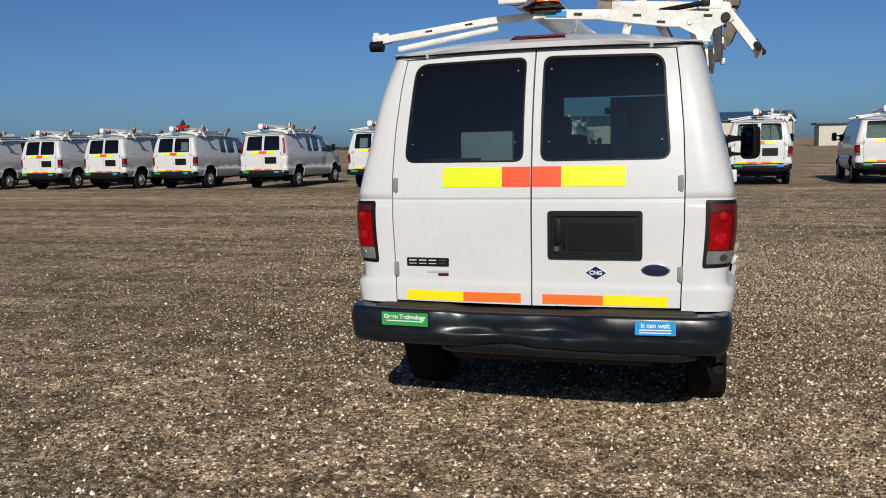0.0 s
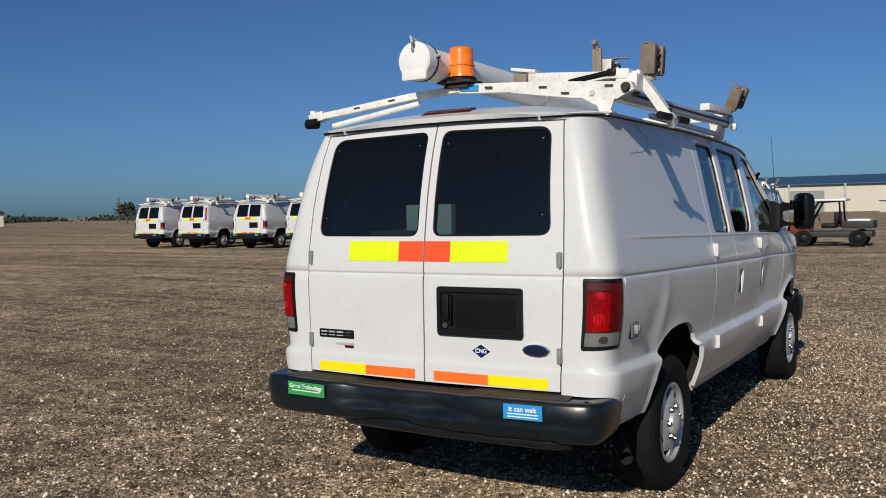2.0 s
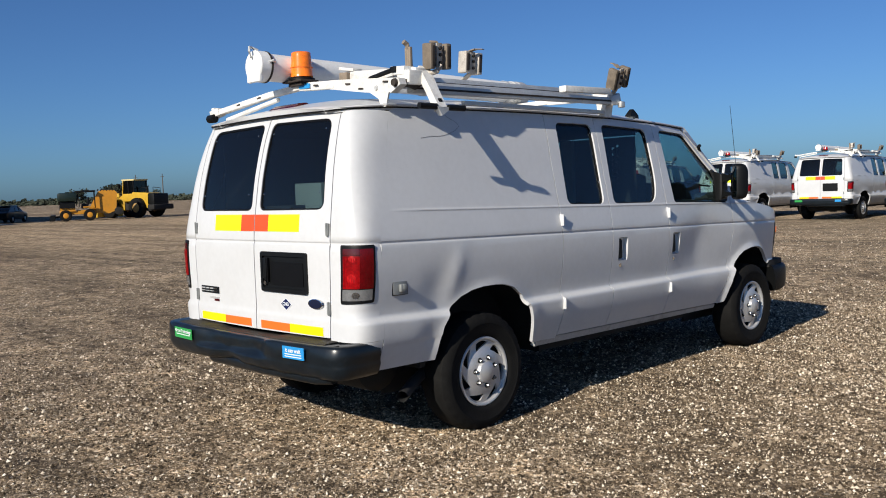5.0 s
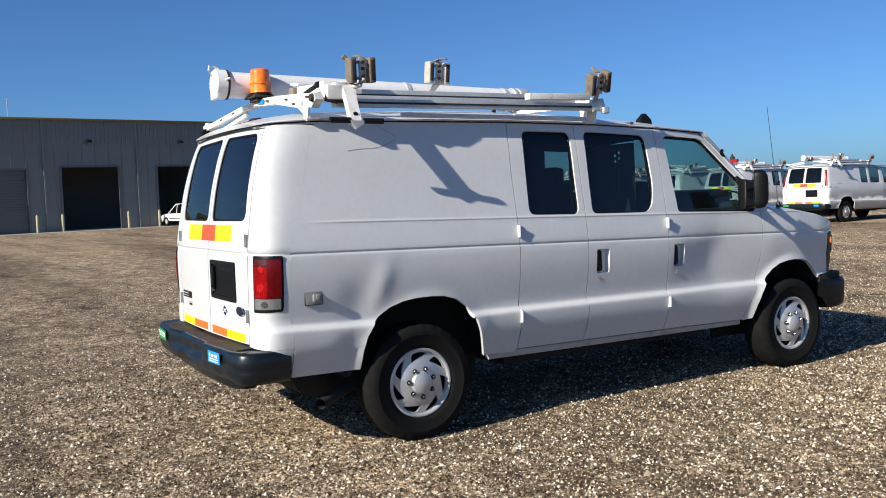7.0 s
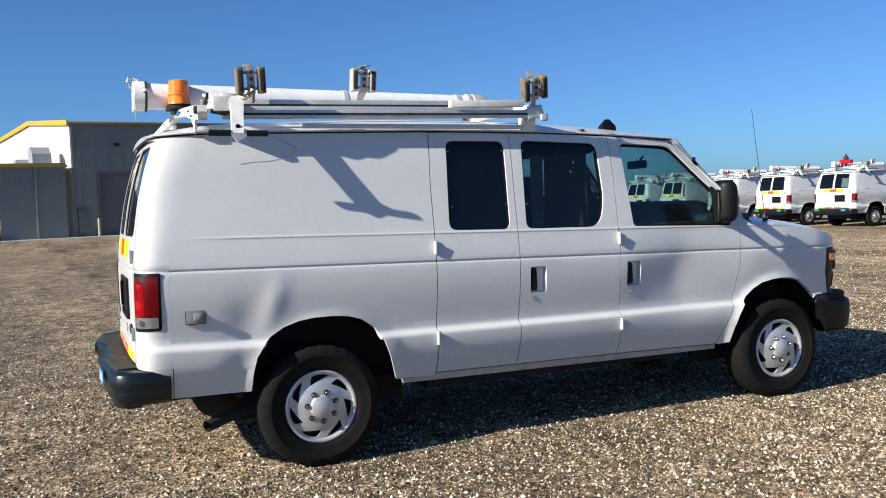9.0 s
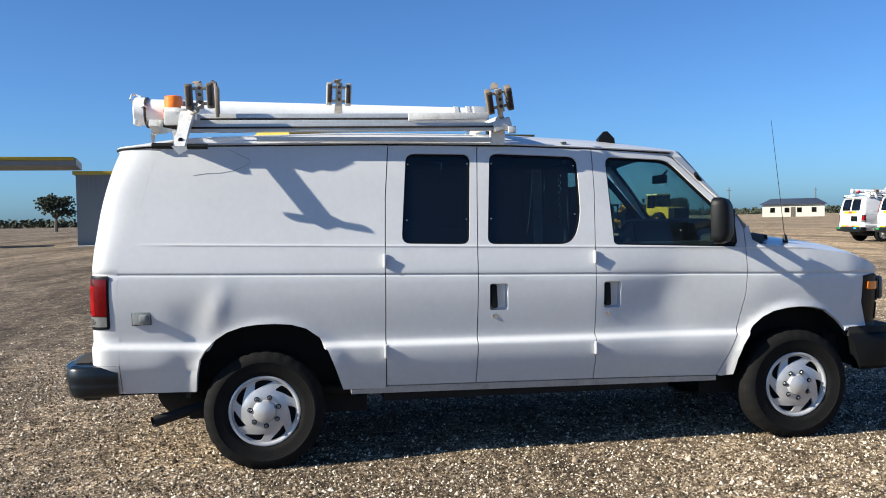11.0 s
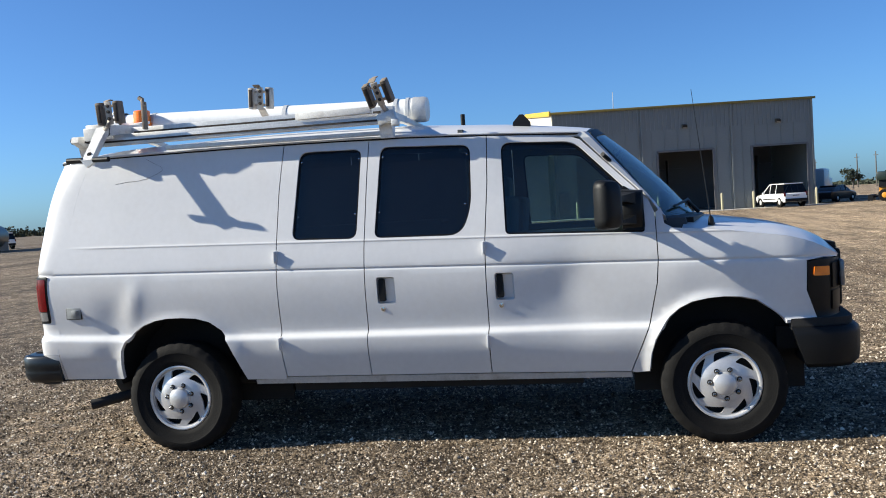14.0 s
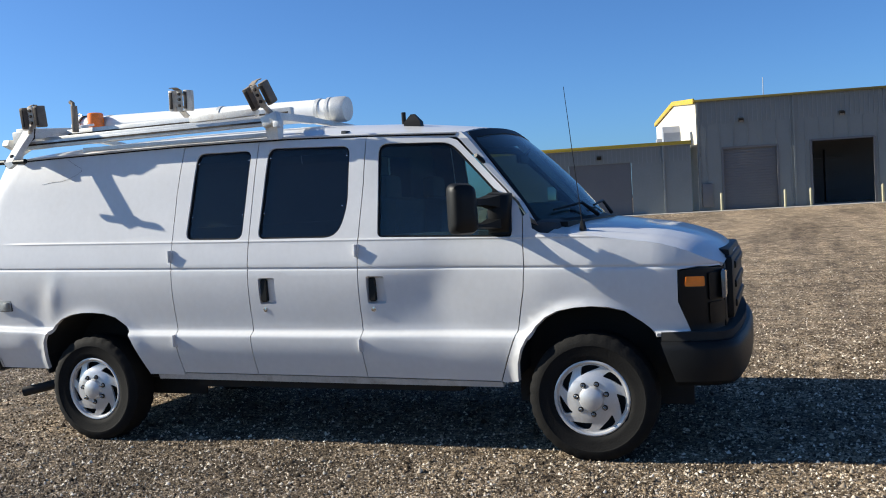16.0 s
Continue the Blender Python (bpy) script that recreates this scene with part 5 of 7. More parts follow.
    lanes.inputs["Scale"].default_value, lanes.inputs["Detail"].default_value, lanes.inputs["Roughness"].default_value = 1.0, 12, 0.78
    l.new(mp.outputs[0], lanes.inputs["Vector"])
    worn = ramp(lanes.outputs["Fac"], [(0.40, (0.46, 0.44, 0.42)), (0.5, (0.93, 0.93, 0.93)), (0.60, (1.34, 1.32, 1.29))])
    patch = ramp(tex("Noise", 0.9, Detail=12, Roughness=0.8).outputs["Fac"], [(0.36, (0.40, 0.38, 0.36)), (0.5, (0.80, 0.79, 0.78)), (0.64, (1.10, 1.08, 1.06))])
    stain = ramp(tex("Noise", 0.45, Detail=10, Roughness=0.72).outputs["Fac"], [(0.60, (1.0, 1.0, 1.0)), (0.68, (0.52, 0.48, 0.45))])
    grit = ramp(tex("Noise", 20, Detail=6, Roughness=0.8).outputs["Fac"], [(0.38, (0.30, 0.29, 0.28)), (0.5, (0.81, 0.81, 0.81)), (0.62, (1.50, 1.49, 1.47))])
    ruts = ramp(tex("Noise", 3.6, Detail=5, Roughness=0.75).outputs["Fac"], [(0.36, (0.56, 0.55, 0.53)), (0.5, (1.0, 1.0, 1.0)), (0.64, (1.42, 1.41, 1.39))])
    away = n.new("ShaderNodeVectorMath")
    away.operation = "DISTANCE"
    away.inputs[1].default_value = (-46.0, 8.0, 0.0)
    l.new(co, away.inputs[0])
    pale = n.new("ShaderNodeMapRange")
    for k, v in (("From Min", 16.0), ("From Max", 44.0), ("To Min", 1.0), ("To Max", 0.0)):
        pale.inputs[k].default_value = v
    l.new(away.outputs["Value"], pale.inputs["Value"])
    out = mix(1.0, mix(1.0, mix(1.0, c2, worn, "MULTIPLY"), patch, "MULTIPLY"), stain, "MULTIPLY")
    out = mix(1.0, mix(1.0, out, grit, "MULTIPLY"), ruts, "MULTIPLY")
    out = mix(pale.outputs[0], out, mix(1.0, out, (1.30, 1.27, 1.22), "MULTIPLY"))
    l.new(out, b.inputs["Base Color"])
    h1 = n.new("ShaderNodeBump")
    h1.inputs["Strength"].default_value, h1.inputs["Distance"].default_value = 0.8, 0.010
    l.new(pebble.outputs["Distance"], h1.inputs["Height"])
    h1.invert = True
    h2 = n.new("ShaderNodeBump")
    h2.inputs["Strength"].default_value, h2.inputs["Distance"].default_value = 0.8, 0.006
    h2.invert = True
    l.new(fine.outputs["Distance"], h2.inputs["Height"])
    l.new(h1.outputs[0], h2.inputs["Normal"])
    h3 = n.new("ShaderNodeBump")
    h3.inputs["Strength"].default_value, h3.inputs["Distance"].default_value = 0.22, 0.25
    l.new(tex("Noise", 1.6, Detail=6).outputs["Fac"], h3.inputs["Height"])
    l.new(h2.outputs[0], h3.inputs["Normal"])
    l.new(h3.outputs[0], b.inputs["Normal"])
    return m


GROUND = gravel_material()
gm = bpy.data.meshes.new("ground")
gm.from_pydata([(-2500, -2500, 0), (2500, -2500, 0), (2500, 2500, 0), (-2500, 2500, 0)], [], [(0, 1, 2, 3)])
gm.materials.append(GROUND)
tagged(new("ground", gm), "flat brown gravel yard with worn lanes", "ground", kind="structure")


def stone_material():
    m = bpy.data.materials.new("loose_stone")
    m.use_nodes = True
    n, l = m.node_tree.nodes, m.node_tree.links
    b = n["Principled BSDF"]
    b.inputs["Roughness"].default_value = 0.9
    b.inputs["Diffuse Roughness"].default_value = 0.55
    b.inputs["Specular IOR Level"].default_value = 0.12
    r = n.new("ShaderNodeValToRGB")
    for _ in range(3):
        r.color_ramp.elements.new(0.5)
    for e, (p, c) in zip(r.color_ramp.elements, [(0.0, (0.030, 0.022, 0.014)), (0.42, (0.10, 0.073, 0.047)), (0.66, (0.25, 0.193, 0.130)), (0.83, (0.50, 0.408, 0.295)), (1.0, (0.93, 0.84, 0.69))]):
        e.position, e.color = p, (*c, 1)
    l.new(n.new("ShaderNodeNewGeometry").outputs["Random Per Island"], r.inputs[0])
    l.new(r.outputs[0], b.inputs["Base Color"])
    return m


def loose_stones(count, x0, x1, y0, y1, fade, seed, scale=1.0):
    """Loose angular stones strewn over a stretch of the yard."""
    rng = np.random.default_rng(seed)
    c = np.stack([rng.uniform(x0, x1, count), rng.uniform(y0, y1, count), np.zeros(count)], 1)
    edge = np.minimum(np.minimum(c[:, 0] - x0, x1 - c[:, 0]), np.minimum(c[:, 1] - y0, y1 - c[:, 1]))
    c = c[rng.random(count) < np.clip(edge / fade, 0, 1)]
    count = len(c)
    size = 0.0034 + 0.0085 * rng.random(count) ** 2.2 + 0.012 * (rng.random(count) > 0.985) * rng.random(count)
    size = size * scale
    k = 5
    base = np.array([(math.cos(2 * math.pi * j / k), math.sin(2 * math.pi * j / k), -0.25) for j in range(k)] + [(0, 0, 1.25)])
    v = base[None] * (0.65 + 0.7 * rng.random((count, k + 1, 1))) + 0.22 * rng.normal(size=(count, k + 1, 3))
    a = rng.uniform(0, 2 * math.pi, count)
    ca, sa = np.cos(a)[:, None], np.sin(a)[:, None]
    v = np.stack([v[..., 0] * ca - v[..., 1] * sa, v[..., 0] * sa + v[..., 1] * ca, v[..., 2] * 0.8], -1)
    v = v * size[:, None, None] + c[:, None] + np.array([0, 0, 0.25])[None, None] * size[:, None, None]
    tri = np.array([(k, j, (j + 1) % k) for j in range(k)])
    f = (tri[None] + (np.arange(count) * (k + 1))[:, None, None]).reshape(-1, 3)
    me = bpy.data.meshes.new("loose_stones")
    me.vertices.add(count * (k + 1))
    me.vertices.foreach_set("co", v.reshape(-1).astype(np.float32))
    me.loops.add(len(f) * 3)
    me.loops.foreach_set("vertex_index", f.reshape(-1).astype(np.int32))
    me.polygons.add(len(f))
    me.polygons.foreach_set("loop_start", np.arange(0, len(f) * 3, 3, dtype=np.int32))
    me.update(calc_edges=True)
    me.validate()
    me.materials.append(STONE)
    return tagged(new("loose_stones", me), "loose pale and brown angular gravel stones", "gravel", kind="stuff")


STONE = stone_material()
loose_stones(230000, -5.5, 7.5, -6.0, 9.0, 4.0, 3)
loose_stones(190000, 0.4, 6.0, -5.0, 9.0, 1.0, 5, 0.72)
loose_stones(240000, -15.0, 10.0, -6.0, 22.0, 8.0, 4, 1.0)

# ---- the row of parked vans ----
GROUP = "row of parked vans"
row_van = van("white cargo van with ladder rack parked in the row", GROUP, full=False)
row_van.matrix_basis = pose(-18.96, 25.5, 0)
for x, y, a in ((-31.5, 25.6, 0), (-25.1, 25.5, 0.6), (-22.0, 25.4, -0.5), (-10.9, 25.5, 0), (-7.5, 25.4, 0.5), (-4.55, 25.3, 0), (2.0, 25.5, -0.6), (5.7, 25.6, 0.3)):
    copy_thing(row_van, pose(x, y, 0, 0, 0, a))
tall_lamp_van = van("white cargo van with tall tail lamps parked in the row", GROUP, full=False, lamps_high=True)
tall_lamp_van.matrix_basis = pose(-28.5, 25.5, 0)
copy_thing(tall_lamp_van, pose(-15.2, 25.5, 0, 0, 0, 0.5))
for x, y, sx in ((-18.96, 25.5, 0.42), (-10.9, 25.5, -0.36), (2.0, 25.5, -0.40)):
    sheet = thing("paper_sheet", "white paper sheet stuck behind a van's rear window", "paper", "sheets in van windows", m=pose(x, y - 0.86, 0))
    part("sheet", box(B(), (sx, 0.02, 1.60), (0.30, 0.004, 0.34), Matrix.Rotation(-0.18, 4, "X")), WHITEINK, sheet)
sign = thing("roof_warning_lamp", "red warning lamp on a short mast over a parked van", "lamp", m=pose(-18.75, 24.95, 0))
part("mast", tube(B(), [(0, 0, 2.15), (0, 0, 2.32)], 0.03, 8), BLACK, sign)
part("lamp_body", box(B(), (0, 0, 2.36), (0.52, 0.14, 0.14), None, 0.03), REDBRIGHT, sign)
part("lamp_cap", lathe(B(), [(2.43, 0.09), (2.50, 0.10), (2.56, 0.05), (2.64, 0.02)], (0.0, 0, 0), "z", 12, True), RUST, sign)


# ---- the grey metal workshop ----
CLAD = material("grey_metal_cladding", (0.190, 0.205, 0.200), 0.55, vary=0.06, scale=0.6)
CLAD2 = material("lighter_grey_metal_cladding", (0.225, 0.240, 0.233), 0.55, vary=0.06, scale=0.6)
SHUTTER = material("dark_grey_roller_shutter", (0.12, 0.12, 0.125), 0.5, vary=0.06, scale=0.8)
CREAM = material("cream_metal_cladding", (0.66, 0.60, 0.48), 0.55, vary=0.05, scale=0.5)
TRIM = material("yellow_roof_trim", (0.46, 0.32, 0.025), 0.5, vary=0.06, scale=2)
ROOFM = material("pale_metal_roof", (0.35, 0.35, 0.34), 0.5, vary=0.08, scale=0.6)
GALV = material("galvanised_steel", (0.42, 0.43, 0.44), 0.45, metal=0.5, vary=0.1, scale=2)
CONC = material("pale_concrete_apron", (0.42, 0.39, 0.34), 0.85, vary=0.12, scale=0.8)
# darker copy of the yellow trim: the front eave's shade in its colour
EAVETRIM = material("shaded_yellow_eave_trim", (0.20, 0.15, 0.03), 0.5, vary=0.08, scale=2)
POST = material("yellow_bollard_paint", (0.38, 0.35, 0.22), 0.6, vary=0.1, scale=3)


def wall_pieces(x0, x1, h, doors, y=0.0, thick=0.25):
    """The stretches of a wall along x round its door openings (a, b, height): centres and sizes."""
    out, x = [], x0
    for a, b, dh in sorted(doors):
        if a > x:
            out.append((((x + a) / 2, y + thick / 2, h / 2), (a - x, thick, h)))
        out.append((((a + b) / 2, y + thick / 2, (h + dh) / 2), (b - a, thick, h - dh)))
        x = b
    if x1 > x:
        out.append((((x + x1) / 2, y + thick / 2, h / 2), (x1 - x, thick, h)))
    return out


def ribs(x0, x1, z0, z1, skip, y=-0.02, gap=0.30):
    bm = B()
    x = x0
    while x < x1:
        z = z0
        for a, b, dh in skip:
            if a - 0.1 < x < b + 0.1:
                z = max(z0, dh)
        if z < z1:
            box(bm, (x, y, (z + z1) / 2), (0.05, 0.04, z1 - z))
        x += gap
    return bm


def workshop():
    w = thing("metal_workshop", "grey metal workshop with yellow roof trim and open bays", "workshop", m=pose(-59.5, -1.2, 0, 0, 0, 100))
    L, H, D = 19.2, 7.6, 30.0
    doors = [(2.10, 5.75, 4.30), (7.9, 11.94, 4.45), (14.7, 18.7, 4.45)]
    for c, sz in wall_pieces(0.45, L, H, doors):
        part("wall_panel", box(B(), c, sz), CLAD, w)
    part("upper_cladding", ribs(0.6, L, 6.0, H, []), CLAD2, w)
    for i in range(20):
        x = 1.05 + 0.93 * i
        z0 = max([dh for a, b, dh in doors if a - 0.15 < x < b + 0.15], default=0.0)
        part("cladding_rib", box(B(), (x, -0.02, (z0 + 5.95) / 2), (0.05, 0.04, 5.95 - z0)), CLAD, w)
    for x in (0.55, 6.85, 13.3, L - 0.1):
        part("downpipe", box(B(), (x, -0.06, H / 2), (0.12, 0.08, H)), CLAD, w)
    bm = B()
    rings(bm, [[(x, 0.0, 0), (x - 1.1, D, 0), (x - 1.1, D, H + 0.75), (x - 0.48, 13.0, H + 1.15), (x, 0.0, H)] for x in (0.43, 0.67)])
    part("end_wall", bm, CREAM, w)
    bm = B()
    rings(bm, [[(x, 0.26, 0), (x, D, 0), (x, D, H + 0.7), (x, 13.0, H + 1.1), (x, 0.26, H)] for x in (L - 0.25, L)])
    part("end_wall", bm, CLAD, w)
    part("back_wall", box(B(), (L / 2, D, 2.5), (L - 0.9, 0.2, 5.0)), CLAD, w)
    part("inner_wall", box(B(), (L / 2 + 0.3, 8.0, 3.2), (L - 1.2, 0.1, 6.2)), SHUTTER, w)
    for x in (9.0, 10.4, 15.6, 17.6):
        rack = part("store_rack", box(B(), (x, 7.4, 2.0), (0.10, 0.6, 4.0)), SHUTTER, w)
        for z in (1.0, 2.2, 3.4):
            part("rack_shelf", box(B(), (x + 0.6, 7.4, z), (1.2, 0.6, 0.08)), SHUTTER, rack)
    part("slab", box(B(), (L / 2, 7.0, 0.02), (L - 0.6, 13.4, 0.08)), CONC, w)
    part("roof", rings(B(), [[(x, -0.1, H), (x - 0.48 * k, 13.0, H + 1.15 * k), (x - 1.1 * k, D + 0.2, H + 0.75 * k), (x - 1.1 * k, D + 0.2, H + 0.75 * k + 0.12), (x - 0.48 * k, 13.0, H + 1.15 * k + 0.12), (x, -0.1, H + 0.12)] for x, k in ((0.35, 1.0), (L + 0.1, 1.0))]), ROOFM, w)
    part("yellow_trim", beam(B(), (0.32, -0.16, H + 0.05), (L + 0.15, -0.16, H + 0.05), 0.10, 0.16), EAVETRIM, w)
    part("yellow_trim", beam(beam(B(), (0.32, -0.1, H + 0.05), (-0.16, 13.0, H + 1.20), 0.12, 0.36), (-0.16, 13.0, H + 1.20), (-0.80, D, H + 0.80), 0.12, 0.36), TRIM, w)
    sh = part("roller_shutter", box(B(), (3.925, 0.14, 2.15), (3.75, 0.06, 4.3)), SHUTTER, w)
    for i in range(24):
        part("slat", box(B(), (3.925, 0.10, 0.1 + i * 0.178), (3.65, 0.03, 0.13), None, 0.01), SHUTTER, sh)
    for a, b, dh in doors:
        part("door_frame", box(box(box(B(), (a, -0.03, dh / 2), (0.14, 0.10, dh)), (b, -0.03, dh / 2), (0.14, 0.10, dh)), ((a + b) / 2, -0.03, dh), (b - a, 0.10, 0.14)), SHUTTER, w)
        for x in (a - 0.25, b + 0.25):
            part("bollard", lathe(B(), [(0, 0.09), (1.15, 0.09), (1.22, 0.05), (1.23, 0.001)], (x, -0.7, 0), "z", 10), POST, w)
    for x in (3.4, 9.9, 16.6):
        lamp = part("wall_lamp", box(B(), (x, -0.22, 6.15), (0.34, 0.30, 0.22), Matrix.Rotation(0.4, 4, "X"), 0.03), BLACK, w)
        part("lamp_glass", box(B(), (x, -0.30, 6.06), (0.26, 0.12, 0.10), Matrix.Rotation(0.4, 4, "X")), CLEAR, lamp)
    part("roof_mast", tube(B(), [(5.2, 1.5, H), (5.2, 1.5, H + 1.5)], 0.03, 6), GALV, w)
    # lower wing
    wd = [(-8.45, -4.1, 3.7)]
    for c, sz in wall_pieces(-14.0, -0.05, 4.85, wd, -0.35):
        part("wing_wall", box(B(), c, sz), CLAD, w)
    part("wing_cladding", ribs(-13.8, -0.2, 3.6, 4.8, [(-8.45, -4.1, 3.75)], -0.37), CLAD2, w)
    part("wing_shutter", box(B(), (-6.275, -0.22, 1.85), (4.3, 0.05, 3.7)), SHUTTER, w)
    part("wing_roof", box(B(), (-7.0, 6.0, 4.78), (14.2, 13.0, 0.14)), ROOFM, w)
    part("wing_end", box(B(), (-13.9, 6.0, 2.4), (0.2, 12.2, 4.8)), CLAD, w)
    part("wing_trim", beam(B(), (-14.2, -0.45, 4.85), (0.0, -0.45, 4.85), 0.12, 0.24), TRIM, w)
    part("wing_lamp", box(B(), (-6.3, -0.55, 4.15), (0.32, 0.28, 0.20), Matrix.Rotation(0.4, 4, "X"), 0.03), BLACK, w)
    part("panel_joint", box(B(), (-1.9, -0.42, 2.4), (0.10, 0.12, 4.8)), CLAD2, w)
    part("roof_vent", rings(B(), [[(x, 1.6, 4.85), (x, 3.4, 4.85), (x, 3.4, 6.2), (x, 2.4, 6.2), (x, 1.6, 5.7)] for x in (-1.7, -0.5)]), GALV, w)
    part("roof_unit", box(B(), (-1.2, 9.5, 5.3), (1.2, 1.4, 0.9), None, 0.05), GALV, w)
    part("side_box", box(B(), (1.0, -0.12, 1.1), (0.7, 0.2, 1.6), None, 0.02), SHUTTER, w)
    # drive-through canopy and the low store beyond it
    part("canopy_roof", box(B(), (-18.0, 2.0, 5.55), (8.2, 6.0, 0.5)), CLAD, w)
    part("canopy_trim", beam(B(), (-22.3, -1.05, 5.75), (-14.0, -1.05, 5.75), 0.12, 0.22), TRIM, w)
    for x, y in ((-21.7, -0.8), (-21.2, -0.6), (-21.0, 4.8)):
        part("canopy_post", box(B(), (x, y, 2.65), (0.28, 0.28, 5.3)), GALV, w)
    part("store_wall", box(B(), (-24.75, 1.8, 1.7), (5.5, 5.0, 3.4)), CLAD, w)
    part("store_trim", beam(B(), (-27.6, -0.75, 3.42), (-21.9, -0.75, 3.42), 0.12, 0.22), TRIM, w)
    part("store_cowl", lathe(B(), [(3.4, 0.16), (4.0, 0.16), (4.0, 0.32), (4.2, 0.28), (4.25, 0.001)], (-24.5, 1.0, 0), "z", 10), GALV, w)
    tagged(part("concrete_apron", box(B(), (2.5, -1.4, 0.0), (33.6, 2.4, 0.05)), CONC, w), "pale concrete apron")
    return w


workshop()

# ---- cars, trucks and machines ----
CARWHITE = material("white_car_paint", (0.78, 0.78, 0.77), 0.3, coat=0.5, vary=0.03)
CARBLACK = material("black_car_paint", (0.010, 0.010, 0.011), 0.3, coat=0.4, vary=0.1)
TRUCKBLUE = material("pale_blue_truck_paint", (0.34, 0.40, 0.44), 0.35, coat=0.4, vary=0.06)
CAT = material("yellow_machine_paint", (0.56, 0.34, 0.030), 0.42, vary=0.10, scale=2, dirt=(0.20, 0.13, 0.05), dirt_amount=0.4)
CAT2 = material("orange_yellow_machine_paint", (0.58, 0.25, 0.020), 0.42, vary=0.10, scale=2, dirt=(0.20, 0.12, 0.05), dirt_amount=0.4)
DARKGREEN = material("dark_green_tank_paint", (0.008, 0.018, 0.014), 0.4, vary=0.15)
SMOKED = glass("smoked_glass", (0.06, 0.07, 0.075))


def plain_wheel(parent, c, r, w, rim=SILVER, k=20):
    hub = part("wheel", lathe(B(), [(-w * 0.46, 0.001), (-w * 0.48, r * 0.26), (-w * 0.38, r * 0.46), (w * 0.38, r * 0.46), (w * 0.48, r * 0.26), (w * 0.46, 0.001)], (0, 0, 0), k=k), rim, parent)
    hub.matrix_basis = Matrix.Translation(c)
    part("tyre", lathe(B(), [(-w * 0.44, r * 0.5), (-w / 2, r * 0.72), (-w * 0.46, r * 0.95), (-w * 0.3, r), (w * 0.3, r), (w * 0.46, r * 0.95), (w / 2, r * 0.72), (w * 0.44, r * 0.5)], (0, 0, 0), k=k), TYRE, hub)


def loft_car(name, label, category, paint, stations, belt, windows, wheels, m, half=0.92):
    """A car body from stations (y, half width, floor, belt, roof); side windows are panes set over the cabin."""
    c = thing(name, label, category, m=m)
    loops = []
    for y, hw, z0, z1 in stations:
        loops.append([(-hw * 0.92, y, z0), (-hw, y, z0 + 0.15), (-hw, y, z1 - 0.08), (-hw * 0.9, y, z1), (hw * 0.9, y, z1), (hw, y, z1 - 0.08), (hw, y, z0 + 0.15), (hw * 0.92, y, z0)])
    part("body", rings(B(), loops), paint, c)
    cab = []
    for y, hw, z in belt:
        cab.append([(-hw, y[0], z[0]), (hw, y[0], z[0]), (hw * 0.86, y[1], z[1]), (-hw * 0.86, y[1], z[1])])
    part("cabin", rings(B(), cab, True, True), SMOKED, c)
    (ya, za), (yb, zb), hw = windows
    part("roof", box(B(), (0, (ya + yb) / 2, (za + zb) / 2), (hw * 2, yb - ya, 0.07), None, 0.03), paint, c)
    for s in (-1, 1):
        for y in ((ya + yb) / 2 - 0.12, (ya + yb) / 2 + 0.75):
            part("pillar", beam(B(), (s * belt[1][1] * 1.005, y, belt[1][2][0] - 0.02), (s * belt[1][1] * 0.865, y, za - 0.02), 0.05, 0.05, 0.01, (0, 1, 0)), paint, c)
        part("front_pillar", beam(B(), (s * belt[2][1] * 0.99, belt[2][0][0], belt[2][2][0] - 0.02), (s * belt[2][1] * 0.86, belt[2][0][1], za - 0.03), 0.06, 0.06, 0.01, (0, 1, 0)), paint, c)
    for y, r in wheels:
        for s in (-1, 1):
            plain_wheel(c, (s * (half - 0.1), y, r), r, 0.22)
    return c


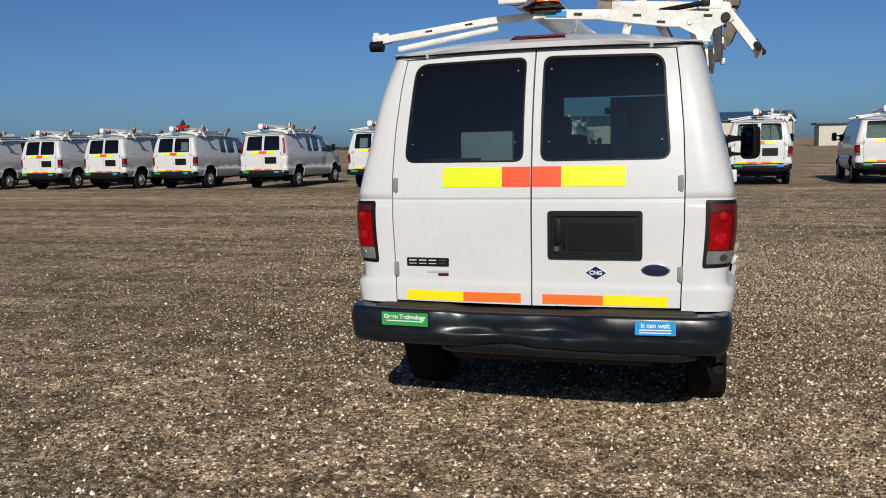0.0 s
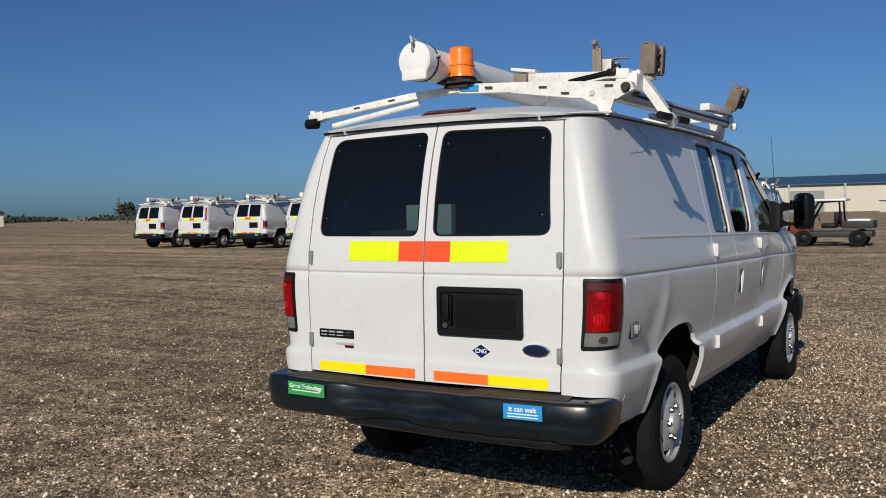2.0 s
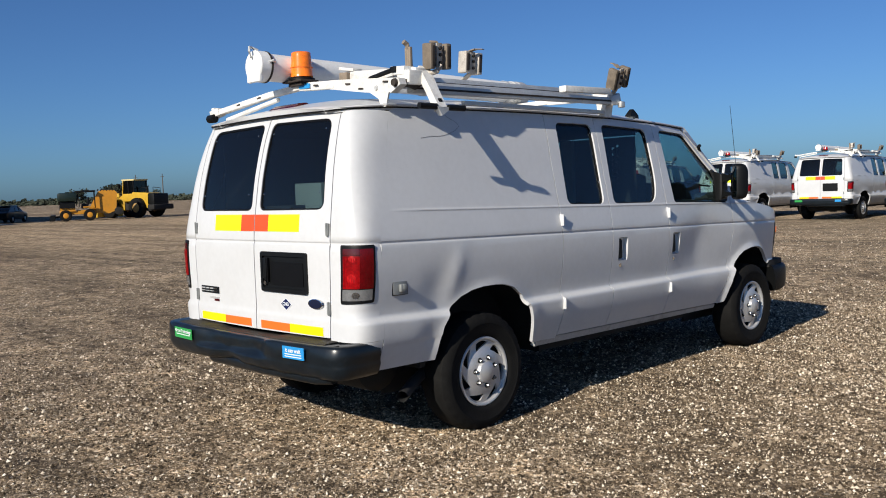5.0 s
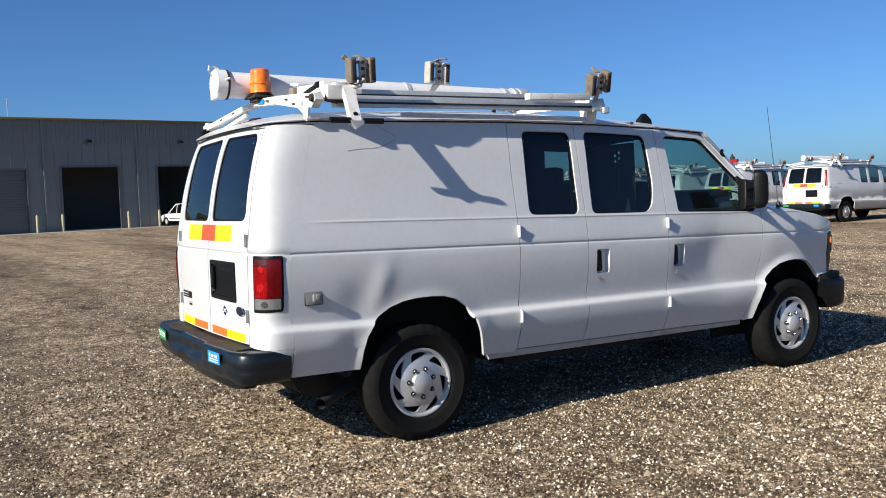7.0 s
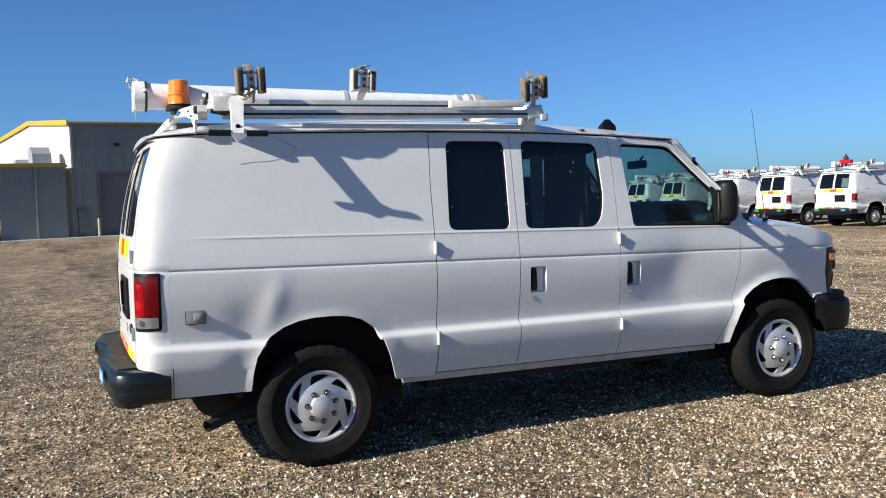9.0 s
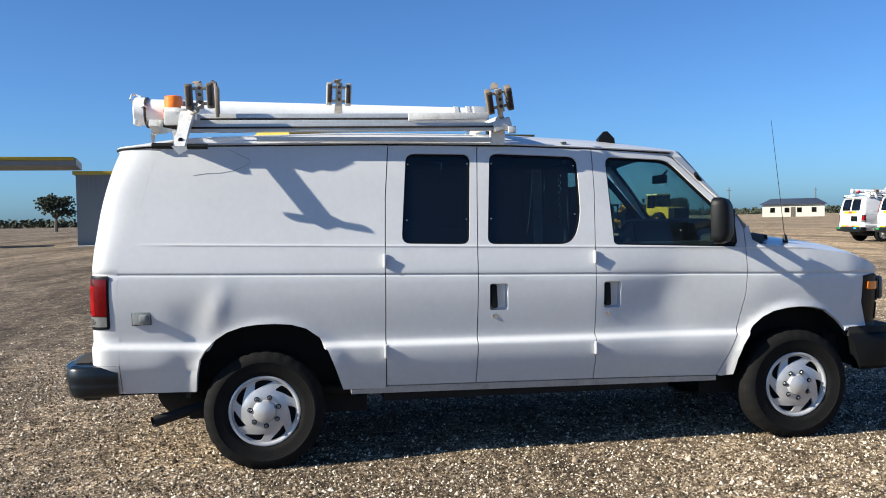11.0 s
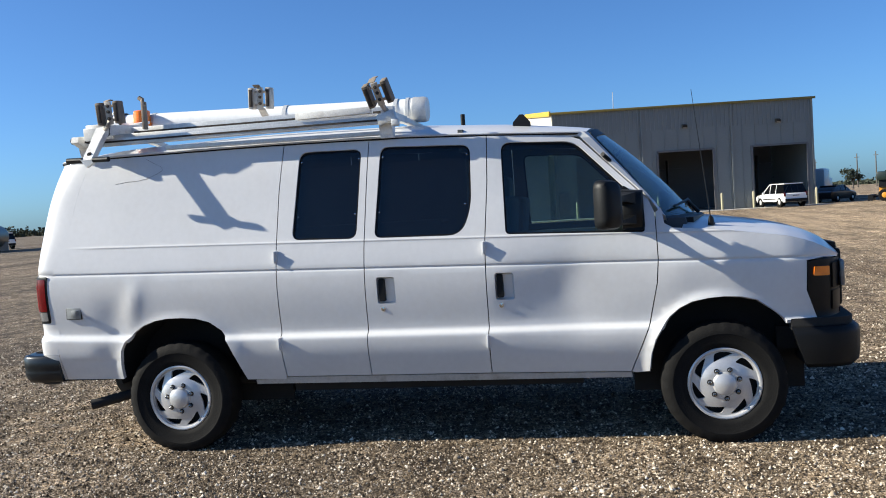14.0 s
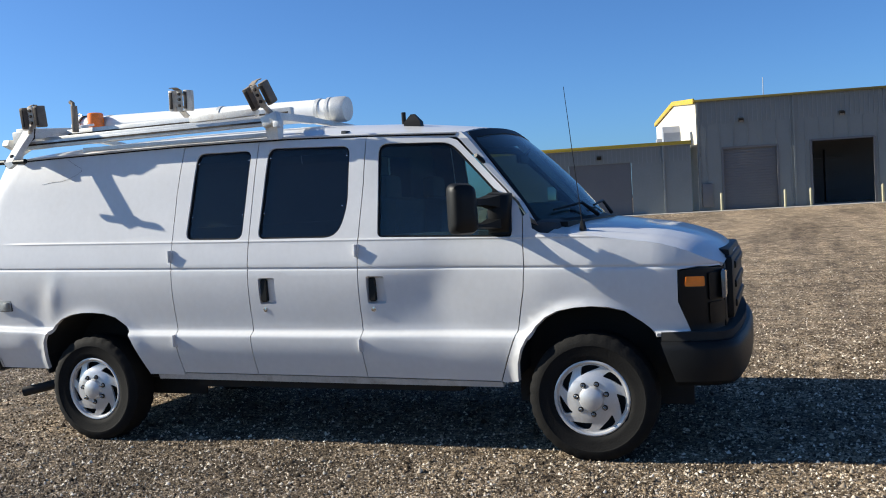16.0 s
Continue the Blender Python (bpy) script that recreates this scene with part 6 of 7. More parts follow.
def estate_car(label, m):
    """A white estate car with black mouldings, roof rails and wheel-arch trims."""
    c = loft_car("parked_car", label, "car", CARWHITE,
        [(-0.78, 0.84, 0.42, 0.95), (-0.66, 0.91, 0.36, 1.04), (0.4, 0.93, 0.34, 1.05), (2.2, 0.93, 0.34, 1.02), (3.2, 0.90, 0.36, 0.95), (3.6, 0.86, 0.38, 0.88), (3.78, 0.76, 0.44, 0.80)],
        [((-0.70, -0.42), 0.89, (1.0, 1.66)), ((0.9, 0.9), 0.91, (1.01, 1.70)), ((2.55, 1.62), 0.88, (0.99, 1.64))], ((-0.50, 1.70), (1.68, 1.70), 0.74), ((0.0, 0.37), (2.85, 0.37)), m @ Matrix.Scale(0.93, 4))
    for s in (-1, 1):
        part("side_moulding", box(B(), (s * 0.935, 1.42, 0.62), (0.02, 1.9, 0.07), None, 0.008), BLACK, c)
        part("sill", box(B(), (s * 0.90, 1.42, 0.38), (0.05, 2.0, 0.09), None, 0.01), BLACK, c)
        part("head_lamp", box(B(), (s * 0.66, 3.66, 0.76), (0.22, 0.12, 0.14), None, 0.03), CLEAR, c)
        part("mirror", box(B(), (s * 1.0, 2.15, 1.08), (0.16, 0.08, 0.13), None, 0.03), CARWHITE, c)
        part("roof_rail", tube(B(), [(s * 0.62, -0.4, 1.73), (s * 0.62, -0.3, 1.77), (s * 0.62, 1.3, 1.77), (s * 0.62, 1.4, 1.73)], 0.018, 6), BLACK, c)
        for yw in (0.0, 2.85):
            part("arch_trim", lathe(B(), [(-0.02, 0.44), (0.03, 0.44), (0.03, 0.36), (-0.02, 0.36)], (s * 0.90, yw, 0.40), "x", 18), BLACK, c)
        part("tail_lamp", box(B(), (s * 0.84, -0.72, 0.92), (0.12, 0.14, 0.28), None, 0.02), REDDARK, c)
    part("rear_bumper", box(B(), (0, -0.80, 0.50), (1.7, 0.12, 0.22), None, 0.04), BLACK, c)
    part("tailgate_handle", box(B(), (0, -0.785, 0.84), (0.5, 0.03, 0.05), None, 0.01), BLACK, c)
    return c


estate_car("white estate car parked by the workshop bays", pose(-58.9, 15.2, 0, 0, 0, 108))
estate_car("white estate car parked beside a dark tank", pose(-73.6, -55.7, 0, 0, 0, 150))

loft_car("parked_car", "black saloon car parked far across the yard", "car", CARBLACK,
    [(-1.0, 0.80, 0.35, 0.85), (-0.8, 0.90, 0.28, 0.98), (0.5, 0.91, 0.26, 1.0), (2.4, 0.91, 0.26, 0.95), (3.4, 0.86, 0.3, 0.82), (3.7, 0.75, 0.35, 0.7)],
    [((-0.7, 0.1), 0.86, (0.95, 1.40)), ((0.9, 0.9), 0.88, (0.98, 1.46)), ((2.4, 1.6), 0.86, (0.93, 1.38))], ((0.1, 1.43), (1.6, 1.43), 0.74), ((0.0, 0.33), (2.7, 0.33)), pose(-66.0, 19.2, 0, 0, 0, 50) @ Matrix.Scale(0.86, 4))

CARTRED = material("dull_red_cart_plastic", (0.22, 0.018, 0.015), 0.5, vary=0.15)
CART = material("dark_utility_cart_plastic", (0.02, 0.021, 0.022), 0.6, vary=0.15)
ut = thing("utility_cart", "dark four-wheel utility cart with pale roof", "cart", m=pose(-2.2, 28.9, 0, 0, 0, 90) @ Matrix.Scale(0.88, 4))
part("chassis", box(B(), (0, 0.0, 0.48), (1.25, 2.9, 0.22), None, 0.04), CART, ut)
part("bonnet", rings(B(), [[(-0.6, 0.8, 0.5), (0.6, 0.8, 0.5), (0.6, 0.8, 1.05), (-0.6, 0.8, 1.05)], [(-0.5, 1.5, 0.5), (0.5, 1.5, 0.5), (0.5, 1.5, 0.85), (-0.5, 1.5, 0.85)]]), CARTRED, ut)
part("seat", box(box(B(), (0, 0.1, 0.80), (1.2, 0.5, 0.18), None, 0.04), (0, -0.18, 1.08), (1.2, 0.14, 0.5), None, 0.04), BLACK, ut)
bed = part("cargo_bed", box(B(), (0, -0.95, 0.72), (1.35, 1.1, 0.06)), CART, ut)
for c, sz in (((0.66, -0.95, 0.86), (0.05, 1.1, 0.26)), ((-0.66, -0.95, 0.86), (0.05, 1.1, 0.26)), ((0, -1.48, 0.86), (1.35, 0.05, 0.26)), ((0, -0.42, 0.86), (1.35, 0.05, 0.26))):
    part("bed_wall", box(B(), c, sz, None, 0.01), CART, bed)
part("bed_load", box(B(), (0.1, -0.95, 0.92), (0.9, 0.8, 0.26), None, 0.05), CARWHITE, bed)
for s in (-1, 1):
    part("roll_bar", tube(B(), [(s * 0.62, 0.85, 0.95), (s * 0.60, 0.45, 1.72), (s * 0.60, -0.30, 1.75), (s * 0.62, -0.36, 0.75)], 0.045, 8), BLACK, ut)
    for y in (1.0, -0.95):
        plain_wheel(ut, (s * 0.62, y, 0.32), 0.32, 0.24, BLACK)
part("canopy", box(B(), (0, 0.08, 1.80), (1.40, 1.25, 0.09), None, 0.04), CARWHITE, ut)
part("steering_wheel", tube(B(), [(-0.3 + 0.16 * math.cos(a * math.pi / 6), 0.48 + 0.05 * math.sin(a * math.pi / 6), 1.12 + 0.15 * math.sin(a * math.pi / 6)) for a in range(13)], 0.014, 6), BLACK, ut)

tr = thing("semi_truck", "pale blue road tractor parked beside the workshop", "truck", m=pose(-80.5, 21.4, 0, 0, 0, 60) @ Matrix.Scale(0.82, 4))
part("cab", box(box(B(), (0, 0.6, 2.2), (2.3, 1.9, 2.2), None, 0.15), (0, 0.6, 3.2), (2.0, 1.4, 0.4), None, 0.15), TRUCKBLUE, tr)
part("bonnet", box(B(), (0, 2.3, 1.7), (1.9, 1.8, 1.3), None, 0.2), TRUCKBLUE, tr)
part("windscreen", box(B(), (0, 1.56, 2.65), (1.9, 0.06, 0.7), None, 0.02), SMOKED, tr)
part("chassis", box(B(), (0, -1.6, 0.9), (0.9, 5.5, 0.3)), UNDER, tr)
part("grille", box(B(), (0, 3.22, 1.6), (1.3, 0.08, 1.0), None, 0.02), CHROME, tr)
for y in (2.4, -2.2, -3.5):
    for s in (-1, 1):
        plain_wheel(tr, (s * 1.0, y, 0.5), 0.5, 0.3)


def wheel_loader():
    w = thing("wheel_loader", "yellow wheel loader with dark glazed cab and large tyres", "wheel loader", m=pose(-60.5, 27.90, 0, 0, 0, 107) @ Matrix.Scale(0.95, 4))
    for y in (0.0, 3.0):
        for s in (-1, 1):
            plain_wheel(w, (s * 0.98, y, 0.79), 0.79, 0.54, RIMTAN, 26)
    part("rear_frame", rings(B(), [[(-x, -1.0, z0), (x, -1.0, z0), (x, 0.75, z0), (-x, 0.75, z0)] if k == 0 else [(-x, -1.0, z0), (x, -1.0, z0), (x, 0.75, z0 + 0.12), (-x, 0.75, z0 + 0.12)] for k, (x, z0) in enumerate(((0.78, 0.75), (0.84, 1.2), (0.82, 1.80), (0.72, 1.92)))]), CAT, w)
    grille = part("radiator_grille", box(B(), (0, -1.30, 1.42), (1.55, 0.62, 0.92), None, 0.08), BLACK, w)
    for i in range(5):
        part("grille_slat", box(B(), (0, -1.625, 1.12 + i * 0.15), (1.2, 0.03, 0.05), None, 0.01), UNDER, grille)
    part("counterweight", box(box(B(), (0, -1.50, 0.82), (2.1, 0.75, 0.42), None, 0.12), (0, -0.6, 0.72), (1.3, 1.6, 0.4), None, 0.05), UNDER, w)
    for x in (-0.62, 0.62):
        part("hand_rail", tube(B(), [(x, -0.9, 1.9), (x, -0.9, 2.32), (x, -0.1, 2.40), (x, -0.1, 1.95)], 0.025, 6), BLACK, w)
    part("exhaust_stack", tube(B(), [(0.25, 0.1, 1.95), (0.25, 0.1, 2.42), (0.25, 0.0, 2.50)], 0.055, 8), BLACK, w)
    part("air_intake", lathe(tube(B(), [(-0.25, -0.35, 1.95), (-0.25, -0.35, 2.25)], 0.06, 8), [(2.25, 0.02), (2.26, 0.12), (2.38, 0.12), (2.42, 0.03)], (-0.25, -0.35, 0), "z", 12), BLACK, w)
    part("articulation_frame", box(B(), (0, 1.65, 0.9), (0.7, 1.3, 0.6), None, 0.06), UNDER, w)
    part("front_frame", box(B(), (0, 2.8, 1.05), (0.9, 1.5, 0.9), None, 0.08), CAT, w)
    cabn = part("cab", box(B(), (0, 1.28, 1.62), (1.46, 1.36, 0.62), None, 0.06), CAT, w)
    part("cab_glass", rings(B(), [[(-0.66, 0.68, 1.93), (0.66, 0.68, 1.93), (0.66, 1.92, 1.93), (-0.66, 1.92, 1.93)], [(-0.66, 0.70, 2.95), (0.66, 0.70, 2.95), (0.66, 1.78, 2.95), (-0.66, 1.78, 2.95)]]), SMOKED, cabn)
    for x in (-0.68, 0.68):
        for y0, y1 in ((0.66, 0.68), (1.25, 1.25), (1.94, 1.80)):
            part("cab_post", beam(B(), (x, y0, 1.90), (x, y1, 2.97), 0.08, 0.08, 0.01, (0, 1, 0)), CAT if y0 > 1.9 else BLACK, cabn)
    part("cab_roof", box(B(), (0, 1.24, 3.02), (1.50, 1.40, 0.13), None, 0.05), PALEROOF, cabn)
    part("driver_seat", box(box(B(), (0, 1.0, 2.10), (0.5, 0.2, 0.6), None, 0.08), (0, 1.2, 1.98), (0.5, 0.5, 0.12), None, 0.04), BLACK, cabn)
    for s in (-1, 1):
        part("lift_arm", beam(beam(B(), (s * 0.5, 2.5, 1.85), (s * 0.5, 3.8, 1.45), 0.16, 0.36, 0.03), (s * 0.5, 3.8, 1.45), (s * 0.5, 4.5, 0.6), 0.16, 0.30, 0.03), CAT, w)
        part("lift_cylinder", tube(B(), [(s * 0.36, 2.3, 0.9), (s * 0.40, 3.1, 1.2), (s * 0.40, 3.6, 1.4)], [0.07, 0.07, 0.04], 8), CHROME, w)
        part("mudguard", rings(B(), [[(s * 0.72, 3.0 + 1.0 * math.cos(a), 0.86 + 0.98 * math.sin(a)), (s * 1.26, 3.0 + 1.0 * math.cos(a), 0.86 + 0.98 * math.sin(a)), (s * 1.26, 3.0 + 0.95 * math.cos(a), 0.86 + 0.93 * math.sin(a)), (s * 0.72, 3.0 + 0.95 * math.cos(a), 0.86 + 0.93 * math.sin(a))] for a in (radians(50), radians(80), radians(110), radians(140))]), CAT, w)
        part("mirror", box(beam(B(), (s * 0.70, 1.80, 2.75), (s * 0.98, 1.95, 2.70), 0.03, 0.03), (s * 0.98, 1.95, 2.55), (0.2, 0.06, 0.36), None, 0.02), BLACK, w)
    part("bucket", rings(B(), [[(x, 4.3, 0.1), (x, 5.3, 0.08), (x, 5.3, 0.14), (x, 4.5, 0.3), (x, 4.35, 0.9), (x, 4.75, 1.25), (x, 4.6, 1.3), (x, 4.15, 0.95)] for x in (-1.3, 1.3)]), CAT, w)
    part("ladder", box(box(box(B(), (0.80, 1.4, 1.2), (0.10, 0.4, 0.05)), (0.84, 1.4, 0.9), (0.10, 0.4, 0.05)), (0.88, 1.4, 0.6), (0.10, 0.4, 0.05)), BLACK, w)
    return w


RIMTAN = material("dusty_yellow_wheel_rim", (0.42, 0.25, 0.08), 0.6, vary=0.15)
PALEROOF = material("faded_yellow_cab_roof", (0.62, 0.52, 0.25), 0.5, vary=0.08)
wheel_loader()


def backhoe():
    """A compact trenching tractor: yellow bonnet, black roll frame, dark tank, wide raised boom with digging teeth."""
    w = thing("trencher", "orange-yellow trenching tractor with raised boom and black canopy", "tractor", m=pose(-60.0, 23.25, 0, 0, 0, 158))
    for y, r in ((0.0, 0.42), (1.60, 0.41)):
        for s in (-1, 1):
            plain_wheel(w, (s * 0.62, y, r), r, 0.34, CAT2, 24)
    part("chassis", box(B(), (0, 0.80, 0.62), (0.62, 2.4, 0.30), None, 0.05), CAT2, w)
    part("bonnet", rings(B(), [[(-0.42, y, z0), (0.42, y, z0), (0.42, y, z1 - 0.10), (0.30, y, z1), (-0.30, y, z1), (-0.42, y, z1 - 0.10)] for y, z0, z1 in ((0.95, 0.70, 1.62), (1.3, 0.70, 1.58), (1.75, 0.72, 1.40), (1.95, 0.78, 1.22))]), CAT2, w)
    part("front_grille", box(B(), (0, 1.97, 0.98), (0.6, 0.05, 0.40), None, 0.02), BLACK, w)
    part("seat", box(box(B(), (0, 0.30, 1.05), (0.6, 0.5, 0.35), None, 0.06), (0, 0.06, 1.40), (0.55, 0.14, 0.55), None, 0.05), BLACK, w)
    part("steering_column", tube(B(), [(0, 0.92, 1.3), (0, 0.74, 1.62)], 0.04, 6), BLACK, w)
    for s in (-1, 1):
        part("fender", box(B(), (s * 0.60, 0.02, 0.98), (0.40, 0.8, 0.08), None, 0.03), CAT2, w)
        part("canopy_post", beam(beam(B(), (s * 0.52, -0.38, 0.9), (s * 0.52, -0.36, 2.05), 0.08, 0.08, 0.01, (0, 1, 0)), (s * 0.52, 0.88, 1.1), (s * 0.52, 0.72, 2.05), 0.07, 0.07, 0.01, (0, 1, 0)), BLACK, w)
    part("canopy", box(B(), (0, 0.25, 2.10), (1.25, 1.40, 0.13), None, 0.06), BLACK, w)
    boom = part("trenching_boom", rings(B(), [[(x, 0.10, 0.72), (x, -0.62, 2.06), (x, -0.85, 2.16), (x, -1.75, 2.12), (x, -1.92, 1.95), (x, -1.80, 0.66), (x, -1.25, 0.45), (x, -0.40, 0.52)] for x in (-0.24, 0.24)]), CAT2, w)
    part("chain_plate", box(box(B(), (0.26, -0.62, 1.30), (0.03, 0.16, 1.5), Matrix.Rotation(0.50, 4, "X"), 0.01), (0.26, -1.30, 1.25), (0.03, 0.12, 1.3), Matrix.Rotation(0.30, 4, "X"), 0.01), CAT, boom)
    for i in range(7):
        part("digging_tooth", box(B(), (0.0, -0.62 - i * 0.20, 2.17 - 0.02 * (i % 2)), (0.5, 0.09, 0.13), Matrix.Rotation(0.5, 4, "X"), 0.02), UNDER, boom)
    part("discharge_auger", lathe(B(), [(-0.75, 0.08), (-0.72, 0.28), (0.72, 0.28), (0.75, 0.08)], (0, -1.95, 0.62), "x", 14, True), UNDER, w)
    part("lift_cylinder", tube(B(), [(0.30, -0.35, 0.75), (0.30, -1.0, 1.35)], 0.05, 8), CHROME, w)
    part("water_tank", box(box(B(), (-0.30, 1.45, 1.72), (0.9, 1.30, 0.62), None, 0.16), (-0.30, 1.45, 2.05), (0.25, 0.25, 0.08), None, 0.03), DARKGREEN, w)
    part("tank_stand", box(B(), (-0.30, 1.45, 1.20), (0.5, 1.0, 0.5)), BLACK, w)
    part("dozer_blade", rings(B(), [[(-0.85, 2.35 + d, 0.05), (0.85, 2.35 + d, 0.05), (0.85, 2.28 + d, 0.48), (-0.85, 2.28 + d, 0.48)] for d in (0.0, 0.32)]), BLACK, w)
    for s in (-1, 1):
        part("blade_arm", beam(B(), (s * 0.28, 1.5, 0.48), (s * 0.45, 2.4, 0.28), 0.10, 0.10, 0.01), BLACK, w)
    return w


backhoe()

# ---- far buildings, poles and trees ----
BLUEROOF = material("blue_metal_roof", (0.035, 0.09, 0.16), 0.5, vary=0.06, scale=0.3)
PALE = material("pale_cream_wall", (0.56, 0.52, 0.43), 0.7, vary=0.06, scale=0.3)
HOUSEROOF = material("dark_shingle_roof", (0.035, 0.05, 0.08), 0.7, vary=0.1, scale=0.6)
WOOD = material("grey_wood", (0.10, 0.085, 0.07), 0.85, vary=0.2, scale=2)


def long_shed():
    w = thing("long_shed", "long cream shed with blue metal roof", "shed", m=pose(-12.0, 152.0, 0))
    for c, sz in wall_pieces(-23, 23, 4.2, [(-12, -7, 3.2), (8, 11, 2.4)], -9):
        part("wall", box(B(), c, sz), PALE, w)
    part("back_wall", box(B(), (0, 9, 2.1), (46, 0.2, 4.2)), PALE, w)
    for x in (-23, 23):
        part("gable", rings(B(), [[(x + d, -9, 0), (x + d, 9, 0), (x + d, 9, 4.2), (x + d, 0, 5.5), (x + d, -9, 4.2)] for d in (-0.1, 0.1)]), PALE, w)
    for s in (-1, 1):
        part("roof", rings(B(), [[(x, s * 9.6, 4.1), (x, 0, 5.55), (x, 0, 5.70), (x, s * 9.6, 4.25)] for x in (-23.6, 23.6)]), BLUEROOF, w)
    part("door", box(B(), (-9.5, -8.9, 1.6), (5, 0.1, 3.2)), CLAD2, w)
    part("door", box(B(), (9.5, -8.9, 1.2), (3, 0.1, 2.4)), CLAD2, w)
    for i in range(6):
        part("eave_post", box(B(), (-20 + i * 8, -9.5, 2.1), (0.25, 0.25, 4.2)), GALV, w)
    return w


long_shed()
lean = thing("low_shed", "low cream store beside the long shed", "shed", m=pose(22.0, 150.0, 0))
part("wall", box(B(), (0, 0, 1.6), (14, 8, 3.2)), PALE, lean)
part("roof", box(B(), (0, 0, 3.4), (15, 9, 0.3), None, 0.05), BLUEROOF, lean)
silo = thing("steel_tank", "upright galvanised steel tank", "tank", m=pose(-4.2, 128.0, 0))
part("shell", lathe(B(), [(0, 0.9), (3.0, 0.9), (3.3, 0.5), (3.35, 0.001)], (0, 0, 0), "z", 20), GALV, silo)
for x in (-8.0, -0.6):
    sk = thing("steel_bin", "low pale steel skip beside the tank", "bin", "pale bins", m=pose(x, 127.0, 0))
    part("bin_body", rings(B(), [[(-1.8, -1, z), (1.8, -1, z), (1.8, 1, z), (-1.8, 1, z)] for z in (0.0, 1.5)]), PALE, sk)
    part("bin_rim", box(B(), (0, 0, 1.5), (3.8, 2.2, 0.1)), BLACK, sk)
house = thing("bungalow", "white bungalow with dark hipped roof", "house", m=pose(-171.0, 101.0, 0, 0, 0, 58))
part("wall", box(B(), (0, 0, 1.3), (12, 7, 2.6)), PALE, house)
part("roof", rings(B(), [[(-6.6, -4.1, 2.6), (6.6, -4.1, 2.6), (6.6, 4.1, 2.6), (-6.6, 4.1, 2.6)], [(-4.5, -0.3, 3.8), (4.5, -0.3, 3.8), (4.5, 0.3, 3.8), (-4.5, 0.3, 3.8)]]), HOUSEROOF, house)
for x in (-4, -1.2, 1.2, 4):
    part("window", box(B(), (x, -3.52, 1.4), (0.9, 0.08, 1.0)), SMOKED, house)
part("door", box(B(), (0, -3.52, 1.0), (0.9, 0.08, 2.0)), WOOD, house)

LEAF = material("dusty_green_foliage", (0.060, 0.070, 0.050), 0.85, vary=0.3, scale=0.7, spec=0.15)


def clumps(bm, rng, c, spread, count, size):
    for _ in range(count):
        d = Vector((rng.gauss(0, 1), rng.gauss(0, 1), rng.gauss(0, 0.8)))
        p = Vector(c) + Vector((d.x * spread[0], d.y * spread[1], d.z * spread[2])) * 0.5
        s = size * rng.uniform(0.5, 1.3)
        a = Vector((rng.gauss(0, 1), rng.gauss(0, 1), rng.gauss(0, 1))).normalized()
        b = a.orthogonal().normalized()
        e = a.cross(b)
        for u, w_ in ((a, b), (b, e)):
            bm.faces.new([bm.verts.new(p + s * (u * x + w_ * y)) for x, y in ((-1, -0.3), (0, -0.8), (1, 0.1), (0.2, 0.8))])


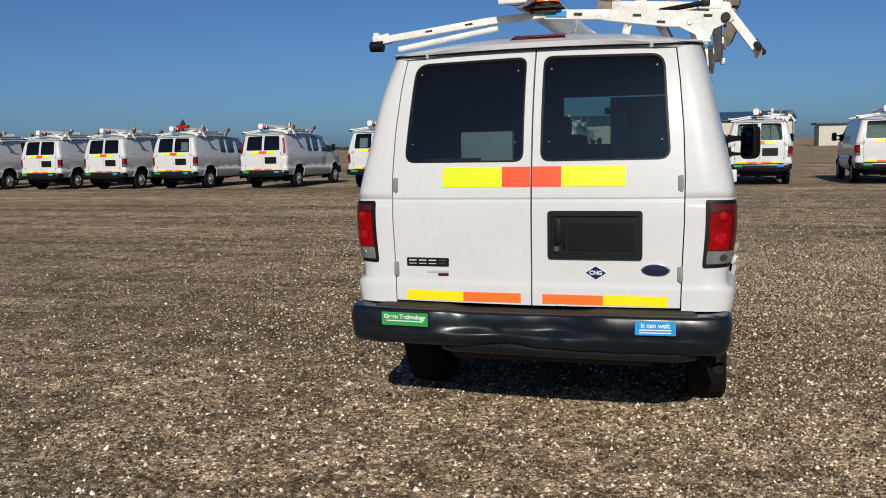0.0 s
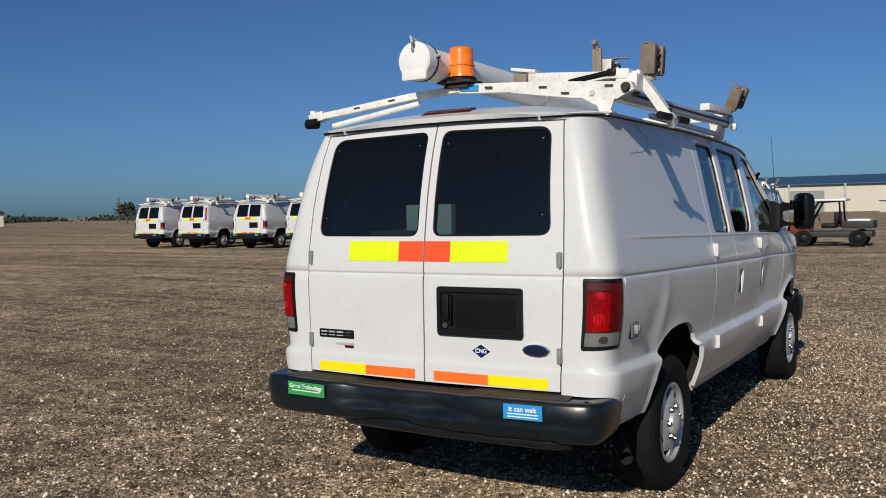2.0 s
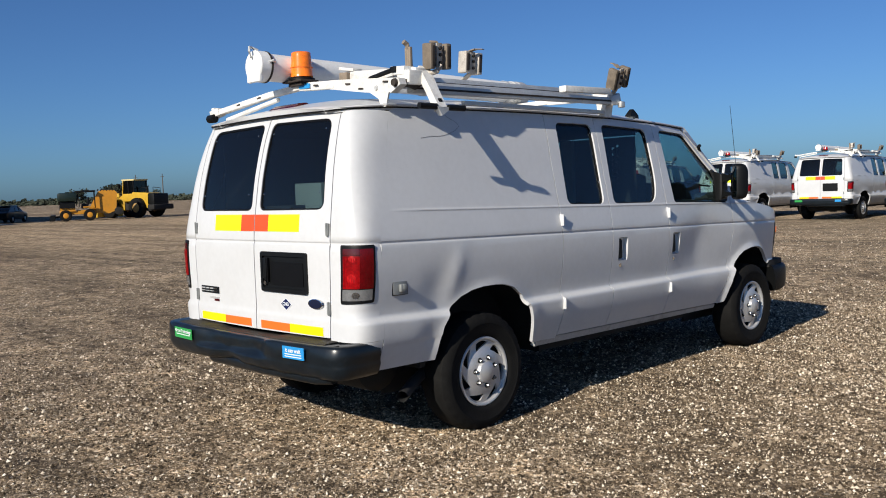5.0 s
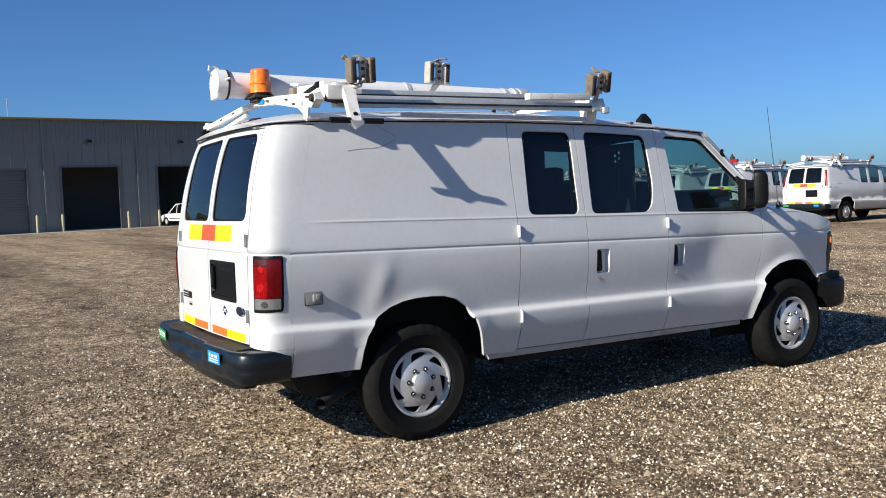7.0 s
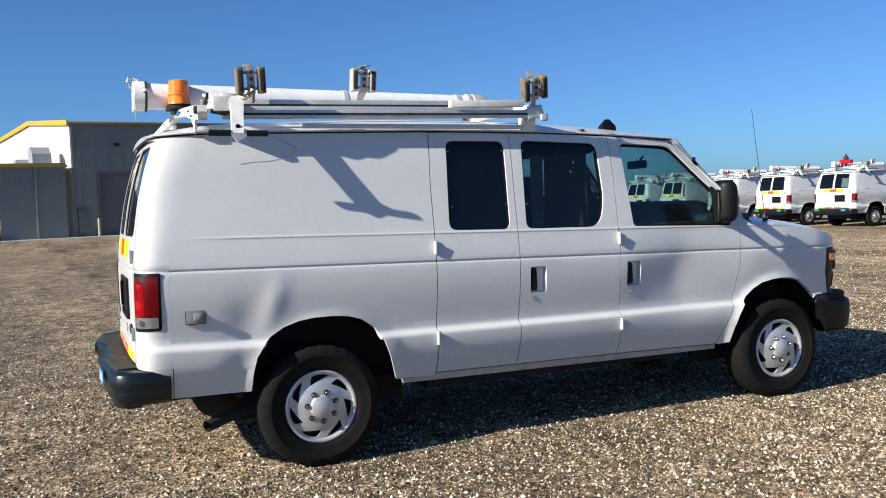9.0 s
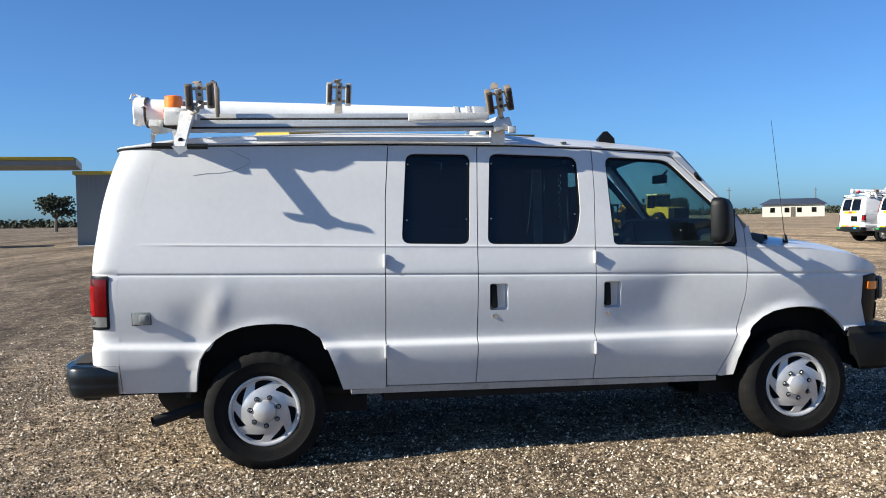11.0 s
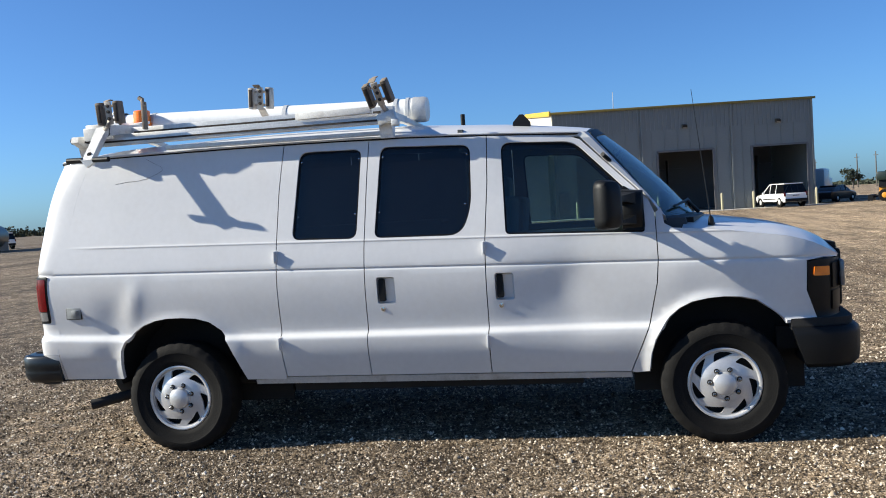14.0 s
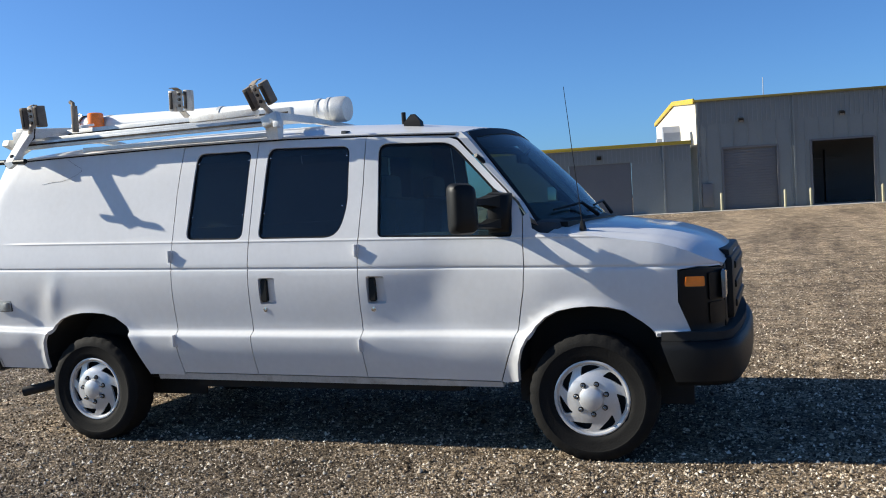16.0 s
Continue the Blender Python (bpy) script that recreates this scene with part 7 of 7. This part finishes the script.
def tree(x, y, h, seed):
    rng = random.Random(seed)
    t = thing("tree", "dark green spreading tree on the horizon", "tree", "far trees", m=pose(x, y, 0, 0, 0, seed * 50))
    bm = tube(B(), [(0, 0, 0), (0.1, 0, h * 0.25), (0, 0.1, h * 0.5)], [h * 0.05, h * 0.035, h * 0.02], 7)
    for i in range(5):
        a = i * 1.3
        tube(bm, [(0, 0.05, h * 0.3), (h * 0.2 * math.cos(a), h * 0.2 * math.sin(a), h * 0.55), (h * 0.38 * math.cos(a), h * 0.38 * math.sin(a), h * 0.72)], [h * 0.02, h * 0.014, h * 0.006], 5)
    part("trunk", bm, WOOD, t)
    bm = B()
    for i in range(9):
        a = i * 2.4
        clumps(bm, rng, (h * 0.36 * math.cos(a) * rng.uniform(0.3, 1), h * 0.36 * math.sin(a) * rng.uniform(0.3, 1), h * rng.uniform(0.45, 0.85)), (h * 0.22, h * 0.22, h * 0.16), 70, h * 0.045)
    part("crown", bm, LEAF, t)


for i, (x, y, h) in enumerate(((-178, 79, 4.6), (-186, 74, 4.0), (-196, 96, 3.5), (-150, 122, 4.5), (-210, 92, 5.0), (-190, -70, 9.0), (-180, -82, 8.0), (-170, -46, 7.5), (-180, 49.5, 4.2))):
    tree(x, y, h, i + 1)
bm = B()
rng = random.Random(9)
for i in range(420):
    a = radians(rng.uniform(10, 150))
    d = rng.uniform(330, 420)
    h = rng.uniform(0.8, 2.6) * (1.0 if 40 < math.degrees(a) < 75 else 1.7 if math.degrees(a) > 104 else 0.6)
    clumps(bm, rng, (-d * math.sin(a), d * math.cos(a), h * 0.45), (10, 10, h * 0.55), 60, 0.75)
tagged(part("far_woods", bm, LEAF), "low dark line of far scrub and trees", "trees", kind="stuff")
for x, y, h in ((-215, 108, 7.5), (-222, 104, 7.5), (-245, 150, 8), (-205, 165, 7), (-150, 190, 7), (-260, 60, 8), (-199, 55.3, 7.2), (-205, 60.7, 7.6)):
    p = thing("utility_pole", "grey wooden utility pole with a cross arm", "pole", "far poles", m=pose(x, y, 0, 0, 0, 60))
    part("mast", tube(B(), [(0, 0, 0), (0, 0, h)], [0.16, 0.10], 7), WOOD, p)
    part("cross_arm", box(B(), (0, 0, h - 0.8), (1.0, 0.12, 0.12)), WOOD, p)
tank = thing("storage_tank", "dark green tank lying beside the yard", "tank", m=pose(-63.5, -49.8, 0, 0, 0, 30))
part("shell", lathe(B(), [(-6, 0.3), (-5.8, 1.05), (5.8, 1.05), (6, 0.3)], (0, 0, 1.3), "x", 20, True), DARKGREEN, tank)
for x in (-4, 4):
    part("saddle", box(B(), (x, 0, 0.4), (0.4, 2.2, 0.8)), CONC, tank)
